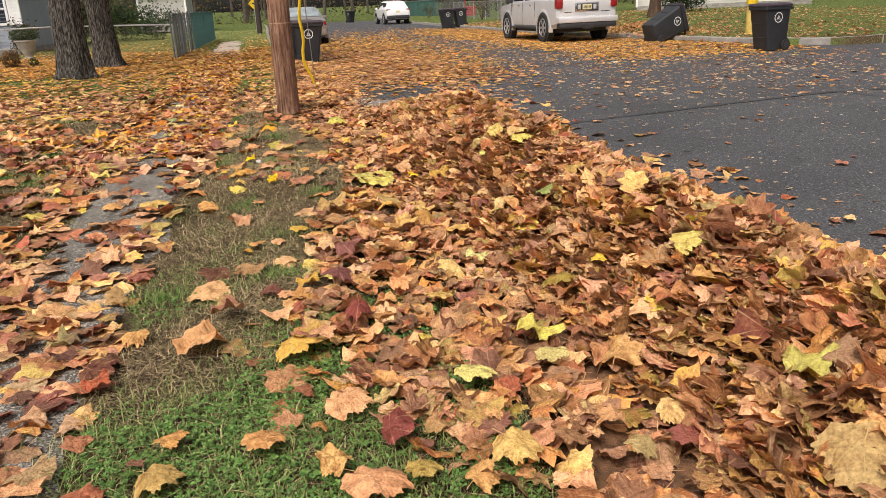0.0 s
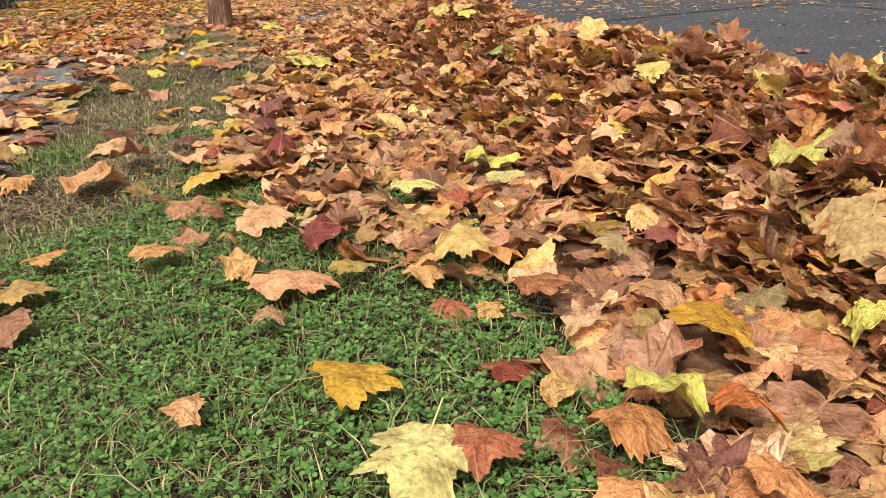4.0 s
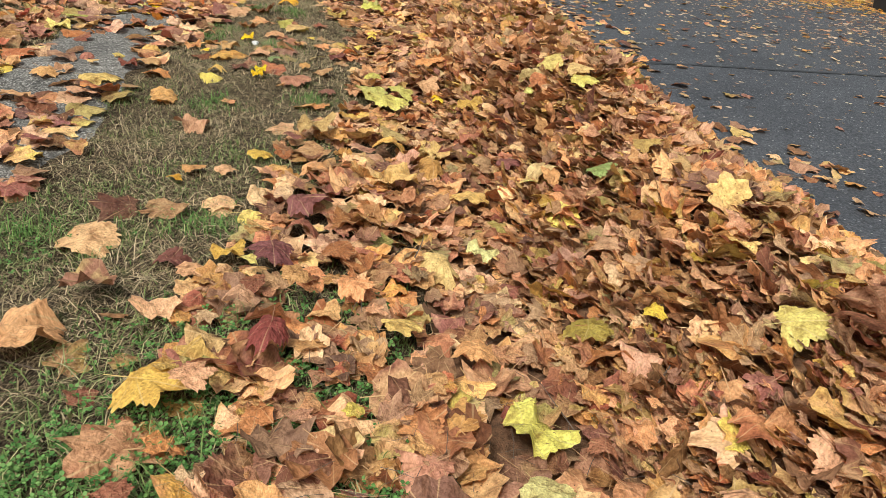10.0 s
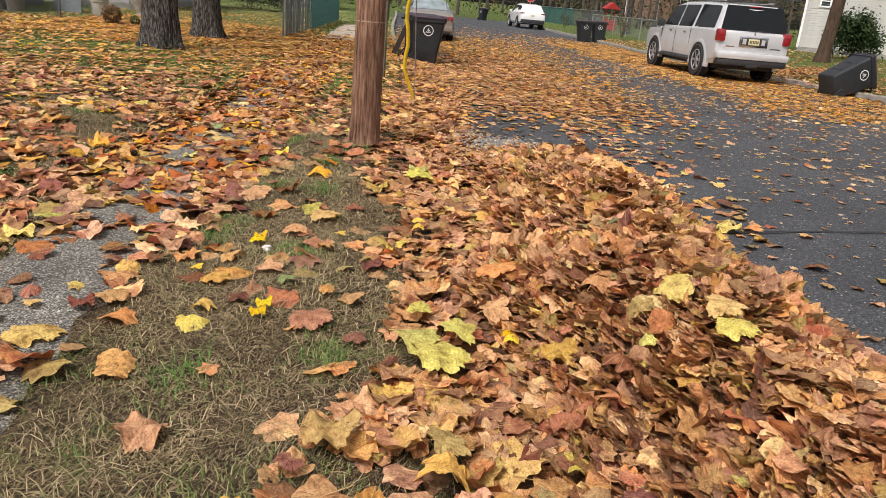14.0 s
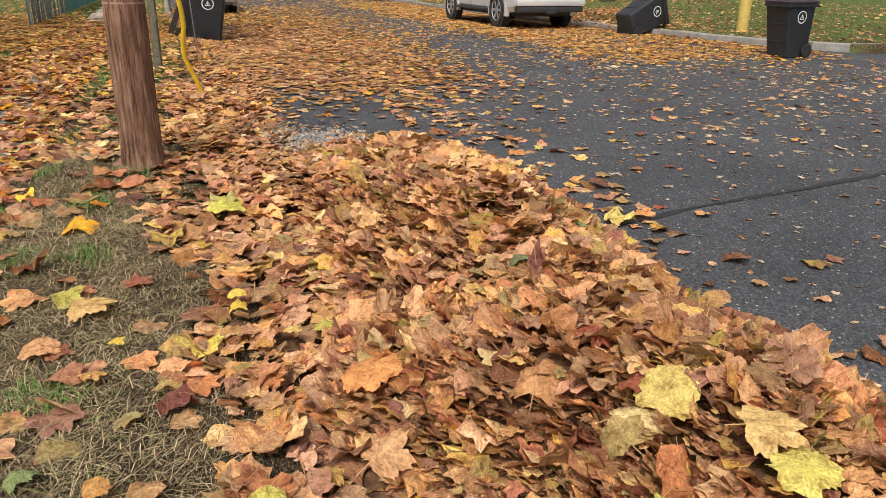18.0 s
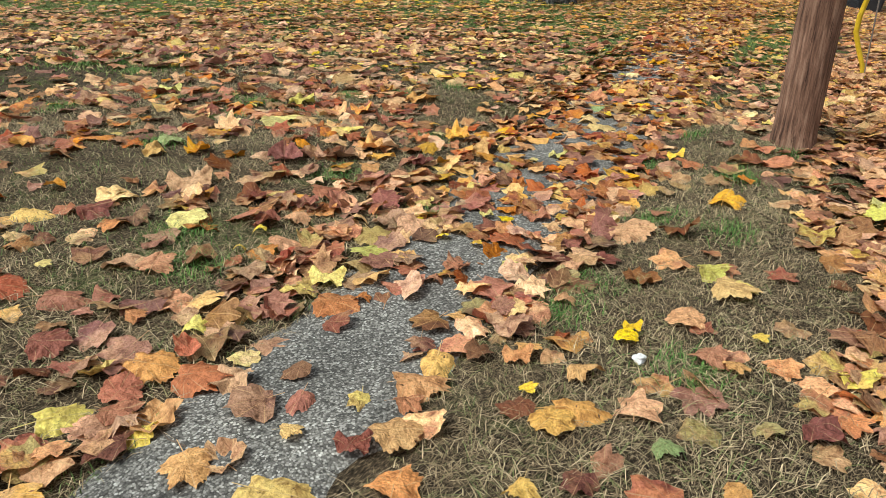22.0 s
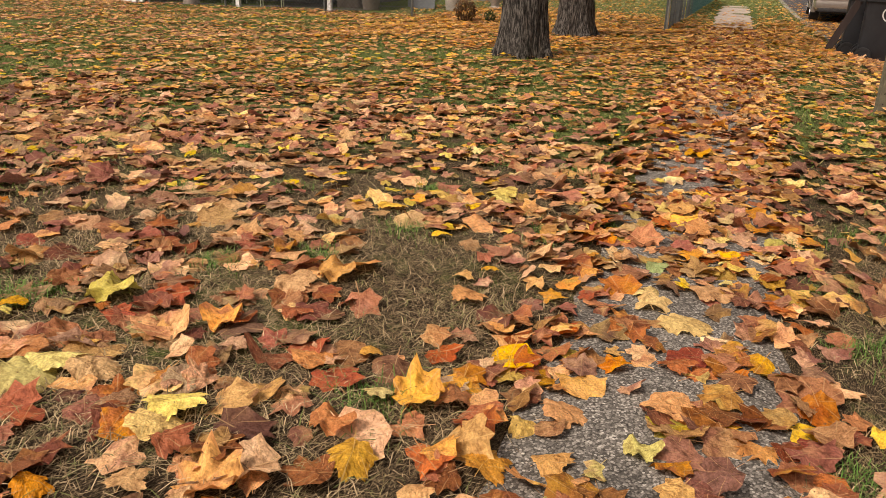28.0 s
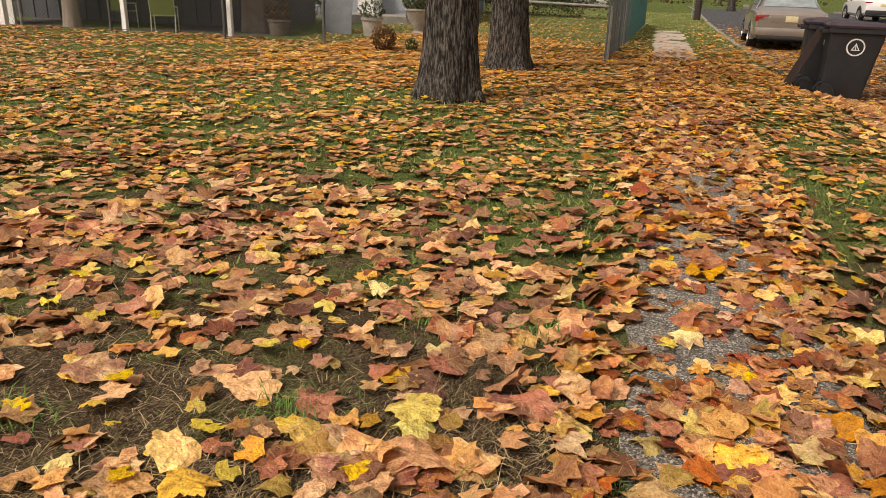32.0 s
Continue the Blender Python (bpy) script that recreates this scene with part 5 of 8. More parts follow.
ls, lw = sample(15000, 18.5, 31, -7.5, 1.1, lambda s, w: smooth(18.5, 21.5, s) * smooth(31, 27.5, s) * np.where((np.abs(w + 0.62) < 0.6) & (s > 25), 0.35, 1.0) * (1 - 0.6 * smooth(0.55, 0.8, clump(s, w, 1.1, 0.9))))
tagged(under(new("bank_leaves", scatter("bank_leaves", ls, lw, rng.uniform(0.08, 0.165, len(ls)), rng.uniform(0.03, 0.055, len(ls)), 0.12, FAR, leaf_gold_mat)), leaf_litter, litter_inv), kind="stuff")

street_litter = tagged(new("street_leaf_litter"), "drifts of golden leaves blown over the street", "fallen leaves", kind="stuff")
street_litter.matrix_world = Matrix.Translation(st(20, 5, ROAD_Z))
street_inv = street_litter.matrix_world.inverted()


def street_density(s, w):
    drift = smooth(12.5, 17, s) * smooth(5.6 + 0.06 * s, 3.8, w) * smooth(40, 27, s)
    bare = 1 - 0.92 * smooth(0.9, 0.4, np.hypot((s - 13.75) / 1.6, (w - 3.25 - 0.05 * (s - 13.75)) / 0.5))
    middle = 0.15 * smooth(14, 24, s) * smooth(50, 36, s)
    right = smooth(7.2 + 0.5 * np.sin(s), 9.4, w) * smooth(15.0, 18.5, s) * smooth(46, 36, s)
    return np.clip(drift * bare * 0.95 + middle + right * 0.95 * smooth(14.2, 12.8, w + 0 * s) + 0.012, 0, 1)


ls, lw = sample(45000, 10.5, 50, 1.2, 13.6, lambda s, w: street_density(s, w) * (w < kerb_right(s)) * (w > kerb_left(s) - 0.5) * ((pile_h(s, w) < 0.03) | (s > 14)))
tagged(under(new("drift_leaves", scatter("drift_leaves", ls, lw, rng.uniform(0.09, 0.19, len(ls)), rng.uniform(0.006, 0.022, len(ls)), 0.09, FAR, leaf_gold_mat)), street_litter, street_inv), kind="stuff")
ls, lw = sample(9000, 13.5, 28, 1.2, 6.0, lambda s, w: smooth(5.6, 3.6, w) * smooth(28, 24, s) * smooth(13.5, 16, s) * (1 - smooth(1.0, 0.6, np.hypot((s - 13.75) / 1.6, (w - 3.25 - 0.05 * (s - 13.75)) / 0.5))))
tagged(under(new("drift_leaves", scatter("thick_drift_leaves", ls, lw, rng.uniform(0.10, 0.19, len(ls)), rng.uniform(0.015, 0.032, len(ls)), 0.09, FAR, leaf_pile_mat)), street_litter, street_inv), kind="stuff")
ls, lw = sample(1100, -1, 16, 3.4, 14, lambda s, w: 0.3 + 0.35 * smooth(5.2, 3.6, w) + 0.65 * smooth(8, 14, s))
tagged(under(new("stray_leaves", scatter("stray_leaves", ls, lw, rng.uniform(0.05, 0.16, len(ls)), rng.uniform(0.006, 0.02, len(ls)), 0.14, FLATTER, leaf_lawn_mat)), street_litter, street_inv), kind="stuff")
ls, lw = sample(8600, -1, 30, 3.3, 13, lambda s, w: 0.4 + 0.6 * smooth(5, 11, s))
tagged(under(new("leaf_crumbs", scatter("leaf_crumbs", ls, lw, rng.uniform(0.015, 0.07, len(ls)), rng.uniform(0.003, 0.008, len(ls)), 0.1, FAR, chip_mat)), street_litter, street_inv), kind="stuff")
ls, lw = sample(5200, 8.5, 32, 3.4, 11, lambda s, w: smooth(8.5, 13, s) * (0.25 + 0.75 * smooth(0.35, 0.7, clump(s, w, 0.8, 3.0))))
tagged(under(new("pale_leaves", scatter("pale_leaves", ls, lw, rng.uniform(0.05, 0.13, len(ls)), rng.uniform(0.004, 0.012, len(ls)), 0.08, FAR, chip_mat)), street_litter, street_inv), kind="stuff")
ls, lw = sample(21000, 14, 46, 11.3, 28, lambda s, w: (w > kerb_right(s) + 0.1) * np.exp(-(w - 12) / 9.0) * 0.9)
tagged(under(new("verge_leaves", scatter("verge_leaves", ls, lw, rng.uniform(0.08, 0.16, len(ls)), rng.uniform(0.01, 0.05, len(ls)), 0.25, FAR, leaf_pile_mat)), street_litter, street_inv), kind="stuff")


# single leaves that stand out
def leaf_mesh(tpl, material, name="leaf"):
    co, tr, fl = tpl
    return fast_mesh(name, co * 0.5, tr, fl, material)


leaf_meshes = {}


def single_leaf(s, w, size, colour, yaw, k=0, lift=0.02, tilt=8, parent=None, inv=None):
    key = (colour, k % 7)
    if key not in leaf_meshes:
        leaf_meshes[key] = leaf_mesh(NEAR[(k * 3) % 7 * 2], leaf_single[colour])
    ob = new("leaf", leaf_meshes[key])
    e = 0.08
    g_s = float(top_z(s + e, w) - top_z(s - e, w)) / (2 * e)
    g_w = float(top_z(s, w + e) - top_z(s, w - e)) / (2 * e)
    nrm = Vector((-(g_w * CT - g_s * ST), -(g_w * ST + g_s * CT), 1)).normalized()
    q = Vector((0, 0, 1)).rotation_difference(nrm).to_matrix().to_4x4()
    z = float(top_z(s, w)) + lift + (0.034 if s < 4.6 and w < 0.9 else 0)
    ob.matrix_world = Matrix.Translation(st(s, w, z)) @ q @ pose(0, 0, 0, tilt * math.sin(yaw), tilt * math.cos(yaw), yaw) @ Matrix.Scale(size, 4)
    under(ob, parent or leaf_litter, inv or litter_inv)
    return ob


def at_place(x, y, size, colour, yaw, k, lift=0.042, tilt=8):
    s, w = -x * ST + y * CT, x * CT + y * ST
    on_pile = float(pile_h(s, w)) > 0.03
    single_leaf(s, w, size, colour, yaw, k, lift + (0.03 if on_pile else 0), tilt, pile if on_pile else leaf_litter, pile_inv if on_pile else litter_inv)


for k, (x, y, size, colour, yaw) in enumerate(PLACED):
    at_place(x, y, size * 1.08, colour, yaw, k)
# nearest stretch: leaves of their own on heap and turf
pick_rng = random.Random(5)
for i in range(90):
    s, w = pick_rng.uniform(1.9, 8.5), pick_rng.uniform(0.3, 3.2)
    if float(pile_h(s, w)) < 0.05 or not clear(np.array([s]), np.array([w]), 1.0)[0]:
        continue
    single_leaf(s, w, pick_rng.uniform(0.13, 0.24), pick_rng.choice(("tan", "tan", "brown", "rust", "pale", "brown", "tan", "tan", "lemon", "green", "rust", "brown", "pale", "tan")), pick_rng.uniform(0, 360), i, 0.04, 12, pile, pile_inv)
for i in range(60):
    s, w = pick_rng.uniform(2.2, 12.0), pick_rng.uniform(-4.5, 0.7)
    if float(pile_h(s, w)) > 0.01 or w > -0.1 or not clear(np.array([s]), np.array([w]), 1.0)[0]:
        continue
    single_leaf(s, w, pick_rng.uniform(0.12, 0.24), pick_rng.choice(("tan", "tan", "brown", "rust", "pale", "tan", "yellow", "lemon", "rust", "tan")), pick_rng.uniform(0, 360), i, 0.03, 10)


# ---- turf: blades and clover ----
def blades(name, s, w, height, width, material, lean=0.5, bent=True):
    """Grass blades: bent ones have three triangles, short ones a single one."""
    n = len(s)
    z = base_z(s, w) - 0.004
    yaw = rng.uniform(0, 6.283, n)
    dx, dy = np.cos(yaw), np.sin(yaw)
    ln = rng.uniform(0.15, lean * 2, n) * height
    P = np.stack([w * CT - s * ST, w * ST + s * CT, z], 1)
    side = np.stack([-dy, dx, np.zeros(n)], 1) * (width / 2)[:, None]
    fwd = np.stack([dx, dy, np.zeros(n)], 1)
    up = np.array([0, 0, 1.0])
    m1 = P + fwd * (ln * 0.35)[:, None] + up * (height * 0.62)[:, None]
    tip = P + fwd * ln[:, None] + up * (height * np.clip(1 - lean * 0.3, 0.4, 1))[:, None]
    if not bent:
        V = np.stack([P - side, P + side, tip], 1).reshape(-1, 3)
        return fast_mesh(name, V, np.arange(n * 3).reshape(-1, 3), None, material)
    V = np.stack([P - side, P + side, m1 - side * 0.8, m1 + side * 0.8, tip], 1).reshape(-1, 3)
    T = (np.array([(0, 1, 3), (0, 3, 2), (2, 3, 4)])[None] + (np.arange(n) * 5)[:, None, None]).reshape(-1, 3)
    return fast_mesh(name, V, T, None, material)


def greenness(s, w):
    return clump(s, w, 1.5, 2.0) * 0.6 + 0.4 * clump(s, w, 4.1, 0.3) - 0.10 * smooth(4.6, 5.6, s) * smooth(10.5, 9.5, s) * smooth(-0.5, -0.1, w) - 0.12 * smooth(9.0, 10.5, s) + 0.42 * smooth(5.8, 3.3, s) * smooth(-0.6, -0.2, w)


def off_path(s, w):
    creep = 0.05 + 0.05 * np.sin(s * 5.1) + 0.03 * np.sin(s * 13.0)
    return ((w > path_right(s) - creep) | (w < -1.10 + creep + 0.13 * smooth(5.0, 5.8, s) * smooth(9.5, 8.6, s))) & (w < kerb_left(s) - 0.02)


turf = tagged(new("turf_grass"), "short clumped lawn grass, green and straw-dry", "grass", kind="stuff")
turf.matrix_world = Matrix.Translation(st(6, -1, 0))
turf_inv = turf.matrix_world.inverted()
gsx, gwx = sample(165000, 0.3, 11.0, -4.5, 1.15, lambda s, w: off_path(s, w) * smooth(0.46, 0.70, greenness(s, w)) * smooth(9.5, 5.0, s))
tagged(under(new("green_blades", blades("green_blades", gsx, gwx, rng.uniform(0.02, 0.05, len(gsx)), rng.uniform(0.0022, 0.0045, len(gsx)), grass_mat, 0.9)), turf, turf_inv), kind="stuff")
gsx, gwx = sample(360000, 0.2, 14.0, -5.0, 1.15, lambda s, w: off_path(s, w) * (0.38 + 0.62 * smooth(0.85, 0.5, greenness(s, w))) * smooth(14.0, 10.5, s) * smooth(-5.2, -4.0, w - 0.25 * np.maximum(0, s - 8)))
tagged(under(new("dry_blades", blades("dry_blades", gsx, gwx, rng.uniform(0.014, 0.042, len(gsx)), rng.uniform(0.0026, 0.0052, len(gsx)), straw_mat, 1.9, False)), turf, turf_inv), kind="stuff")
gsx, gwx = sample(120000, 1.9, 13.5, -4.6, 1.1, lambda s, w: off_path(s, w) * (0.2 + 0.8 * smooth(0.75, 0.45, greenness(s, w))) * smooth(13.5, 10.5, s) * (pile_h(s, w) < 0.03))
tagged(under(new("thatch_strands", blades("thatch_strands", gsx, gwx, rng.uniform(0.022, 0.05, len(gsx)), rng.uniform(0.0020, 0.0040, len(gsx)), thatch_mat, 1.8)), turf, turf_inv), kind="stuff")
gsx, gwx = sample(14000, 2.5, 9.5, -1.4, 0.2, lambda s, w: np.exp(-((np.abs(w + 0.62) - 0.56) / 0.07) ** 2))
tagged(under(new("path_edge_blades", blades("path_edge_blades", gsx, gwx, rng.uniform(0.02, 0.05, len(gsx)), rng.uniform(0.0018, 0.0034, len(gsx)), straw_mat, 1.4)), turf, turf_inv), kind="stuff")
gsx, gwx = sample(190000, 6.0, 26, -13, 1.1, lambda s, w: off_path(s, w) * np.maximum(smooth(-3.6, -5.0, w), smooth(12.5, 15.5, s)) * (0.3 + 0.7 * smooth(0.36, 0.56, clump(s, w, 0.9, 0.4))))
tagged(under(new("far_blades", blades("far_blades", gsx, gwx, rng.uniform(0.025, 0.055, len(gsx)), rng.uniform(0.008, 0.017, len(gsx)), lawn_grass_mat, 0.9, False)), turf, turf_inv), kind="stuff")

gsx, gwx = sample(9000, 1.7, 4.6, -1.0, 1.1, lambda s, w: smooth(0.4, 0.7, greenness(s, w)) * smooth(4.6, 3.4, s))
tagged(under(new("long_blades", blades("long_blades", gsx, gwx, rng.uniform(0.04, 0.085, len(gsx)), rng.uniform(0.002, 0.004, len(gsx)), grass_mat, 1.3)), turf, turf_inv), kind="stuff")

gsx, gwx = sample(60000, 25.8, 58, -9, 1.1, lambda s, w: (np.abs(w + 0.62) > 0.62) | (s > 37.6))
tagged(under(new("yard_blades", blades("yard_blades", gsx, gwx, rng.uniform(0.03, 0.06, len(gsx)), rng.uniform(0.022, 0.04, len(gsx)), yard_grass_mat, 0.9, False)), turf, turf_inv), kind="stuff")
# fresh green tufts in the dry turf
ts, tw = rng.uniform(3.6, 13.5, 100), rng.uniform(-5.5, 1.0, 100)
gsx = (ts[:, None] + rng.normal(0, 0.075, (100, 190))).ravel()
gwx = (tw[:, None] + rng.normal(0, 0.075, (100, 190))).ravel()
keep = off_path(gsx, gwx) & (pile_h(gsx, gwx) < 0.02)
gsx, gwx = gsx[keep], gwx[keep]
tagged(under(new("tuft_blades", blades("tuft_blades", gsx, gwx, rng.uniform(0.03, 0.06, len(gsx)), rng.uniform(0.0025, 0.0045, len(gsx)), tuft_mat, 1.0)), turf, turf_inv), kind="stuff")

# clover: three round leaflets on a short stalk
ang = np.linspace(0, 2 * math.pi, 5, endpoint=False)
tri_v, tri_t = [], []
for k in range(3):
    a = k * 2.094
    c = np.array([math.cos(a), math.sin(a)]) * 0.6
    b = len(tri_v)
    tri_v += [(c[0] + 0.5 * math.cos(t), c[1] + 0.5 * math.sin(t), 0.12 + 0.18 * math.cos(t - a)) for t in ang]
    tri_t += [(b, b + i, b + i + 1) for i in range(1, 4)]
clover_tpl = (np.array(tri_v, np.float32), np.array(tri_t, np.int32), np.zeros((len(tri_v), 2), np.float32))
cs, cw = sample(41000, 0.4, 5.2, -0.9, 1.1, lambda s, w: off_path(s, w) * smooth(0.55, 0.85, greenness(s, w)) * smooth(5.2, 3.6, s))
tagged(under(new("clover", scatter("clover", cs, cw, rng.uniform(0.013, 0.025, len(cs)), rng.uniform(0.008, 0.038, len(cs)), 0.3, [clover_tpl], clover_mat, slope=False, own_z=base_z(cs, cw))), turf, turf_inv), kind="stuff")

# ---- tools for things ----
def part(name, bm, material, parent=None, label="", smooth_angle=None):
    """Links a bmesh as one mesh object under a thing or a part."""
    bmesh.ops.recalc_face_normals(bm, faces=bm.faces)
    if smooth_angle is not None:
        lim = radians(smooth_angle)
        for f in bm.faces:
            f.smooth = True
        for e in bm.edges:
            if len(e.link_faces) == 2 and e.calc_face_angle(0) > lim:
                e.smooth = False
    me = bpy.data.meshes.new(name)
    bm.to_mesh(me)
    bm.free()
    me.materials.append(material)
    ob = new(name, me)
    if parent:
        ob.parent = parent
    if label:
        ob["label"] = label
    return ob


def thing(name, m, label, category, group=""):
    ob = tagged(new(name), label, category, group)
    ob.matrix_world = m
    return ob


def box(bm, cx, cy, cz, sx, sy, sz, bevel=0.0, rot=None):
    r = bmesh.ops.create_cube(bm, size=1.0)
    vs = r["verts"]
    M = Matrix.Translation((cx, cy, cz)) @ (rot or Matrix()) @ Matrix.Diagonal((sx, sy, sz, 1))
    bmesh.ops.transform(bm, matrix=M, verts=vs)
    if bevel:
        es = list({e for v in vs for e in v.link_edges})
        bmesh.ops.bevel(bm, geom=es, offset=bevel, segments=2, affect="EDGES", profile=0.6)
    return bm


def rod(bm, a, b, r0, r1=None, n=10, caps=True):
    """A round bar from a to b."""
    a, b = Vector(a), Vector(b)
    d = b - a
    q = Vector((0, 0, 1)).rotation_difference(d.normalized()).to_matrix().to_4x4()
    M = Matrix.Translation((a + b) / 2) @ q
    bmesh.ops.create_cone(bm, cap_ends=caps, segments=n, radius1=r0, radius2=r0 if r1 is None else r1, depth=d.length, matrix=M)
    return bm


def loft(bm, rings, closed=True, cap=True):
    vs = [[bm.verts.new(p) for p in ring] for ring in rings]
    n = len(vs[0])
    for a, b in zip(vs, vs[1:]):
        for k in range(n if closed else n - 1):
            bm.faces.new((a[k], a[(k + 1) % n], b[(k + 1) % n], b[k]))
    if cap and closed:
        bm.faces.new(vs[0][::-1])
        bm.faces.new(vs[-1])
    return bm


def rrect(hx, hy, r, z, n=4):
    """A rounded rectangle ring at height z."""
    pts = []
    for cx, cy, a0 in ((hx - r, hy - r, 0), (-hx + r, hy - r, 90), (-hx + r, -hy + r, 180), (hx - r, -hy + r, 270)):
        for i in range(n + 1):
            a = radians(a0 + 90 * i / n)
            pts.append((cx + r * math.cos(a), cy + r * math.sin(a), z))
    return pts


def letters(text, size, depth, m, material, parent, name="lettering"):
    cu = bpy.data.curves.new(name, "FONT")
    cu.body, cu.size, cu.extrude, cu.align_x, cu.align_y = text, size, depth, "CENTER", "CENTER"
    tmp = bpy.data.objects.new(name, cu)
    me = bpy.data.meshes.new_from_object(tmp)
    bpy.data.objects.remove(tmp)
    me.materials.append(material)
    ob = new(name, me)
    ob.parent = parent
    ob.matrix_local = m
    return ob


# ---- utility pole, guy guard, sign post ----
def wavy_trunk(bm, height, r_base, r_top, flare, flare_h, ridges, amp, rows=26, n=48, lean=(0, 0), seed=0, z0=-0.15):
    rings = []
    for j in range(rows + 1):
        z = z0 + (height - z0) * (j / rows) ** 1.5
        t = max(0, z / height)
        r = r_base + (r_top - r_base) * t + flare * math.exp(-max(0, z) / flare_h)
        ring = []
        for k in range(n):
            a = 2 * math.pi * k / n
            lobes = 1 + flare * 0.5 / r_base * math.exp(-max(0, z) / flare_h) * math.sin(5 * a + seed)
            rid = amp * (noise.noise(Vector((math.cos(a) * ridges, math.sin(a) * ridges, z * 1.3 + seed * 7))) + 0.6 * noise.noise(Vector((math.cos(a) * ridges * 2.3, math.sin(a) * ridges * 2.3, z * 2.6 + seed))))
            rr = r * lobes + rid
            ring.append((rr * math.cos(a) + lean[0] * z, rr * math.sin(a) + lean[1] * z, z))
        rings.append(ring)
    return loft(bm, rings)


pole = thing("utility_pole", st_pose(11.07, 0.72, 0.0), "weathered reddish-brown wooden utility pole in the verge", "utility pole")
bm = wavy_trunk(bmesh.new(), 9.0, 0.138, 0.115, 0.010, 0.1, 5.0, 0.004, rows=30, n=28, lean=(0.004, 0.0))
part("shaft", bm, pole_mat, pole, smooth_angle=50)
bm = bmesh.new()
for z in (1.12, 1.75, 2.4):
    bm = bmesh.new()
    bmesh.ops.create_cone(bm, cap_ends=False, segments=24, radius1=0.1395 - z * 0.0026, radius2=0.1390 - z * 0.0026, depth=0.012, matrix=Matrix.Translation((0.004 * z, 0, z)))
    part("scuff_band", bm, simple("pale_scuff", (0.34, 0.22, 0.15), 0.9, 0, 0.3, 30.0), pole, "pale scuffed rings on the wood")
bm = bmesh.new()
box(bm, 0.1, 0, 8.2, 2.2, 0.10, 0.12, 0.01)
part("crossarm", bm, pole_mat, pole)
for x in (-0.8, -0.2, 0.5, 1.0):
    bm = bmesh.new()
    rod(bm, (x, 0, 8.26), (x, 0, 8.42), 0.05, 0.03, 12)
    part("insulator", bm, simple("porcelain", (0.35, 0.3, 0.26), 0.3), pole)

guy = thing("guy_wire", st_pose(13.75, 1.28, 0.0), "yellow plastic guard over a guy wire anchored in the leaves", "guy wire")
bm = bmesh.new()
rod(bm, (0, 0, -0.05), (-0.46, -2.45, 7.6), 0.007, n=6)
part("cable", bm, steel_mat, guy)
bm = bmesh.new()
pts = [Vector((0.0 - 0.16 * math.sin(min(1, t) * 1.5) + 0.02 * math.sin(t * 6), -0.17 * t * 1.0, 0.02 + 0.62 * t)) for t in [i * 0.25 for i in range(0, 15)]]
loft(bm, [[(p.x + 0.024 * math.cos(a), p.y + 0.024 * math.sin(a), p.z) for a in [2 * math.pi * i / 12 for i in range(12)]] for p in pts])
part("guard", bm, yellow_mat, guy, "bright yellow split plastic tube", smooth_angle=40)

sign = thing("street_sign", st_pose(16.3, 0.82, 0.0, 4), "perforated steel sign post with a white panel", "sign")
bm = bmesh.new()
for cx, cy, sx, sy in ((0, 0, 0.05, 0.006), (-0.027, 0.018, 0.006, 0.04), (0.027, 0.018, 0.006, 0.04), (-0.04, 0.037, 0.03, 0.006), (0.04, 0.037, 0.03, 0.006)):
    box(bm, cx, cy, 1.35, sx, sy, 2.9, 0.001)
part("post", bm, post_mat, sign, "dull green perforated steel post")
# flat black discs paint the dark of the punched holes
for i in range(24):
    bm = bmesh.new()
    bmesh.ops.create_circle(bm, cap_ends=True, segments=10, radius=0.007, matrix=Matrix.Translation((0, -0.0045, 0.12 + i * 0.1)) @ Matrix.Rotation(radians(90), 4, "X"))
    part("hole", bm, rubber_mat, sign)
bm = bmesh.new()
box(bm, 0, -0.012, 2.25, 0.46, 0.004, 0.62, 0.001)
part("panel", bm, white_trim, sign, "white sign panel seen on edge")


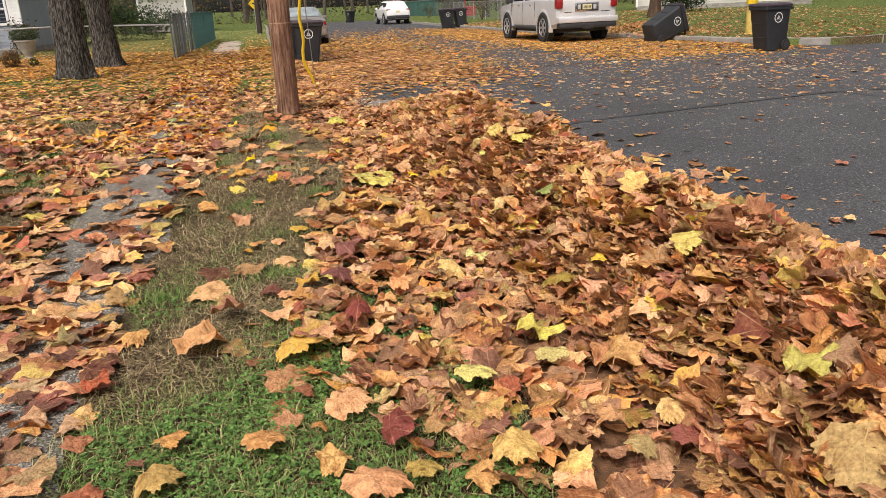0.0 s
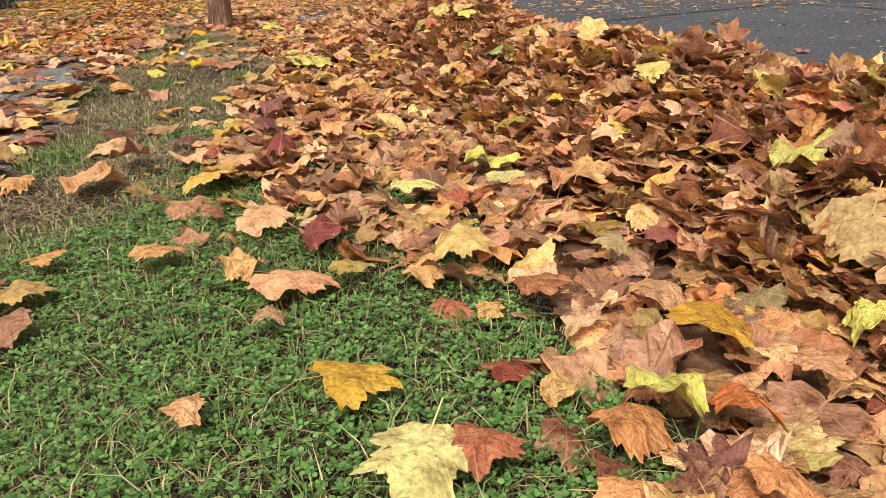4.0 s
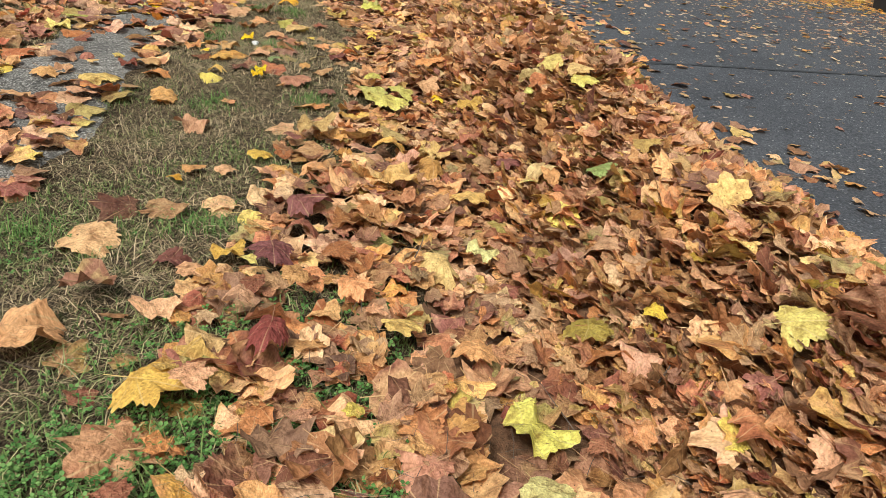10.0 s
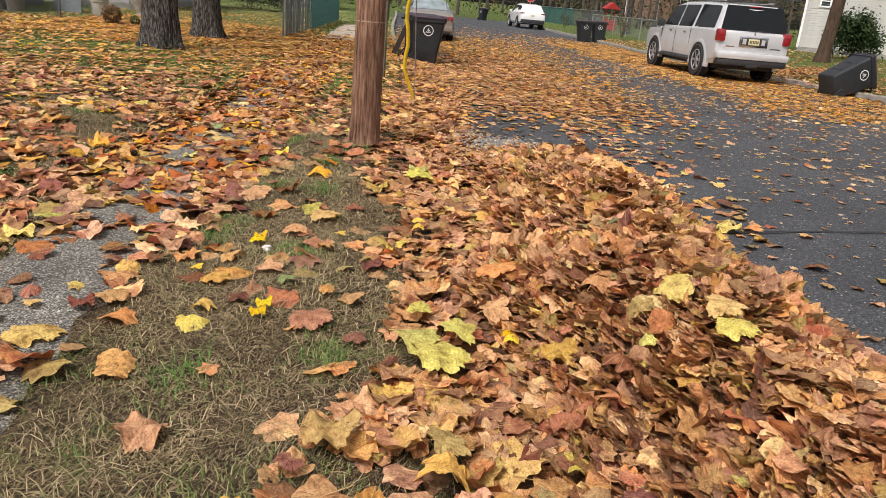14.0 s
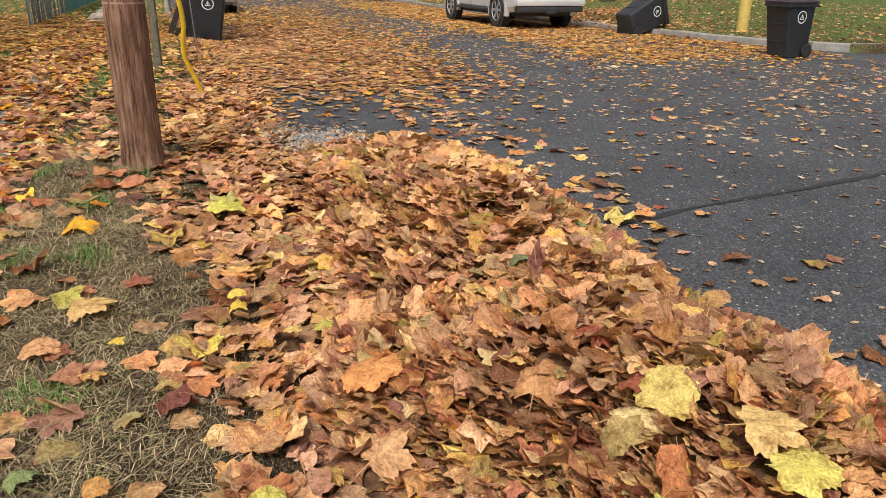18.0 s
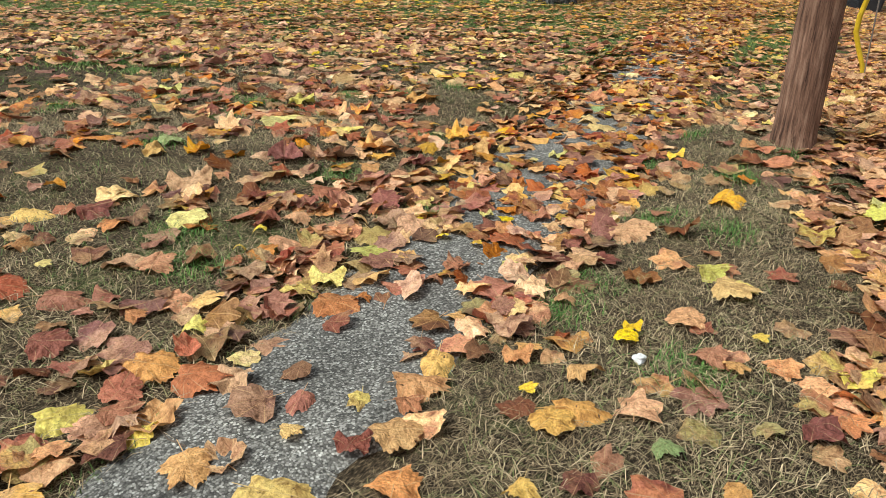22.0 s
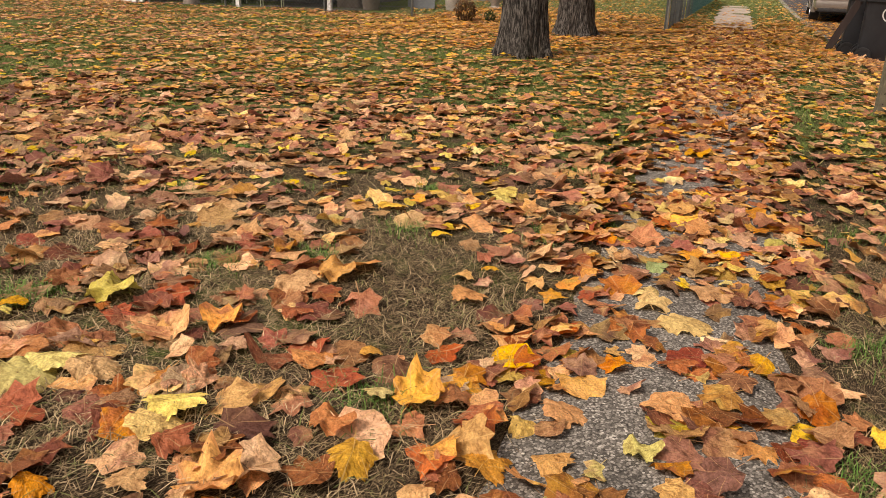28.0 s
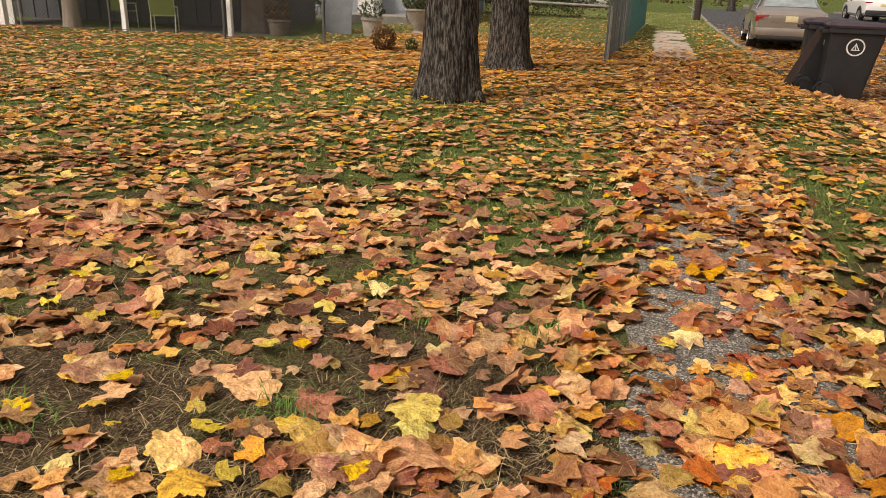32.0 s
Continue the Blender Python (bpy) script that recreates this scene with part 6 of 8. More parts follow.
# ---- big trees on the lawn ----
def tree(name, m, height, r, label, seed, crown_r=4.0, lean=(0.02, 0.0), leaves=1800, flare=0.16, bark=None):
    rnd = random.Random(seed)
    t = thing(name, m, label, "tree")
    bm = wavy_trunk(bmesh.new(), height * 0.5, r, r * 0.72, flare, 0.28, 4.2 + seed % 3, 0.03 * r / 0.3, rows=44, n=84, lean=lean, seed=seed)
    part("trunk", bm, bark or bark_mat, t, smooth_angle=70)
    top = Vector((lean[0] * height * 0.5, lean[1] * height * 0.5, height * 0.5))
    tips = []
    for i in range(7):
        a = i * 0.9 + rnd.uniform(0, 0.5)
        start = top * rnd.uniform(0.75, 1.0)
        mid = start + Vector((math.cos(a) * crown_r * 0.35, math.sin(a) * crown_r * 0.35, height * 0.14))
        end = mid + Vector((math.cos(a + 0.3) * crown_r * 0.5, math.sin(a + 0.3) * crown_r * 0.5, height * rnd.uniform(0.08, 0.25)))
        bm = bmesh.new()
        rod(bm, start, mid, r * 0.42, r * 0.25, 10)
        rod(bm, mid, end, r * 0.25, r * 0.06, 8)
        for j in range(5):
            p = mid.lerp(end, j / 5)
            q = p + Vector((rnd.uniform(-1, 1), rnd.uniform(-1, 1), rnd.uniform(0.1, 1))) * crown_r * 0.32
            rod(bm, p, q, r * 0.10, r * 0.02, 5)
            tips.append(q)
        tips.append(end)
        part("limb", bm, bark or bark_mat, t, smooth_angle=60)
    pts = np.array([tips[rnd.randrange(len(tips))] for _ in range(leaves)])
    gen = np.random.default_rng(seed)
    pts = pts + gen.normal(0, crown_r * 0.16, pts.shape)
    part_leaves("crown", pts, 0.16, woods_leaf_mat, t, gen)
    return t


def part_leaves(name, pts, size, material, parent, gen):
    """Many small bent leaves round given places, as one mesh."""
    n = len(pts)
    yaw, tilt, td = gen.uniform(0, 6.283, n), gen.uniform(0, 1.5, n), gen.uniform(0, 6.283, n)
    R = rot_batch(yaw, tilt, td) * (size * gen.uniform(0.6, 1.3, n) / 2)[:, None, None]
    tpl = np.array([(0, -1, 0), (0.55, 0, 0.15), (0, 1, 0), (-0.55, 0, 0.15)], float)
    V = (np.einsum("nij,vj->nvi", R, tpl) + pts[:, None, :]).reshape(-1, 3)
    T = (np.array([(0, 1, 2), (0, 2, 3)])[None] + (np.arange(n) * 4)[:, None, None]).reshape(-1, 3)
    ob = new(name, fast_mesh(name, V, T, None, material))
    ob.parent = parent
    return ob


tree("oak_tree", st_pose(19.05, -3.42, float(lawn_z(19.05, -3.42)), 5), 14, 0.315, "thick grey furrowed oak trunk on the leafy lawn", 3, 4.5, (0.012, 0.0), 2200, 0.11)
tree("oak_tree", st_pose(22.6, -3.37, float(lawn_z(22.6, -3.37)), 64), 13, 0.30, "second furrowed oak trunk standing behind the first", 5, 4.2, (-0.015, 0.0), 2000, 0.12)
tree("street_tree", pose(8.55, 38.1, 0.25, 0, 0, 0), 9, 0.26, "small crooked brown trunk by the kerb with leaves at its foot", 8, 3.0, (0.07, 0.03), 900, 0.06, simple("brown_bark", (0.085, 0.055, 0.038), 0.9, 0, 0.4, 14.0, 0.2, 0.02, stretch=(1, 1, 0.2)))


# ---- wheeled bins ----
def emblem(parent, z, y, r, side=-1):
    """A white ring with a triangle printed on the front."""
    bm = bmesh.new()
    ring = []
    for rr in (r, r * 0.84):
        ring.append([bm.verts.new((rr * math.cos(a), 0, z + rr * math.sin(a))) for a in [2 * math.pi * i / 36 for i in range(36)]])
    for i in range(36):
        bm.faces.new((ring[0][i], ring[0][(i + 1) % 36], ring[1][(i + 1) % 36], ring[1][i]))
    ri = r * 0.56
    tri_o = [bm.verts.new((ri * math.cos(radians(a)), 0, z - r * 0.08 + ri * math.sin(radians(a)))) for a in (90, 210, 330)]
    tri_i = [bm.verts.new((ri * 0.62 * math.cos(radians(a)), 0, z - r * 0.08 + ri * 0.62 * math.sin(radians(a)))) for a in (90, 210, 330)]
    for i in range(3):
        bm.faces.new((tri_o[i], tri_o[(i + 1) % 3], tri_i[(i + 1) % 3], tri_i[i]))
    box(bm, 0, 0, z - r * 0.08, r * 0.10, 0.0005, r * 0.5)
    bmesh.ops.translate(bm, vec=(0, y, 0), verts=bm.verts)
    return part("emblem", bm, white_mark, parent, "white ring and triangle print")


def wheeled_bin(m, label, lid_open=False, group="wheeled bins"):
    """A two-wheeled refuse bin 1.06 m tall; its front looks to -y, wheels at +y."""
    t = thing("wheeled_bin", m, label, "bin", group)
    bm = bmesh.new()
    outer = [(0.235, 0.25, 0.03, 0.0), (0.252, 0.265, 0.045, 0.02), (0.262, 0.290, 0.05, 0.30), (0.275, 0.318, 0.05, 0.62), (0.285, 0.345, 0.05, 0.90), (0.287, 0.348, 0.05, 0.915), (0.315, 0.375, 0.05, 0.925), (0.315, 0.375, 0.05, 0.985)]
    loft(bm, [[(x, y + 0.345 - min(hy, 0.348), z_) for x, y, z_ in rrect(hx, hy, r, z)] for hx, hy, r, z in outer])
    part("body", bm, bin_mat, t, smooth_angle=35)
    bm = bmesh.new()
    if lid_open:
        M = Matrix.Translation((0, 0.40, 0.97)) @ Matrix.Rotation(radians(-205), 4, "X") @ Matrix.Translation((0, -0.36, 0))
    else:
        M = Matrix.Translation((0, 0, 0.99))
    loft(bm, [rrect(hx, hy, 0.06, z) for hx, hy, z in ((0.325, 0.385, 0.0), (0.33, 0.39, 0.03), (0.30, 0.35, 0.065), (0.2, 0.26, 0.08))])
    bmesh.ops.transform(bm, matrix=M, verts=bm.verts)
    part("lid", bm, lid_mat, t, smooth_angle=35)
    bm = bmesh.new()
    rod(bm, (-0.24, 0.44, 0.95), (0.24, 0.44, 0.95), 0.016)
    for x in (-0.24, 0.24):
        box(bm, x, 0.405, 0.94, 0.035, 0.09, 0.05, 0.008)
    part("handle", bm, bin_mat, t)
    bm = bmesh.new()
    rod(bm, (-0.30, 0.27, 0.12), (0.30, 0.27, 0.12), 0.013)
    part("axle", bm, steel_mat, t)
    for x in (-0.285, 0.285):
        bm = bmesh.new()
        prof = [(0.118, -0.022), (0.124, -0.012), (0.124, 0.012), (0.118, 0.022), (0.07, 0.024), (0.07, -0.024)]
        loft(bm, [[(x + px, 0.27 + pr * math.cos(a), 0.124 + pr * math.sin(a)) for pr, px in prof] for a in [2 * math.pi * i / 24 for i in range(25)]], cap=False)
        w_ = part("wheel", bm, rubber_mat, t, smooth_angle=40)
        bm = bmesh.new()
        rod(bm, (x - 0.018, 0.27, 0.124), (x + 0.018, 0.27, 0.124), 0.072, n=18)
        part("hub", bm, bin_mat, w_)
        bm = bmesh.new()
        arch = [[(x * 0.80 + dx, 0.27 + rr * math.cos(a), 0.124 + rr * math.sin(a)) for dx, rr in ((-0.02, 0.14), (0.02, 0.14), (0.02, 0.165), (-0.02, 0.165))] for a in [math.pi * (0.05 + 0.95 * i / 12) for i in range(13)]]
        loft(bm, arch)
        part("wheel_arch", bm, bin_mat, t)
    bm = bmesh.new()
    box(bm, 0, -0.290, 0.62, 0.30, 0.02, 0.02, 0.006)
    part("front_rib", bm, bin_mat, t)
    bm = bmesh.new()
    box(bm, 0, -0.234, 0.30, 0.34, 0.02, 0.02, 0.006)
    part("front_rib", bm, bin_mat, t)
    for turn_ in (90, -90):
        em = emblem(t, 0.745, -0.2895, 0.115)
        em.matrix_local = pose(0, 0, 0, 0, 0, turn_)
    return t


wheeled_bin(st_pose(23.6, 1.90, -0.25, 84) @ Matrix.Scale(1.13, 4), "charcoal plastic wheeled bin with a plum-black lid at the leafy kerb")
wheeled_bin(st_pose(24.42, 1.72, -0.24, 86) @ Matrix.Scale(1.13, 4), "charcoal wheeled bin with a plum lid behind its twin")
wheeled_bin(st_pose(17.1, 12.1, ROAD_Z, -84), "charcoal wheeled bin upright in the gutter")
fallen = wheeled_bin(st_pose(22.5, 11.95, 0.16, -80) @ pose(0, 0, 0, -71, 0, 0) @ Matrix.Scale(1.13, 4), "charcoal wheeled bin tipped over onto the kerb leaves")
wheeled_bin(st_pose(43.6, 10.9, ROAD_Z, -80), "charcoal wheeled bin beside the driveway apron")
wheeled_bin(st_pose(43.9, 11.75, ROAD_Z + 0.02, -86), "second charcoal wheeled bin next to its twin")
wheeled_bin(st_pose(72.0, 9.0, ROAD_Z, 30), "distant dark wheeled bin at the street's end")

board = thing("leaning_board", st_pose(23.6, 1.02, -0.06, 0), "dark brown wooden board leaning on the bin", "board")
bm = bmesh.new()
box(bm, 0.19, 0, 0.42, 0.12, 0.03, 1.0, 0.004, Matrix.Rotation(radians(23), 4, "Y"))
part("plank", bm, board_mat, board)

# ---- yellow bollard ----
bol = thing("bollard", st_pose(20.9, 14.3, 0.05), "yellow steel bollard on the verge", "bollard")
bm = bmesh.new()
loft(bm, [[(r * math.cos(a), r * math.sin(a), z) for a in [2 * math.pi * i / 20 for i in range(20)]] for r, z in ((0.14, -0.1), (0.14, 0.72), (0.13, 0.76), (0.09, 0.79), (0.02, 0.8))])
part("pipe", bm, simple("faded_yellow_pipe", (0.50, 0.36, 0.09), 0.6, 0, 0.2, 8.0), bol, smooth_angle=40)
bm = bmesh.new()
loft(bm, [[(r * math.cos(a), r * math.sin(a), z) for a in [2 * math.pi * i / 20 for i in range(20)]] for r, z in ((0.150, 0.80), (0.152, 0.82), (0.150, 1.0), (0.1, 1.05))])
part("cap", bm, yellow_mat, bol, smooth_angle=40)


# ---- vehicles: x right, y forward, rear at -y ----
def wheel(parent, x, y, r, width, spokes=6):
    side = 1 if x > 0 else -1
    bm = bmesh.new()
    hw = width / 2
    prof = [(r * 0.66, -hw * 0.8), (r * 0.93, -hw), (r, -hw * 0.75), (r, hw * 0.75), (r * 0.93, hw), (r * 0.66, hw * 0.8)]
    loft(bm, [[(x + px, y + pr * math.cos(a), r + pr * math.sin(a)) for pr, px in prof] for a in [2 * math.pi * i / 32 for i in range(33)]], cap=False)
    tyre = part("wheel", bm, rubber_mat, parent, smooth_angle=40)
    bm = bmesh.new()
    f = x + side * hw * 0.72
    prof = [(r * 0.67, side * 0.02), (r * 0.62, side * 0.03), (r * 0.58, -side * 0.05), (r * 0.12, -side * 0.06)]
    loft(bm, [[(f + px, y + pr * math.cos(a), r + pr * math.sin(a)) for pr, px in prof] for a in [2 * math.pi * i / 32 for i in range(33)]], closed=False)
    for k in range(spokes):
        a = 2 * math.pi * k / spokes
        box(bm, f - side * 0.005, y + r * 0.36 * math.cos(a), r + r * 0.36 * math.sin(a), 0.03, r * 0.54, r * 0.16, 0.008, Matrix.Rotation(a, 4, "X"))
    rod(bm, (f - 0.02, y, r), (f + side * 0.012, y, r), r * 0.16, n=16)
    part("rim", bm, alloy_mat, tyre, "silver alloy rim", smooth_angle=35)


def car(m, label, paint, spec):
    """A parked car lofted from stations along its length. spec holds its sizes and stations."""
    t = thing(spec["name"], m, label, "car")
    hw = spec["width"] / 2

    def ring(y, zb, zbelt, zroof, hb, hr, hs=1.0):
        s_ = hw * hs
        half = [(0, zb), (hb * hs, zb), (s_ * 0.985, zb + 0.12), (s_, zb + 0.28), (s_ * 1.0, (zb + zbelt) / 2 + 0.1), (s_ * 0.975, zbelt), (s_ * 0.95, zbelt + 0.02)]
        half += [(hr + (s_ * 0.95 - hr) * 0.12, zroof - 0.09), (hr, zroof - 0.045), (hr * 0.86, zroof - 0.008), (0, zroof)]
        return [(x, y, z) for x, z in half] + [(-x, y, z) for x, z in half[-2:0:-1]]

    bm = bmesh.new()
    loft(bm, [ring(*s_) for s_ in spec["stations"]])
    part("body", bm, paint, t, smooth_angle=28)
    # windows: panels proud of the shell
    for nm, quads in spec["glass"]:
        for q in quads:
            bm = bmesh.new()
            n = len(q)
            c = sum((Vector(p) for p in q), Vector()) / n
            nrm = (Vector(q[1]) - Vector(q[0])).cross(Vector(q[2]) - Vector(q[1])).normalized()
            if nrm.dot(c - Vector((0, c.y * 0.8, 0.9))) < 0:
                nrm = -nrm
            a = [bm.verts.new(Vector(p) + nrm * 0.006) for p in q]
            b = [bm.verts.new(Vector(p) - nrm * 0.02) for p in q]
            bm.faces.new(a), bm.faces.new(b[::-1])
            for i in range(n):
                bm.faces.new((a[i], a[(i + 1) % n], b[(i + 1) % n], b[i]))
            bmesh.ops.bevel(bm, geom=[v for v in a], offset=0.02, segments=2, affect="VERTICES")
            part(nm, bm, spec.get("glass_mat", car_glass), t, spec.get("glass_label", "dark tinted glass"))
    for nm, mtl, boxes in spec["boxes"]:
        for (cx, cy, cz, sx, sy, sz, bev) in boxes:
            bm = bmesh.new()
            box(bm, cx, cy, cz, sx, sy, sz, bev)
            part(nm, bm, mtl, t, smooth_angle=35)
    for y in spec["axles"]:
        for sd in (-1, 1):
            x = sd * (hw - 0.115)
            bm = bmesh.new()
            R = spec["wheel_r"]
            arch = [[(sd * (hw + dx), y + rr * math.cos(a), R + rr * math.sin(a)) for dx, rr in ((-0.10, R * 1.12), (0.012, R * 1.12), (0.018, R * 1.22), (0.0, R * 1.34), (-0.10, R * 1.34))] for a in [math.pi * (-0.08 + 1.16 * i / 20) for i in range(21)]]
            loft(bm, arch)
            part("wheel_arch", bm, spec["arch_mat"], t, smooth_angle=40)
            # black disc stands in for the shade inside the wheel well
            bm = bmesh.new()
            rod(bm, (sd * (hw - 0.20), y, R), (sd * (hw + 0.004), y, R), R * 1.15, n=32)
            part("well_shade_disc", bm, rubber_mat, t)
            wheel(t, sd * (hw - 0.09), y, R, 0.25, spec["spokes"])
    return t


def side_quads(pts, hw_b, hw_t, zb, zt):
    """The same window on both sides, from (y, z) points; the glass leans in towards the roof."""
    out = []
    for sd in (-1, 1):
        out.append([(sd * (hw_b + (hw_t - hw_b) * (z - zb) / (zt - zb)), y, z) for y, z in pts])
    return out


suv_spec = dict(
    name="suv", width=2.02, wheel_r=0.415, axles=(-1.62, 1.58), spokes=6, arch_mat=silver_paint,
    stations=[(-2.595, 0.50, 1.00, 1.12, 0.80, 0.88, 0.93), (-2.575, 0.44, 1.12, 1.22, 0.86, 0.88, 0.975), (-2.52, 0.42, 1.16, 1.28, 0.88, 0.86, 0.985), (-2.40, 0.40, 1.20, 1.80, 0.90, 0.76, 0.99), (-2.26, 0.38, 1.22, 1.90, 0.90, 0.74, 1.0), (-1.2, 0.36, 1.22, 1.95, 0.90, 0.745, 1.0), (0.2, 0.36, 1.20, 1.94, 0.90, 0.745, 1.0),
              (0.75, 0.36, 1.18, 1.86, 0.90, 0.73, 1.0), (1.25, 0.36, 1.16, 1.36, 0.90, 0.80, 1.0), (1.45, 0.38, 1.13, 1.20, 0.90, 0.84, 1.0), (2.3, 0.40, 1.08, 1.13, 0.88, 0.80, 0.97), (2.62, 0.44, 0.98, 1.02, 0.80, 0.7, 0.90)],
    glass=[("side_window", side_quads([(0.15, 1.24), (1.12, 1.24), (0.78, 1.78), (0.15, 1.83)], 0.958, 0.775, 1.22, 1.86) + side_quads([(-0.86, 1.25), (0.06, 1.24), (0.06, 1.83), (-0.86, 1.84)], 0.958, 0.775, 1.22, 1.86) + side_quads([(-2.24, 1.27), (-1.0, 1.25), (-1.0, 1.86), (-2.10, 1.84)], 0.958, 0.775, 1.22, 1.86)),
           ("rear_window", [[(-0.90, -2.535, 1.25), (0.90, -2.535, 1.25), (0.76, -2.375, 1.87), (-0.76, -2.375, 1.87)]]),
           ("windscreen", [[(-0.80, 1.33, 1.26), (0.80, 1.33, 1.26), (0.68, 0.80, 1.80), (-0.68, 0.80, 1.80)]])],
    boxes=[("tailgate", silver_paint, [(0, -2.585, 0.98, 1.62, 0.04, 0.42, 0.02)]),
           ("bumper", trim_dark, [(0, -2.62, 0.47, 1.90, 0.24, 0.16, 0.05)]), ("bumper_top", silver_paint, [(0, -2.62, 0.64, 1.98, 0.28, 0.19, 0.06)]),
           ("tail_lamp", tail_red, [(-0.90, -2.555, 1.12, 0.22, 0.20, 0.32, 0.06), (0.90, -2.555, 1.12, 0.22, 0.20, 0.32, 0.06)]),
           ("plate_surround", chrome_mat, [(0, -2.61, 1.0, 0.78, 0.03, 0.26, 0.012)]), ("plate_recess", trim_dark, [(0, -2.622, 1.0, 0.66, 0.02, 0.19, 0.008)]), ("licence_plate", plate_mat, [(0, -2.635, 1.0, 0.30, 0.008, 0.155, 0.004)]),
           ("reverse_lamp", lamp_clear, [(-0.26, -2.632, 1.0, 0.10, 0.012, 0.14, 0.006), (0.26, -2.632, 1.0, 0.10, 0.012, 0.14, 0.006)]),
           ("roof_rail", chrome_mat, [(-0.66, -0.7, 1.985, 0.05, 2.6, 0.04, 0.015), (0.66, -0.7, 1.985, 0.05, 2.6, 0.04, 0.015)]), ("crossbar", trim_dark, [(0, -1.7, 1.99, 1.3, 0.06, 0.03, 0.01), (0, 0.2, 1.99, 1.3, 0.06, 0.03, 0.01)]),
           ("running_board", trim_dark, [(-1.0, 0.0, 0.40, 0.12, 2.1, 0.07, 0.02), (1.0, 0.0, 0.40, 0.12, 2.1, 0.07, 0.02)]),
           ("mirror", trim_dark, [(-1.12, 1.02, 1.28, 0.22, 0.12, 0.20, 0.04), (1.12, 1.02, 1.28, 0.22, 0.12, 0.20, 0.04)]),
           ("door_handle", chrome_mat, [(-1.01, -0.55, 1.10, 0.03, 0.16, 0.035, 0.01), (-1.01, 0.45, 1.10, 0.03, 0.16, 0.035, 0.01), (1.01, -0.55, 1.10, 0.03, 0.16, 0.035, 0.01), (1.01, 0.45, 1.10, 0.03, 0.16, 0.035, 0.01)]),
           ("door_seam", trim_dark, [(-1.008, 0.1, 0.82, 0.008, 0.012, 0.75, 0.0), (-1.008, -0.93, 0.95, 0.008, 0.012, 0.5, 0.0), (-1.008, 1.12, 0.82, 0.008, 0.012, 0.72, 0.0)]),
           ("tow_hitch", trim_dark, [(0, -2.72, 0.40, 0.30, 0.12, 0.08, 0.01)]), ("wiper", trim_dark, [(0.1, -2.565, 1.27, 0.62, 0.02, 0.025, 0.004)]), ("brake_light", tail_red, [(0, -2.40, 1.86, 0.36, 0.04, 0.03, 0.006)]),
           ("badge", chrome_mat, [(0, -2.607, 1.21, 0.035, 0.012, 0.09, 0.004)]), ("lettering_bar", chrome_mat, [(-0.62, -2.607, 0.86, 0.24, 0.006, 0.03, 0.002), (0.62, -2.607, 0.86, 0.30, 0.006, 0.03, 0.002)]),
           ("underbody", trim_dark, [(0, 0.0, 0.34, 1.6, 4.6, 0.14, 0.03)])])
suv = car(st_pose(27.1, 10.66, ROAD_Z + 0.03, 2.0) @ Matrix.Scale(1.05, 4), "silver full-size suv with dark tinted windows parked at the kerb", silver_paint, suv_spec)
bm = bmesh.new()
for i in range(6):
    box(bm, -0.105 + i * 0.042, -2.641, 1.0, 0.026, 0.004, 0.07)
part("plate_writing", bm, plate_text, suv)

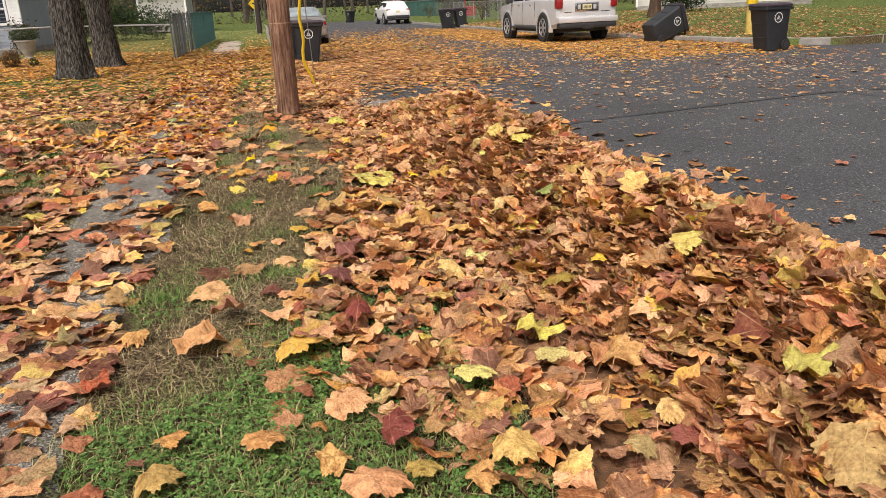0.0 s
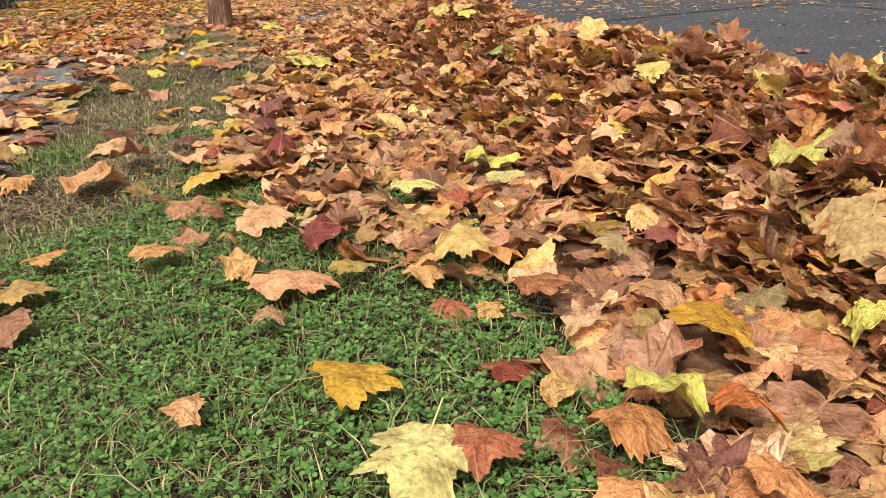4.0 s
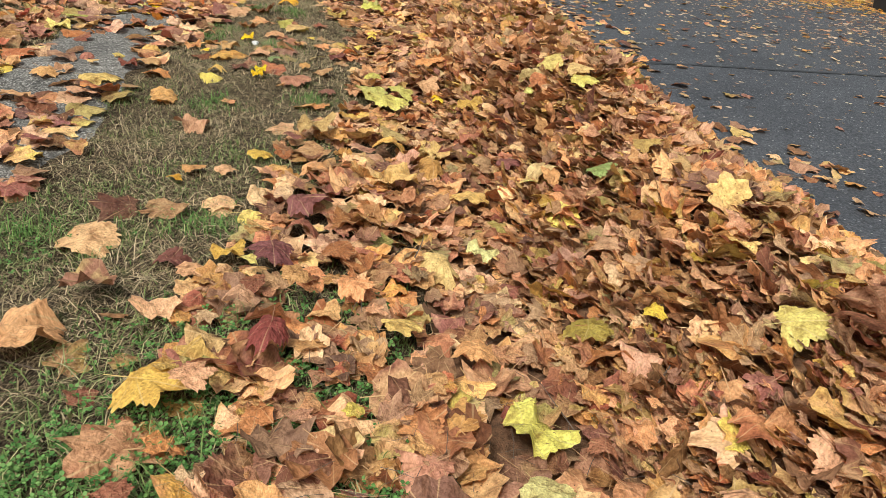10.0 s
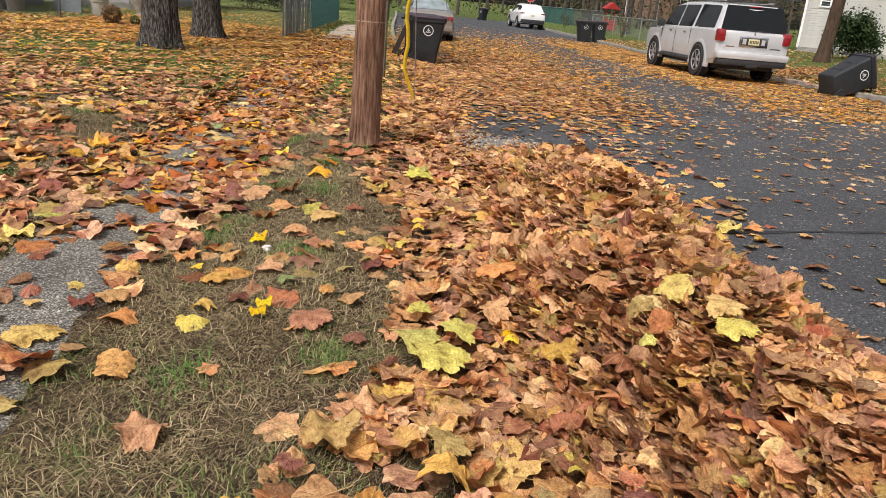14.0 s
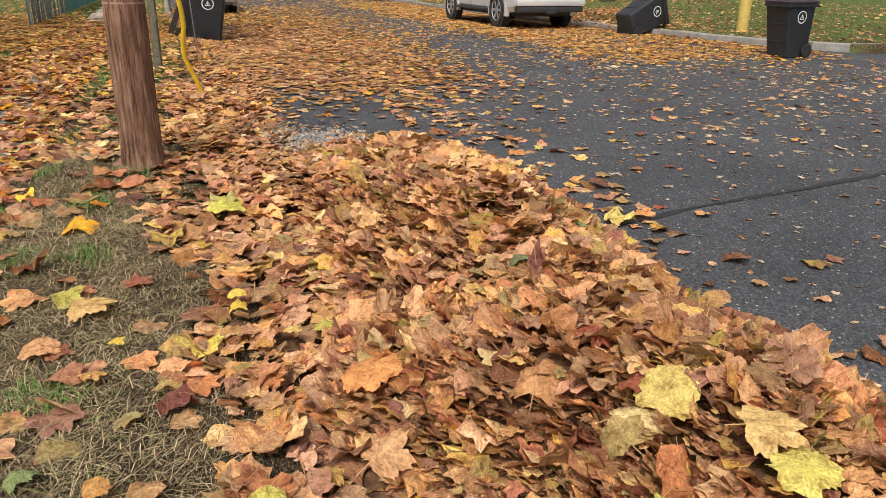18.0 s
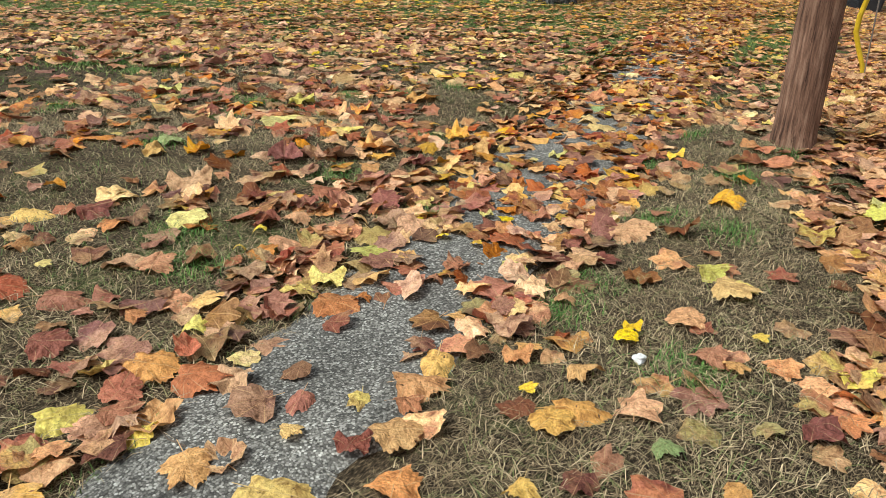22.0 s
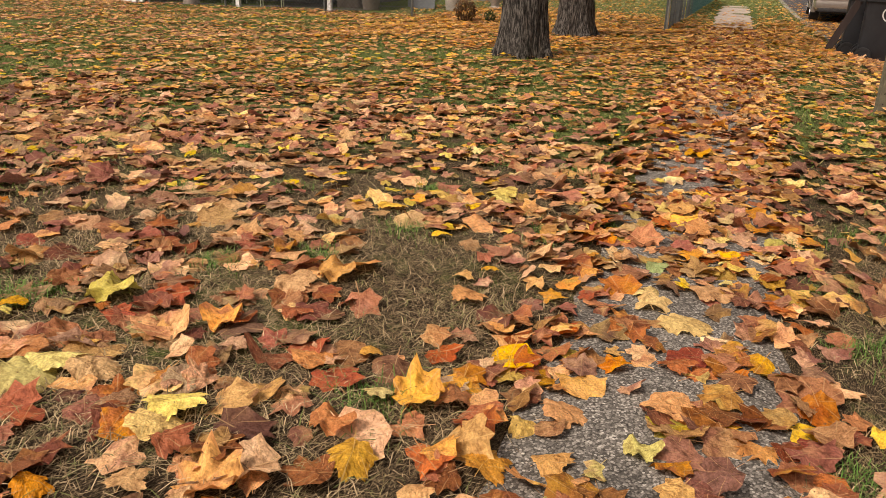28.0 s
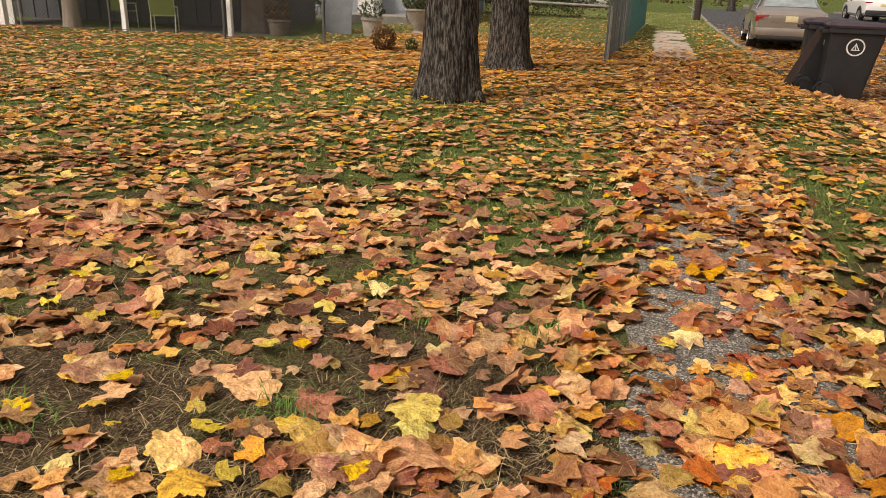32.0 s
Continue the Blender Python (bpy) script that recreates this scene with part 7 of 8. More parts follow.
sedan_spec = dict(
    name="sedan", glass_mat=sky_tint_glass, glass_label="car glass with the sky's reflection put into its pale tint", width=1.84, wheel_r=0.33, axles=(-1.42, 1.40), spokes=7, arch_mat=tan_paint,
    stations=[(-2.46, 0.40, 0.78, 0.84, 0.74, 0.74, 0.88), (-2.42, 0.30, 0.90, 0.98, 0.80, 0.78, 0.95), (-2.2, 0.27, 0.93, 1.05, 0.82, 0.76, 0.985), (-1.62, 0.25, 0.95, 1.07, 0.82, 0.70, 1.0), (-1.3, 0.25, 0.95, 1.22, 0.82, 0.64, 1.0), (-0.75, 0.25, 0.95, 1.44, 0.82, 0.60, 1.0), (0.2, 0.25, 0.94, 1.46, 0.82, 0.60, 1.0), (0.5, 0.25, 0.93, 1.40, 0.82, 0.61, 1.0),
              (1.25, 0.25, 0.90, 0.99, 0.82, 0.74, 1.0), (2.2, 0.27, 0.78, 0.84, 0.80, 0.72, 0.96), (2.44, 0.34, 0.66, 0.70, 0.74, 0.65, 0.88)],
    glass=[("side_window", side_quads([(0.1, 0.98), (0.95, 0.96), (0.42, 1.34), (0.1, 1.36)], 0.86, 0.64, 0.95, 1.40) + side_quads([(-1.25, 0.99), (0.02, 0.98), (0.02, 1.36), (-0.75, 1.35)], 0.86, 0.64, 0.95, 1.40)),
           ("rear_window", [[(-0.66, -1.66, 1.085), (0.66, -1.66, 1.085), (0.55, -0.83, 1.425), (-0.55, -0.83, 1.425)]]), ("windscreen", [[(-0.70, 1.2, 1.02), (0.70, 1.2, 1.02), (0.56, 0.55, 1.40), (-0.56, 0.55, 1.40)]])],
    boxes=[("bumper", tan_paint, [(0, -2.44, 0.46, 1.76, 0.16, 0.20, 0.05)]), ("bumper_strip", trim_dark, [(0, -2.45, 0.33, 1.6, 0.12, 0.12, 0.03)]), ("tail_lamp", tail_red, [(-0.72, -2.40, 0.80, 0.34, 0.12, 0.17, 0.03), (0.72, -2.40, 0.80, 0.34, 0.12, 0.17, 0.03)]),
           ("trunk_panel", tan_paint, [(0, -2.44, 0.79, 1.04, 0.05, 0.24, 0.02)]), ("licence_plate", plate_mat, [(0, -2.472, 0.79, 0.30, 0.01, 0.15, 0.004)]), ("mirror", tan_paint, [(-0.98, 0.72, 1.0, 0.18, 0.12, 0.13, 0.03), (0.98, 0.72, 1.0, 0.18, 0.12, 0.13, 0.03)]),
           ("door_handle", tan_paint, [(-0.925, -0.5, 0.84, 0.03, 0.16, 0.03, 0.01), (0.925, -0.5, 0.84, 0.03, 0.16, 0.03, 0.01)]), ("underbody", trim_dark, [(0, 0, 0.25, 1.4, 4.2, 0.12, 0.03)])])
car(st_pose(34.8, 2.42, ROAD_Z + 0.02, -2.5), "pewter four-door sedan parked at the kerb behind the bin", tan_paint, sedan_spec)

cross_spec = dict(
    name="crossover", width=1.84, wheel_r=0.36, axles=(-1.38, 1.35), spokes=5, arch_mat=trim_dark,
    stations=[(-2.30, 0.44, 0.90, 0.96, 0.74, 0.74, 0.90), (-2.24, 0.36, 1.02, 1.12, 0.80, 0.74, 0.97), (-2.05, 0.34, 1.06, 1.40, 0.82, 0.66, 0.99), (-1.8, 0.32, 1.07, 1.60, 0.82, 0.62, 1.0), (-0.6, 0.30, 1.06, 1.67, 0.82, 0.63, 1.0), (0.2, 0.30, 1.04, 1.65, 0.82, 0.63, 1.0), (0.6, 0.30, 1.02, 1.56, 0.82, 0.64, 1.0), (1.3, 0.30, 1.0, 1.10, 0.82, 0.74, 1.0), (2.1, 0.34, 0.92, 0.97, 0.80, 0.72, 0.96), (2.32, 0.40, 0.80, 0.84, 0.74, 0.65, 0.88)],
    glass=[("side_window", side_quads([(0.1, 1.08), (0.98, 1.05), (0.55, 1.50), (0.1, 1.54)], 0.86, 0.66, 1.05, 1.60) + side_quads([(-1.75, 1.18), (0.02, 1.09), (0.02, 1.55), (-1.6, 1.50)], 0.86, 0.66, 1.05, 1.60)),
           ("rear_window", [[(-0.66, -2.17, 1.14), (0.66, -2.17, 1.14), (0.54, -1.84, 1.55), (-0.54, -1.84, 1.55)]]), ("windscreen", [[(-0.70, 1.25, 1.12), (0.70, 1.25, 1.12), (0.56, 0.65, 1.55), (-0.56, 0.65, 1.55)]])],
    boxes=[("bumper", trim_dark, [(0, -2.28, 0.50, 1.7, 0.16, 0.24, 0.05)]), ("tail_lamp", tail_red, [(-0.74, -2.22, 1.02, 0.34, 0.12, 0.09, 0.02), (0.74, -2.22, 1.02, 0.34, 0.12, 0.09, 0.02)]), ("licence_plate", plate_mat, [(0, -2.30, 0.88, 0.30, 0.01, 0.15, 0.004)]),
           ("mirror", white_paint_car, [(-0.98, 0.8, 1.12, 0.18, 0.12, 0.13, 0.03), (0.98, 0.8, 1.12, 0.18, 0.12, 0.13, 0.03)]), ("underbody", trim_dark, [(0, 0, 0.32, 1.4, 4.0, 0.12, 0.03)])])
car(st_pose(60.5, 10.75, ROAD_Z + 0.02, 3), "white crossover parked at the far kerb", white_paint_car, cross_spec)


# ---- fences ----
def chain_mesh(bm, p0, p1, z0, z1, pitch=0.075):
    """Diamond wire netting between two feet."""
    p0, p1 = Vector(p0), Vector(p1)
    L, h = (p1 - p0).length, z1 - z0
    d = (p1 - p0) / L
    for sg in (1, -1):
        o = -h if sg > 0 else 0.0
        while o < L + (0 if sg > 0 else h):
            a, b = o, o + sg * h
            za, zb = z0, z1
            if sg > 0:
                lo, hi = max(a, 0), min(b, L)
                if hi > lo:
                    zl, zh = za + (lo - a), za + (hi - a)
                    bm_strip(bm, p0 + d * lo + Vector((0, 0, zl)), p0 + d * hi + Vector((0, 0, zh)))
            else:
                lo, hi = max(b, 0), min(a, L)
                if hi > lo:
                    bm_strip(bm, p0 + d * hi + Vector((0, 0, za + (a - hi))), p0 + d * lo + Vector((0, 0, za + (a - lo))))
            o += pitch * 1.414
    return bm


def bm_strip(bm, a, b, t=0.0026):
    d = (b - a).normalized()
    n = d.cross(Vector((0, 0, 1)))
    n = n.normalized() if n.length > 1e-4 else Vector((1, 0, 0))
    u = d.cross(n) * t
    n = n * t
    va = [bm.verts.new(a + q) for q in (u, n - u * 0.5, -n - u * 0.5)]
    vb = [bm.verts.new(b + q) for q in (u, n - u * 0.5, -n - u * 0.5)]
    for i in range(3):
        bm.faces.new((va[i], va[(i + 1) % 3], vb[(i + 1) % 3], vb[i]))


def chain_fence(name, pts, z_top, label, post_r=0.03, netting=True):
    """Chain-link fence along (s, w) points: posts, top rail, netting."""
    o = st(*pts[0], 0)
    f = thing(name, Matrix.Translation(o), label, "fence")
    for (s0, w0), (s1, w1) in zip(pts, pts[1:]):
        n = max(1, round(math.hypot(s1 - s0, w1 - w0) / 2.6))
        a, b = st(s0, w0, float(lawn_z(s0, w0))) - o, st(s1, w1, float(lawn_z(s1, w1))) - o
        for i in range(n + 1):
            p = a.lerp(b, i / n)
            bm = bmesh.new()
            rod(bm, p + Vector((0, 0, -0.2)), p + Vector((0, 0, z_top + 0.02)), post_r, n=10)
            part("post", bm, steel_mat, f)
        bm = bmesh.new()
        rod(bm, a + Vector((0, 0, z_top)), b + Vector((0, 0, z_top)), 0.022, n=8)
        part("top_rail", bm, steel_mat, f)
        if netting:
            flat_a, flat_b = Vector((a.x, a.y, 0)), Vector((b.x, b.y, 0))
            bm = chain_mesh(bmesh.new(), flat_a, flat_b, a.z + 0.04, z_top - 0.01 + a.z)
            part("netting", bm, wire_mat, f)
    return f


chain_fence("chain_link_fence", [(25.4, -1.95), (25.4, -5.2), (25.3, -7.8), (25.4, -10.2), (25.9, -13.5), (26.2, -24.0)], 1.02, "low galvanised chain-link fence round the yard", 0.03)


def slat_fence(name, s0, s1, w0, w1, height, label):
    """Chain-link with upright privacy slats: weathered at the near end, green further off."""
    o = st(s0, w0, 0)
    f = thing(name, Matrix.Translation(o), label, "fence")
    n = int((s1 - s0) / 0.085)
    rnd = random.Random(4)
    meshes = {}
    for i in range(n):
        t = i / n
        if rnd.random() < 0.26 and t < 0.36:
            continue
        s_, w_ = s0 + (s1 - s0) * t, w0 + (w1 - w0) * t
        mt = fence_grey if t < 0.36 + rnd.uniform(-0.05, 0.05) else fence_green
        h = height + (rnd.uniform(-0.10, 0.03) if t < 0.4 else 0)
        key = (mt.name, round(h, 2))
        if key not in meshes:
            bm = bmesh.new()
            box(bm, 0, 0, h / 2 + 0.03, 0.012, 0.062, h, 0.002)
            me = bpy.data.meshes.new("slat")
            bm.to_mesh(me), bm.free()
            me.materials.append(mt)
            meshes[key] = me
        ob = new("slat", meshes[key])
        ob.parent = f
        ob.matrix_local = Matrix.Translation(st(s_, w_, 0) - o) @ pose(0, 0, 0, rnd.uniform(-2.5, 2.5) if t < 0.4 else 0, 0, math.degrees(THETA))
    for i in range(int((s1 - s0) / 2.4) + 1):
        t = i * 2.4 / (s1 - s0)
        p = st(s0 + (s1 - s0) * t, w0 + (w1 - w0) * t - 0.05, 0) - o
        bm = bmesh.new()
        rod(bm, p + Vector((0, 0, -0.2)), p + Vector((0, 0, height + 0.06)), 0.032, n=10)
        part("post", bm, fence_grey, f)
    bm = bmesh.new()
    rod(bm, st(s0, w0 - 0.02, height) - o, st(s1, w1 - 0.02, height) - o, 0.022, n=8)
    part("top_rail", bm, steel_mat, f)
    return f


slat_fence("slat_fence", 25.4, 41.0, -1.92, -1.5, 1.30, "tall fence with weathered grey and dark green slats")
bm = bmesh.new()
# black plate added in place of the dark of a fence opening
hole = thing("fence_opening_plate", st_pose(35.0, -1.585, 1.02), "small black plate standing in for a dark opening in the green fence", "plate")
box(bm, 0, 0, 0, 0.02, 0.32, 0.34, 0.004)
part("plate", bm, trim_dark, hole)
slat_fence("green_fence", 64.0, 82.0, 17.5, 15.5, 1.5, "dark green slatted fence in a far yard")
chain_fence("yard_fence", [(46.0, 15.6), (60.0, 15.6)], 1.15, "chain-link fence of the yard across the street", 0.03)


# ---- houses ----
board_meshes = {}


def clapboards(wall, length, z0, z1, siding, pitch=0.13):
    """Overlapping boards along x, each a wedge of its own."""
    key = (round(length, 2), siding.name)
    if key not in board_meshes:
        bm = bmesh.new()
        v = [bm.verts.new(p) for p in ((0, -0.026, 0), (length, -0.026, 0), (length, -0.004, pitch), (0, -0.004, pitch), (0, 0.02, 0), (length, 0.02, 0), (length, 0.02, pitch), (0, 0.02, pitch))]
        for q in ((0, 1, 2, 3), (0, 4, 5, 1), (0, 3, 7, 4), (1, 5, 6, 2), (3, 2, 6, 7), (4, 7, 6, 5)):
            bm.faces.new([v[i] for i in q])
        me = bpy.data.meshes.new("clapboard")
        bm.to_mesh(me), bm.free()
        me.materials.append(siding)
        board_meshes[key] = me
    z = z0
    while z < z1 - pitch * 0.5:
        ob = new("clapboard", board_meshes[key])
        ob.parent = wall
        ob.matrix_local = Matrix.Translation((0, 0, z))
        z += pitch


def house_window(parent, x, z, w, h, shutters=True, y=-0.03):
    bm = bmesh.new()
    for cx, cz, sx, sz in ((x - w / 2, z, 0.08, h + 0.12), (x + w / 2, z, 0.08, h + 0.12), (x, z + h / 2, w, 0.09), (x, z - h / 2, w + 0.16, 0.09), (x, z, w, 0.05)):
        box(bm, cx, y - 0.012, cz, sx, 0.07, sz, 0.006)
    win = part("window", bm, white_trim, parent, "white framed window")
    for dz in (-h / 4, h / 4):
        bm = bmesh.new()
        box(bm, x, y + 0.012, z + dz, w - 0.02, 0.012, h / 2 - 0.02)
        part("pane", bm, window_glass, win)
    if shutters:
        for sd in (-1, 1):
            bm = bmesh.new()
            cx = x + sd * (w / 2 + 0.24)
            box(bm, cx, y - 0.005, z, 0.34, 0.035, h + 0.06, 0.005)
            for k in range(9):
                box(bm, cx, y - 0.028, z - h / 2 + 0.1 + k * (h - 0.1) / 8, 0.26, 0.02, 0.03, 0.003)
            part("shutter", bm, white_trim, parent)


def house(name, m, length, depth, wall_h, siding, label, windows, ridge=2.2):
    hs = thing(name, m, label, "house")
    for nm, rot, L in (("front_wall", pose(0, 0, 0), length), ("side_wall", pose(0, depth, 0, 0, 0, -90), depth), ("back_wall", pose(length, depth, 0, 0, 0, 180), length), ("side_wall", pose(length, 0, 0, 0, 0, 90), depth)):
        bm = bmesh.new()
        box(bm, L / 2, 0.08, wall_h / 2 + 0.12, L - 0.02, 0.10, wall_h - 0.26)
        ob = part(nm, bm, siding, hs)
        ob.matrix_local = rot
        clapboards(ob, L, 0.25, wall_h, siding)
        bm = bmesh.new()
        box(bm, L / 2, 0.02, 0.10, L, 0.06, 0.36, 0.01)
        base_ob = part("foundation", bm, kerb_mat, hs)
        base_ob.matrix_local = rot
    for x, y in ((0, 0), (length, 0), (0, depth), (length, depth)):
        bm = bmesh.new()
        box(bm, x, y, wall_h / 2 + 0.1, 0.12, 0.12, wall_h - 0.2, 0.008)
        part("corner_board", bm, white_trim, hs)
    bm = bmesh.new()
    e = 0.4
    v = [bm.verts.new(p) for p in ((-e, -e, wall_h), (length + e, -e, wall_h), (length + e, depth + e, wall_h), (-e, depth + e, wall_h), (-e, depth / 2, wall_h + ridge), (length + e, depth / 2, wall_h + ridge))]
    for q in ((0, 1, 5, 4), (2, 3, 4, 5), (0, 4, 3), (1, 2, 5), (0, 3, 2, 1)):
        bm.faces.new([v[i] for i in q])
    part("roof", bm, roof_mat, hs)
    for x, z, w, h, sh in windows:
        house_window(hs, x, z, w, h, sh)
    return hs


# grey-blue house behind the lawn: front wall faces back along the street
hA = house("house", st_pose(35.0, -18.0, 0.02, 0), 9.5, 9.0, 2.7, siding_blue, "grey-blue clapboard house with white shutters and trim", [(6.55, 1.75, 0.62, 1.15, True), (8.75, 1.75, 0.62, 1.15, True), (2.0, 1.75, 0.9, 1.2, True)])
bm = bmesh.new()
box(bm, 7.85, -0.5, 1.35, 0.22, 0.22, 2.4, 0.01)
part("porch_column", bm, white_trim, hA)
bm = bmesh.new()
box(bm, 7.85, -0.5, 1.25, 0.75, 0.45, 0.22, 0.03)
part("awning_box", bm, white_trim, hA)
bm = bmesh.new()
box(bm, 7.6, -0.06, 1.15, 0.85, 0.06, 2.0, 0.01)
part("door", bm, white_trim, hA, "white front door")
bm = bmesh.new()
box(bm, 8.2, -0.9, 0.14, 3.0, 1.5, 0.26, 0.02)
part("porch_step", bm, kerb_mat, hA)
shed = thing("grey_shed", st_pose(28.9, -13.9, 0.0, 0), "slate-grey panelled lean-to beside the yard", "shed")
bm = bmesh.new()
box(bm, -1.15, 1.5, 1.2, 8.1, 3.0, 2.5, 0.01)
part("shell", bm, grey_panel, shed)
for i in range(18):
    bm = bmesh.new()
    box(bm, -4.94 + i * 0.44, -0.012, 1.2, 0.03, 0.03, 2.44, 0.003)
    part("batten", bm, grey_panel, shed)
bm = bmesh.new()
box(bm, -1.15, 1.4, 2.52, 8.5, 3.6, 0.10, 0.02)
part("roof", bm, roof_mat, shed)
bm = bmesh.new()
box(bm, 2.92, -0.02, 1.2, 0.10, 0.08, 2.44, 0.006)
part("corner_trim", bm, simple("dark_trim", (0.14, 0.145, 0.155), 0.7), shed)

# pale building far left, cream house to the right
house("pale_garage", st_pose(60.0, -7.4, 0.2, 0), 3.2, 6, 2.6, siding_white, "small white garage behind the hedge", [])
house("house", st_pose(46.0, 23.8, 0.25, -30), 10.0, 8.0, 5.2, siding_white, "cream clapboard house across the street", [(0.95, 2.75, 0.5, 0.6, False), (6.5, 1.9, 0.8, 1.0, False)], 2.6)
house("house", st_pose(88.0, 30.0, 1.0, 8), 12.0, 8.0, 3.2, simple("tan_brick_far", (0.26, 0.16, 0.12), 0.9, 0, 0.3, 12.0), "distant brick house among trees", [(3, 1.9, 0.9, 1.1, False), (8, 1.9, 0.9, 1.1, False)])

# ---- yard things behind the fence ----
for w_, wd, lab in ((-10.25, 0.10, "white square canopy post by the fence"), (-12.98, 0.11, "white square canopy post by the fence"), (-16.4, 0.14, "wide white canopy post by the fence")):
    pt = thing("canopy_post", st_pose(25.75, w_, 0.0), lab, "post", "canopy posts")
    bm = bmesh.new()
    box(bm, 0, 0, 1.2, wd, wd, 2.5, 0.008)
    part("shaft", bm, white_trim, pt)
    bm = bmesh.new()
    box(bm, 0, 0, 0.04, wd * 1.5, wd * 1.5, 0.08, 0.008)
    part("foot", bm, kerb_mat, pt)
# roof out of view, assumed from the posts; added to shade the yard
canopy = thing("assumed_canopy_roof", st_pose(25.6, -14.2, 2.45), "unseen flat canopy roof assumed over the white posts, added to shade the yard", "canopy")
bm = bmesh.new()
box(bm, 0, 1.75, 0.06, 8.6, 3.6, 0.08, 0.01)
part("deck", bm, roof_mat, canopy)
bm = bmesh.new()
box(bm, 0, -0.06, 0.06, 8.7, 0.06, 0.2, 0.006)
part("fascia", bm, white_trim, canopy)
pn = thing("white_panel", st_pose(26.2, -17.6, 0.0), "white painted panel wall beside the canopy", "panel")
bm = bmesh.new()
box(bm, 0, 0, 1.1, 2.2, 0.08, 2.2, 0.01)
part("sheet", bm, white_trim, pn)
st_ = thing("stump_post", st_pose(26.4, -15.0, 0.0), "broad pale wooden post under the canopy", "post")
part("shaft", wavy_trunk(bmesh.new(), 2.2, 0.20, 0.17, 0.03, 0.2, 3.0, 0.008, rows=12, n=20), simple("pale_wood", (0.34, 0.28, 0.23), 0.85, 0, 0.25, 8.0, stretch=(1, 1, 0.1)), st_, smooth_angle=50)


def patio_chair(m, label):
    c = thing("patio_chair", m, label, "chair")
    r = 0.014
    for sd in (-1, 1):
        x = sd * 0.27
        bm = bmesh.new()
        rod(bm, (x, -0.22, 0), (x, -0.20, 0.62), r)
        part("front_leg", bm, chair_frame_mat, c)
        bm = bmesh.new()
        rod(bm, (x, 0.26, 0), (x, 0.18, 0.45), r)
        rod(bm, (x, 0.18, 0.45), (x, 0.34, 1.02), r)
        part("back_leg", bm, chair_frame_mat, c)
        bm = bmesh.new()
        rod(bm, (x, -0.22, 0.62), (x, 0.22, 0.64), 0.018)
        part("armrest", bm, chair_frame_mat, c)
    bm = bmesh.new()
    box(bm, 0, -0.01, 0.43, 0.52, 0.44, 0.02, 0.006)
    part("seat", bm, chair_fabric, c)
    bm = bmesh.new()
    box(bm, 0, 0.27, 0.74, 0.52, 0.02, 0.58, 0.006, Matrix.Rotation(radians(-15), 4, "X"))
    part("backrest", bm, chair_fabric, c)
    bm = bmesh.new()
    rod(bm, (-0.27, 0.34, 1.02), (0.27, 0.34, 1.02), r)
    rod(bm, (-0.27, -0.2, 0.43), (0.27, -0.2, 0.43), r)
    part("crossbar", bm, chair_frame_mat, c)
    return c


patio_chair(st_pose(26.15, -12.2, 0.0, 205), "olive-green sling patio chair behind the chain-link fence")
patio_chair(st_pose(27.3, -14.2, 0.0, 160), "olive-green sling patio chair set further back")

bm = bmesh.new()
for i in range(9):
    for j in range(3):
        box(bm, 0.5 + i * 0.97, 0.55 + j * 0.99, 0.02, 0.955, 0.975, 0.06, 0.008)
me = bpy.data.meshes.new("patio_slab")
bm.to_mesh(me), bm.free()
me.materials.append(simple("dark_patio_concrete", (0.085, 0.08, 0.078), 0.85, 0, 0.4, 4.0, 0.3, 0.006))
patio = tagged(new("patio_slab", me), "dark mottled concrete patio behind the chain-link fence", "patio", kind="structure")
patio.matrix_world = st_pose(26.0, -18.2, 0.0)


def yard_planter(m, r, h, label, material, seed):
    """A wide low pot with a clipped round plant."""
    p = thing("planter", m, label, "planter", "pots on the patio")
    bm = bmesh.new()
    loft(bm, [[(k * r * math.cos(a), k * r * math.sin(a), z * h) for a in [2 * math.pi * i / 20 for i in range(20)]] for k, z in ((0.70, 0.0), (0.74, 0.05), (0.92, 0.85), (1.02, 0.88), (1.02, 1.0), (0.9, 0.96))])
    part("pot", bm, material, p, smooth_angle=40)
    g_ = np.random.default_rng(seed)
    v_ = g_.normal(0, 1, (420, 3))
    v_ = v_ / np.linalg.norm(v_, axis=1)[:, None] * g_.uniform(0.6, 1.0, 420)[:, None] * np.array([r * 1.3, r * 1.3, r]) + np.array([0, 0, h + r * 0.6])
    part_leaves("foliage", v_, 0.07, dead_shrub_mat if seed % 2 else shrub_mat, p, g_)
    return p


pot_mat = simple("weathered_pot", (0.20, 0.165, 0.145), 0.85, 0, 0.25, 6.0)
yard_planter(st_pose(26.9, -9.65, 0.0), 0.27, 0.42, "brown plant in a weathered pot by the post", pot_mat, 61)
yard_planter(st_pose(27.9, -7.7, 0.0), 0.26, 0.50, "evergreen in a pale pot beside the yard", terracotta, 62)
cover = thing("covered_grill", st_pose(27.6, -10.55, 0.05), "grill under a grey-brown cloth cover on the patio", "grill")
bm = bmesh.new()
loft(bm, [rrect(hx, hy, 0.08, z) for hx, hy, z in ((0.36, 0.33, 0.0), (0.34, 0.30, 0.3), (0.33, 0.29, 0.8), (0.30, 0.27, 1.05), (0.2, 0.18, 1.15))])
part("cloth", bm, simple("grey_brown_cloth", (0.16, 0.135, 0.115), 0.9, 0, 0.3, 5.0, 0.2, 0.02), cover, smooth_angle=60)
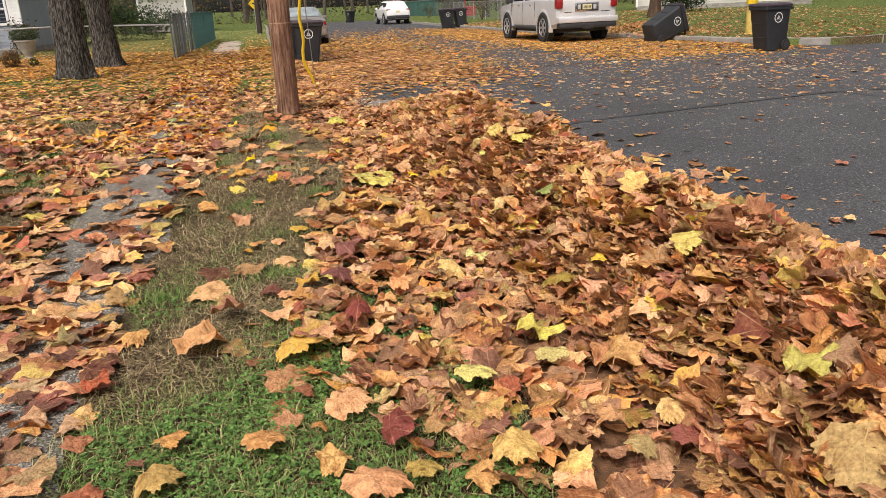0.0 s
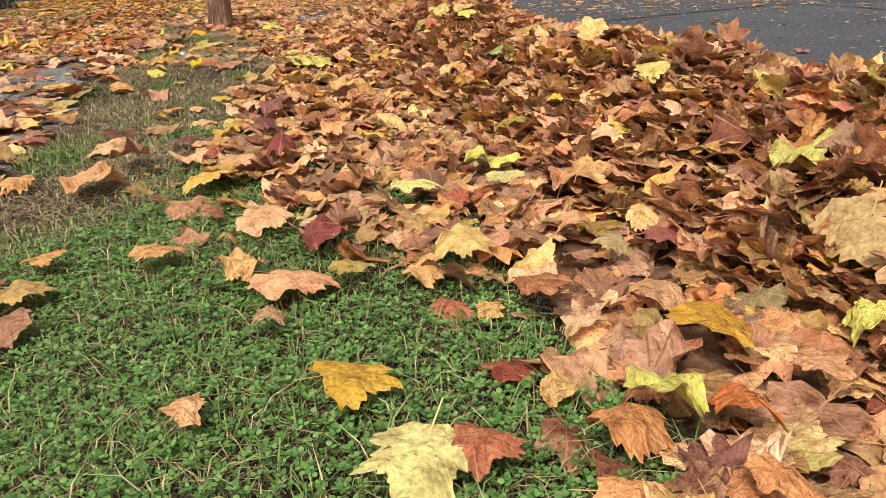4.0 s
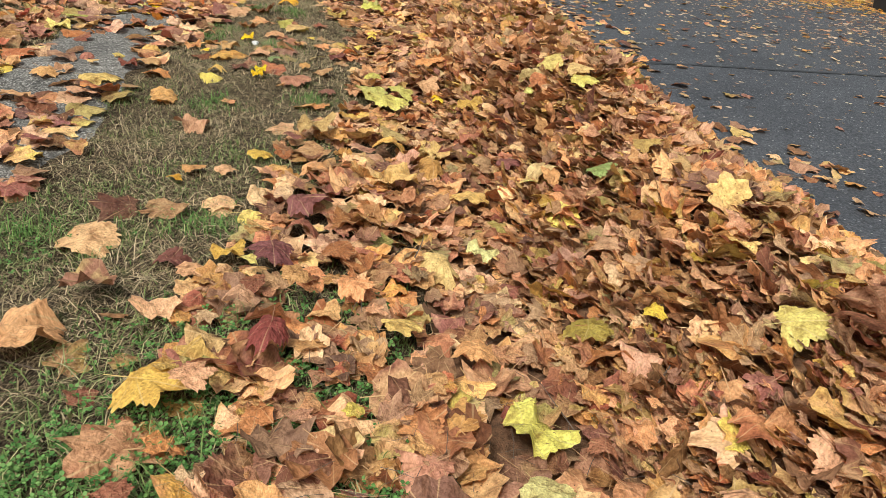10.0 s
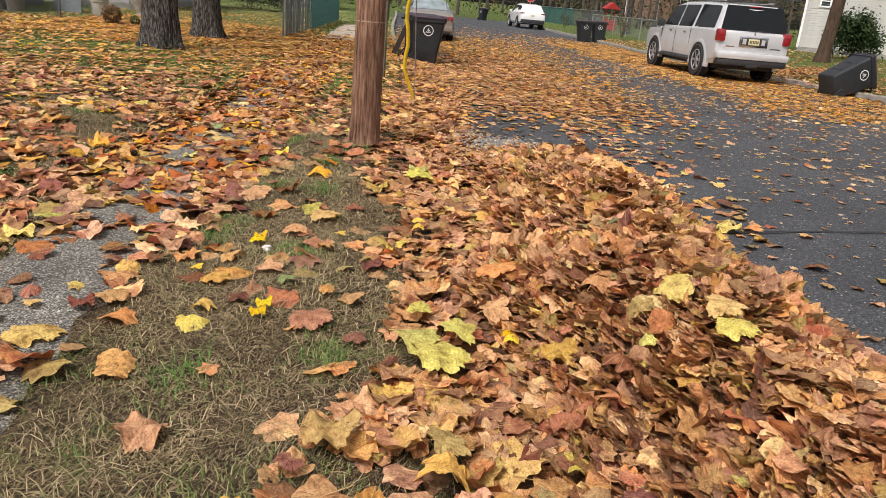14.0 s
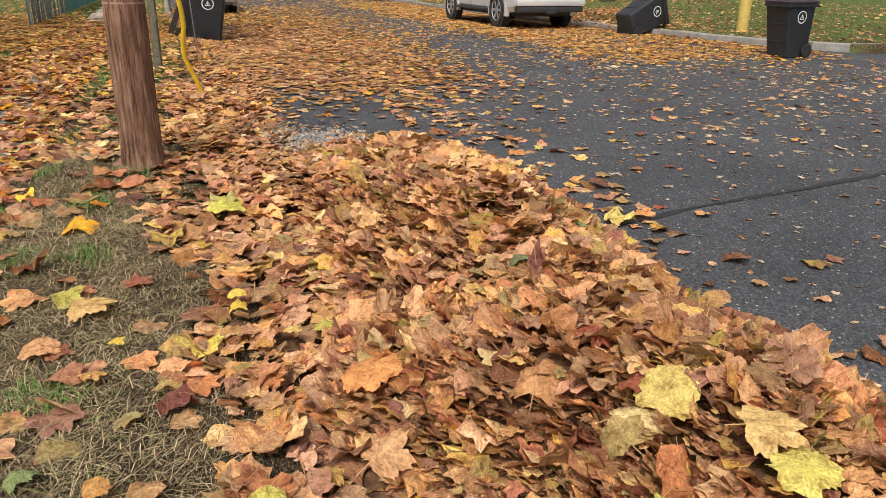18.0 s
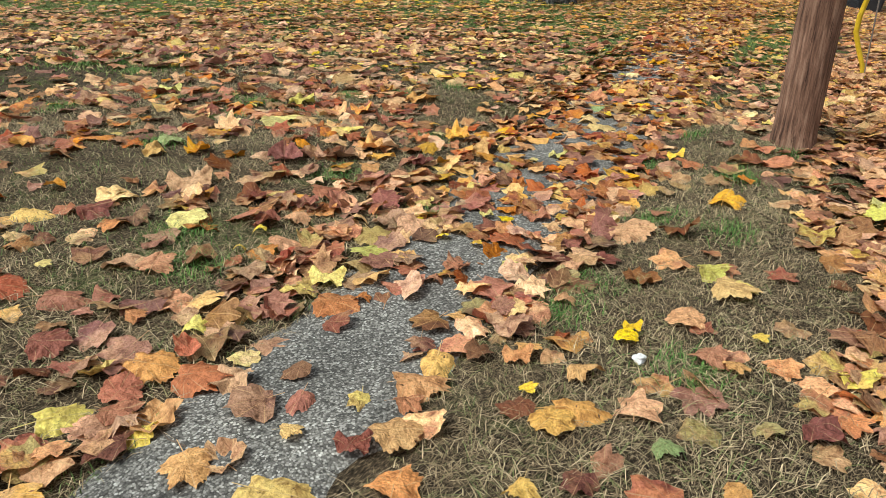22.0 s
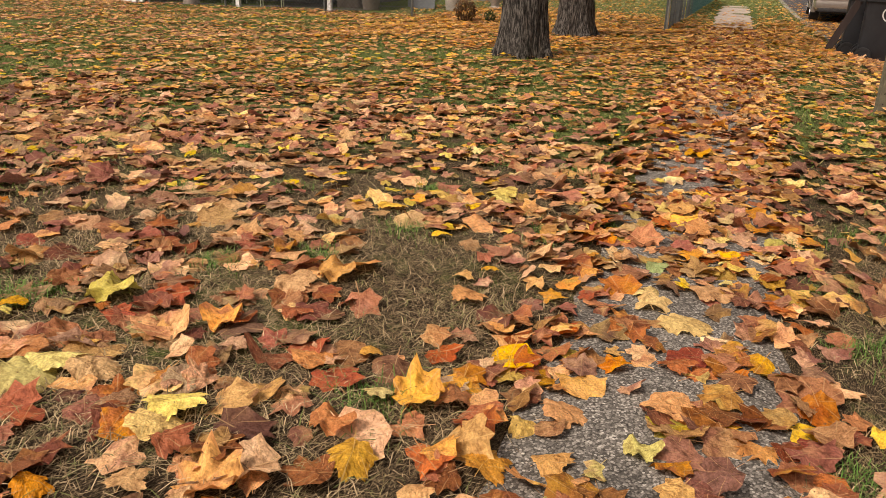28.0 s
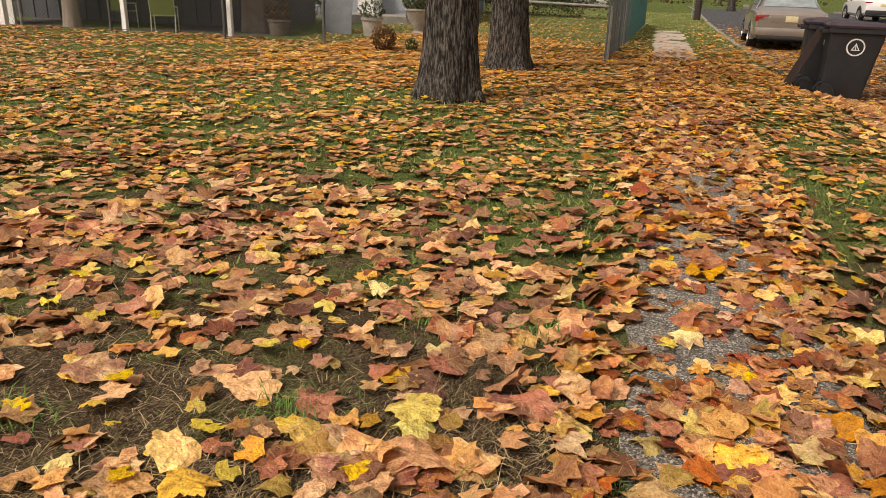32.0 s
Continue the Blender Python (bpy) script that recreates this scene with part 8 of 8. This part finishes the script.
for w_, r_, z_ in ((-8.75, 0.0, 1.25), (-9.0, 4.0, 1.05)):
    leaner = thing("leaning_sheet", st_pose(28.3 + 0.1 * r_, w_, 0.0, r_), "pale grey sheet leaning against the shed's end", "panel", "sheets by the shed")
    bm = bmesh.new()
    box(bm, 0, 0.06, z_ / 2, 0.72, 0.03, z_, 0.008, Matrix.Rotation(radians(-6), 4, "X"))
    part("sheet", bm, simple("pale_grey_sheet", (0.17, 0.19, 0.21), 0.7, 0, 0.2, 4.0), leaner)

urn = thing("planter_urn", st_pose(29.6, -7.05, 0.0), "pale stone urn with a clipped evergreen", "planter")
bm = bmesh.new()
loft(bm, [[(r * math.cos(a), r * math.sin(a), z) for a in [2 * math.pi * i / 24 for i in range(24)]] for r, z in ((0.22, 0), (0.22, 0.06), (0.11, 0.12), (0.13, 0.2), (0.26, 0.40), (0.32, 0.62), (0.36, 0.64), (0.36, 0.68), (0.3, 0.66))])
part("bowl", bm, terracotta, urn, smooth_angle=40)
gen = np.random.default_rng(9)
v = gen.normal(0, 1, (900, 3))
v = v / np.linalg.norm(v, axis=1)[:, None] * gen.uniform(0.75, 1.0, 900)[:, None] * np.array([0.44, 0.44, 0.27]) + np.array([0, 0, 0.85])
part_leaves("foliage", v, 0.08, shrub_mat, urn, gen)


def shrub(m, size, n, leaf, material, label, seed, twigs=8, ball=False):
    sh = thing("shrub", m, label, "shrub")
    g = np.random.default_rng(seed)
    rnd = random.Random(seed)
    bm = bmesh.new()
    for i in range(twigs):
        a = rnd.uniform(0, 6.28)
        rod(bm, (0.04 * math.cos(a), 0.04 * math.sin(a), -0.05), (size[0] * 0.6 * math.cos(a), size[1] * 0.6 * math.sin(a), size[2] * rnd.uniform(0.5, 1.0)), 0.014, 0.004, 5)
    part("stems", bm, twig_mat, sh)
    if ball:
        c = g.normal(0, 1, (n, 3))
        p = c / np.linalg.norm(c, axis=1)[:, None] * g.uniform(0.55, 1.0, n)[:, None] * np.array(size) * 0.9 + np.array([0, 0, size[2] * 0.95])
        part_leaves("foliage", p, leaf, material, sh, g)
        return sh
    c = g.normal(0, 0.42, (14, 3)) * np.array(size) * np.array([1, 1, 0.4]) + np.array([0, 0, size[2] * 0.55])
    p = c[g.integers(0, 14, n)] + g.normal(0, 0.20, (n, 3)) * np.array(size) * np.array([1, 1, 0.7])
    p[:, 2] = np.abs(p[:, 2])
    part_leaves("foliage", p, leaf, material, sh, g)
    return sh


shrub(st_pose(24.4, -6.15, 0.05), (0.29, 0.29, 0.27), 1100, 0.055, dead_shrub_mat, "small rusty-brown clipped shrub on the lawn", 1, ball=True)
shrub(st_pose(24.45, -5.6, 0.05), (0.15, 0.15, 0.15), 420, 0.045, shrub_mat, "little dark evergreen ball shrub on the lawn", 2, ball=True)
shrub(st_pose(33.4, -11.8, 0.0), (0.7, 0.6, 1.35), 1700, 0.10, shrub_mat, "green foundation shrub against the grey-blue house", 3)
shrub(st_pose(33.4, -8.2, 0.0), (0.6, 0.6, 1.2), 1500, 0.10, woods_leaf_mat, "thin russet foundation shrub by the porch", 4)
shrub(st_pose(34.0, -12.9, 0.0), (0.6, 0.6, 0.9), 1200, 0.10, shrub_mat, "low green shrub at the house wall", 6)
shrub(st_pose(39.0, 22.9, 0.25), (1.3, 1.3, 2.3), 9000, 0.15, shrub_mat, "rounded dark evergreen shrub by the cream house", 5)
for i, w_ in enumerate((-3.4, -5.4, -7.4, -9.6)):
    shrub(st_pose(44.0 + i * 0.4, w_ - 1.0, 0.0), (1.7, 1.2, 2.0), 2600, 0.13, shrub_mat, "dark green yew hedge along the yard's back", 20 + i)
for i, (s_, w_) in enumerate(((60, 13.6), (47, 14.0), (36.5, 16.2))):
    shrub(st_pose(s_, w_, 0.2), (0.5, 0.5, 1.1), 350, 0.08, woods_leaf_mat, "thin leafless shrub by the yard fence", 40 + i, 14)

# heap of brown leaves at the street tree and a strewn heap of gravel by the pole
g = np.random.default_rng(17)
hp = tagged(new("kerb_leaf_heap"), "dull brown leaf heap swept against the street tree", "leaf heap", kind="stuff")
hp.matrix_world = Matrix.Translation(st(25.5, 13.6, 0))
hs_, hw_ = g.normal(25.8, 1.6, 1600), g.normal(13.6, 0.75, 1600)
hz_ = lawn_z(hs_, hw_) + 0.35 * np.exp(-((hs_ - 25.8) / 1.8) ** 2 - ((hw_ - 13.6) / 0.8) ** 2) * g.uniform(0.5, 1.0, 1600)
under(new("leaves", scatter("heap_leaves", hs_, hw_, g.uniform(0.06, 0.14, 1600), g.uniform(0, 0.03, 1600), 0.5, FAR, leaf_pile_mat, slope=False, own_z=hz_)), hp, hp.matrix_world.inverted())
gr = tagged(new("gravel_spill"), "little spill of pale gravel and leaf scraps by the pole", "gravel", kind="stuff")
gr.matrix_world = Matrix.Translation(st(11.9, 2.1, 0))
V, T = [], []
for i in range(520):
    s_, w_ = g.normal(11.9, 0.38), g.normal(2.12, 0.20)
    c = np.array(st(s_, w_, float(top_z(s_, w_)) + 0.045))
    oct_ = np.array([(1, 0, 0), (0, 1, 0), (-1, 0, 0), (0, -1, 0), (0, 0, 0.8), (0, 0, -0.8)]) * g.uniform(0.006, 0.02) * g.uniform(0.6, 1.3, (6, 1))
    b = len(V) * 6
    V.append(oct_ + c)
    T += [(b + x, b + y, b + z) for x, y, z in ((0, 1, 4), (1, 2, 4), (2, 3, 4), (3, 0, 4), (1, 0, 5), (2, 1, 5), (3, 2, 5), (0, 3, 5))]
under(new("stones", fast_mesh("stones", np.concatenate(V), np.array(T), None, rock_mat, False)), gr, gr.matrix_world.inverted())
hs_, hw_ = g.normal(11.9, 0.45, 420), g.normal(2.12, 0.24, 420)
tagged(under(new("leaf_scraps", scatter("leaf_scraps", hs_, hw_, g.uniform(0.03, 0.09, 420), g.uniform(0.03, 0.05, 420), 0.4, FAR, chip_mat)), gr, gr.matrix_world.inverted()), kind="stuff")

# crumpled white paper in the verge
bm = bmesh.new()
bmesh.ops.create_icosphere(bm, subdivisions=3, radius=0.028)
for v in bm.verts:
    v.co *= 0.75 + 0.55 * noise.noise(v.co * 55.0)
    v.co.z = max(v.co.z * 0.8, -0.012)
me = bpy.data.meshes.new("paper_scrap")
bm.to_mesh(me), bm.free()
me.materials.append(simple("soiled_white_paper", (0.62, 0.60, 0.57), 0.85, 0, 0.15, 40.0))
scrap = tagged(new("paper_scrap"), "small crumpled white paper scrap on the dry verge", "litter")
scrap.matrix_world = Matrix.Translation(st(7.80, 0.32, float(lawn_z(7.8, 0.32)) + 0.018))
wad = new("wad", me)
wad.parent = scrap

# twigs on heap, lawn and asphalt
rnd = random.Random(31)
for i in range(46):
    s_, w_ = rnd.uniform(2.3, 10), (rnd.uniform(0.8, 4.6) if i < 34 else rnd.uniform(-3.5, 0.5))
    L, a = rnd.uniform(0.06, 0.26), rnd.uniform(0, 6.28)
    tw = tagged(new("twig"), "thin dry brown twig lying among the leaves", "twig", "fallen twigs")
    tw.matrix_world = st_pose(s_, w_, float(top_z(s_, w_)) + 0.016 + (0.02 if float(pile_h(s_, w_)) > 0.02 else 0), math.degrees(a))
    bm = bmesh.new()
    p, d = Vector((0, 0, 0)), Vector((1, 0, 0))
    r = rnd.uniform(0.0018, 0.004)
    for k in range(3):
        q = p + (d + Vector((0, rnd.uniform(-0.3, 0.3), rnd.uniform(-0.05, 0.15)))) * L / 3
        rod(bm, p, q, r, r * 0.8, 5)
        p, r = q, r * 0.8
    me = bpy.data.meshes.new("twig")
    bm.to_mesh(me), bm.free()
    me.materials.append(twig_mat)
    stick = new("stick", me)
    stick.parent = tw

# ---- far end: stop sign, warning sign, poles, wishing well, woods ----
stop = thing("stop_sign", st_pose(67.0, 12.15, -0.5, 0), "red octagonal stop sign on a steel post", "sign")
bm = bmesh.new()
rod(bm, (0, 0.04, -0.2), (0, 0.04, 2.9), 0.03)
part("post", bm, steel_mat, stop)
bm = bmesh.new()
rr = 0.40
loft(bm, [[(rr * math.cos(radians(22.5 + 45 * i)), y, 2.6 + rr * math.sin(radians(22.5 + 45 * i))) for i in range(8)] for y in (0.012, 0.0)])
panel = part("panel", bm, white_trim, stop)
bm = bmesh.new()
loft(bm, [[(rr * 0.92 * math.cos(radians(22.5 + 45 * i)), y, 2.6 + rr * 0.92 * math.sin(radians(22.5 + 45 * i))) for i in range(8)] for y in (0.0, -0.005)])
part("red_face", bm, sign_red, panel)
letters("STOP", 0.30, 0.002, pose(0, -0.009, 2.6, 90, 0, 0), white_trim, panel)

warn = thing("warning_sign", st_pose(50.0, 0.55, -0.25, 0), "small yellow diamond warning sign", "sign")
bm = bmesh.new()
rod(bm, (0, 0.04, -0.2), (0, 0.04, 2.5), 0.03)
part("post", bm, steel_mat, warn)
bm = bmesh.new()
box(bm, 0, 0, 1.95, 0.5, 0.012, 0.5, 0.02, Matrix.Rotation(radians(45), 4, "Y"))
part("panel", bm, yellow_mat, warn)
bm = bmesh.new()
box(bm, 0, -0.01, 1.95, 0.22, 0.006, 0.10)
part("symbol", bm, trim_dark, warn)
far_pole = thing("utility_pole", st_pose(48.0, 0.7, 0.0), "dark far utility pole beside the footpath", "utility pole")
part("shaft", wavy_trunk(bmesh.new(), 8.5, 0.15, 0.11, 0.01, 0.1, 5.0, 0.004, rows=10, n=16), board_mat, far_pole, smooth_angle=50)

well = thing("wishing_well", st_pose(60.0, 16.85, 0.2), "red painted wooden wishing well in the yard", "garden ornament")
bm = bmesh.new()
box(bm, 0, 0, 0.35, 0.8, 0.8, 0.7, 0.03)
part("tub", bm, red_paint, well)
for x in (-0.45, 0.45):
    bm = bmesh.new()
    box(bm, x * 0.75, 0, 1.05, 0.10, 0.10, 1.3, 0.01)
    part("upright", bm, red_paint, well)
bm = bmesh.new()
v = [bm.verts.new(p) for p in ((-0.55, -0.6, 1.5), (0.55, -0.6, 1.5), (0.55, 0.6, 1.5), (-0.55, 0.6, 1.5), (0, -0.6, 1.95), (0, 0.6, 1.95))]
for q in ((0, 4, 5, 3), (1, 2, 5, 4), (0, 1, 4), (2, 3, 5), (0, 3, 2, 1)):
    bm.faces.new([v[i] for i in q])
part("roof", bm, red_paint, well)

woods = tagged(new("far_woods"), "thick autumn woods of bare trunks and russet-green foliage, with unseen trees added behind the walk", "woods", kind="stuff")
woods.matrix_world = Matrix.Translation(st(110, 5, 0))
winv = woods.matrix_world.inverted()
rnd = random.Random(77)
bm = bmesh.new()
centres = []
for i in range(330):
    # unseen trees behind and beside the walk, added to darken reflections and low sky
    if i >= 260:
        s_, w_ = rnd.uniform(-60, -18), rnd.uniform(-50, 55)
    elif i >= 230:
        s_, w_ = rnd.uniform(-18, 14), rnd.uniform(38, 62)
    elif i < 120:
        s_, w_ = rnd.uniform(80, 120), rnd.uniform(-50, 55)
    elif i < 175:
        s_, w_ = rnd.uniform(46, 100), rnd.uniform(-60, -9)
    else:
        s_, w_ = rnd.uniform(66, 110), rnd.uniform(22, 70)
    z_ = float(lawn_z(s_, w_))
    h = rnd.uniform(9, 17)
    p = st(s_, w_, z_ - 0.2)
    q = p + Vector((rnd.uniform(-0.8, 0.8), rnd.uniform(-0.8, 0.8), h))
    r_ = rnd.uniform(0.10, 0.26)
    rod(bm, p, q, r_, r_ * 0.3, 7)
    for k in range(5):
        t_ = rnd.uniform(0.25, 0.95)
        a = p.lerp(q, t_)
        b = a + Vector((rnd.uniform(-1, 1), rnd.uniform(-1, 1), rnd.uniform(0.2, 1.0))) * 2.2
        rod(bm, a, b, r_ * 0.3, r_ * 0.08, 5)
        centres.append((b, 1.1))
    for k in range(9 if i < 230 else 3):
        centres.append((p + Vector((rnd.uniform(-2.5, 2.5), rnd.uniform(-2.5, 2.5), rnd.uniform(0.3, 5.0))), 0.9))
me = bpy.data.meshes.new("trunks")
bm.to_mesh(me), bm.free()
me.materials.append(simple("grey_brown_trunk", (0.10, 0.08, 0.065), 0.95, 0, 0.35, 6.0))
under(new("trunks", me), woods, winv)
gen = np.random.default_rng(8)
cen = np.array([c for c, _ in centres])
sel = gen.integers(0, len(cen), 66000)
pts = cen[sel] + gen.normal(0, 0.7, (66000, 3))
pts[:, 2] = np.maximum(pts[:, 2], 0.05)
ob = part_leaves("foliage", pts, 0.34, woods_leaf_mat, None, gen)
under(ob, woods, winv)
for i, (s_, w_, h, r_) in enumerate(((56, 17.0, 11, 0.22), (63, 24.0, 13, 0.28), (47, 22.5, 12, 0.25), (64, -4.5, 12, 0.25), (70, 4.0, 13, 0.25))):
    tree("yard_tree", st_pose(s_, w_, float(lawn_z(s_, w_))), h, r_, "bare-limbed yard tree with thinning russet leaves", 30 + i, 3.5, (0.02, 0.01), 1600, 0.06)
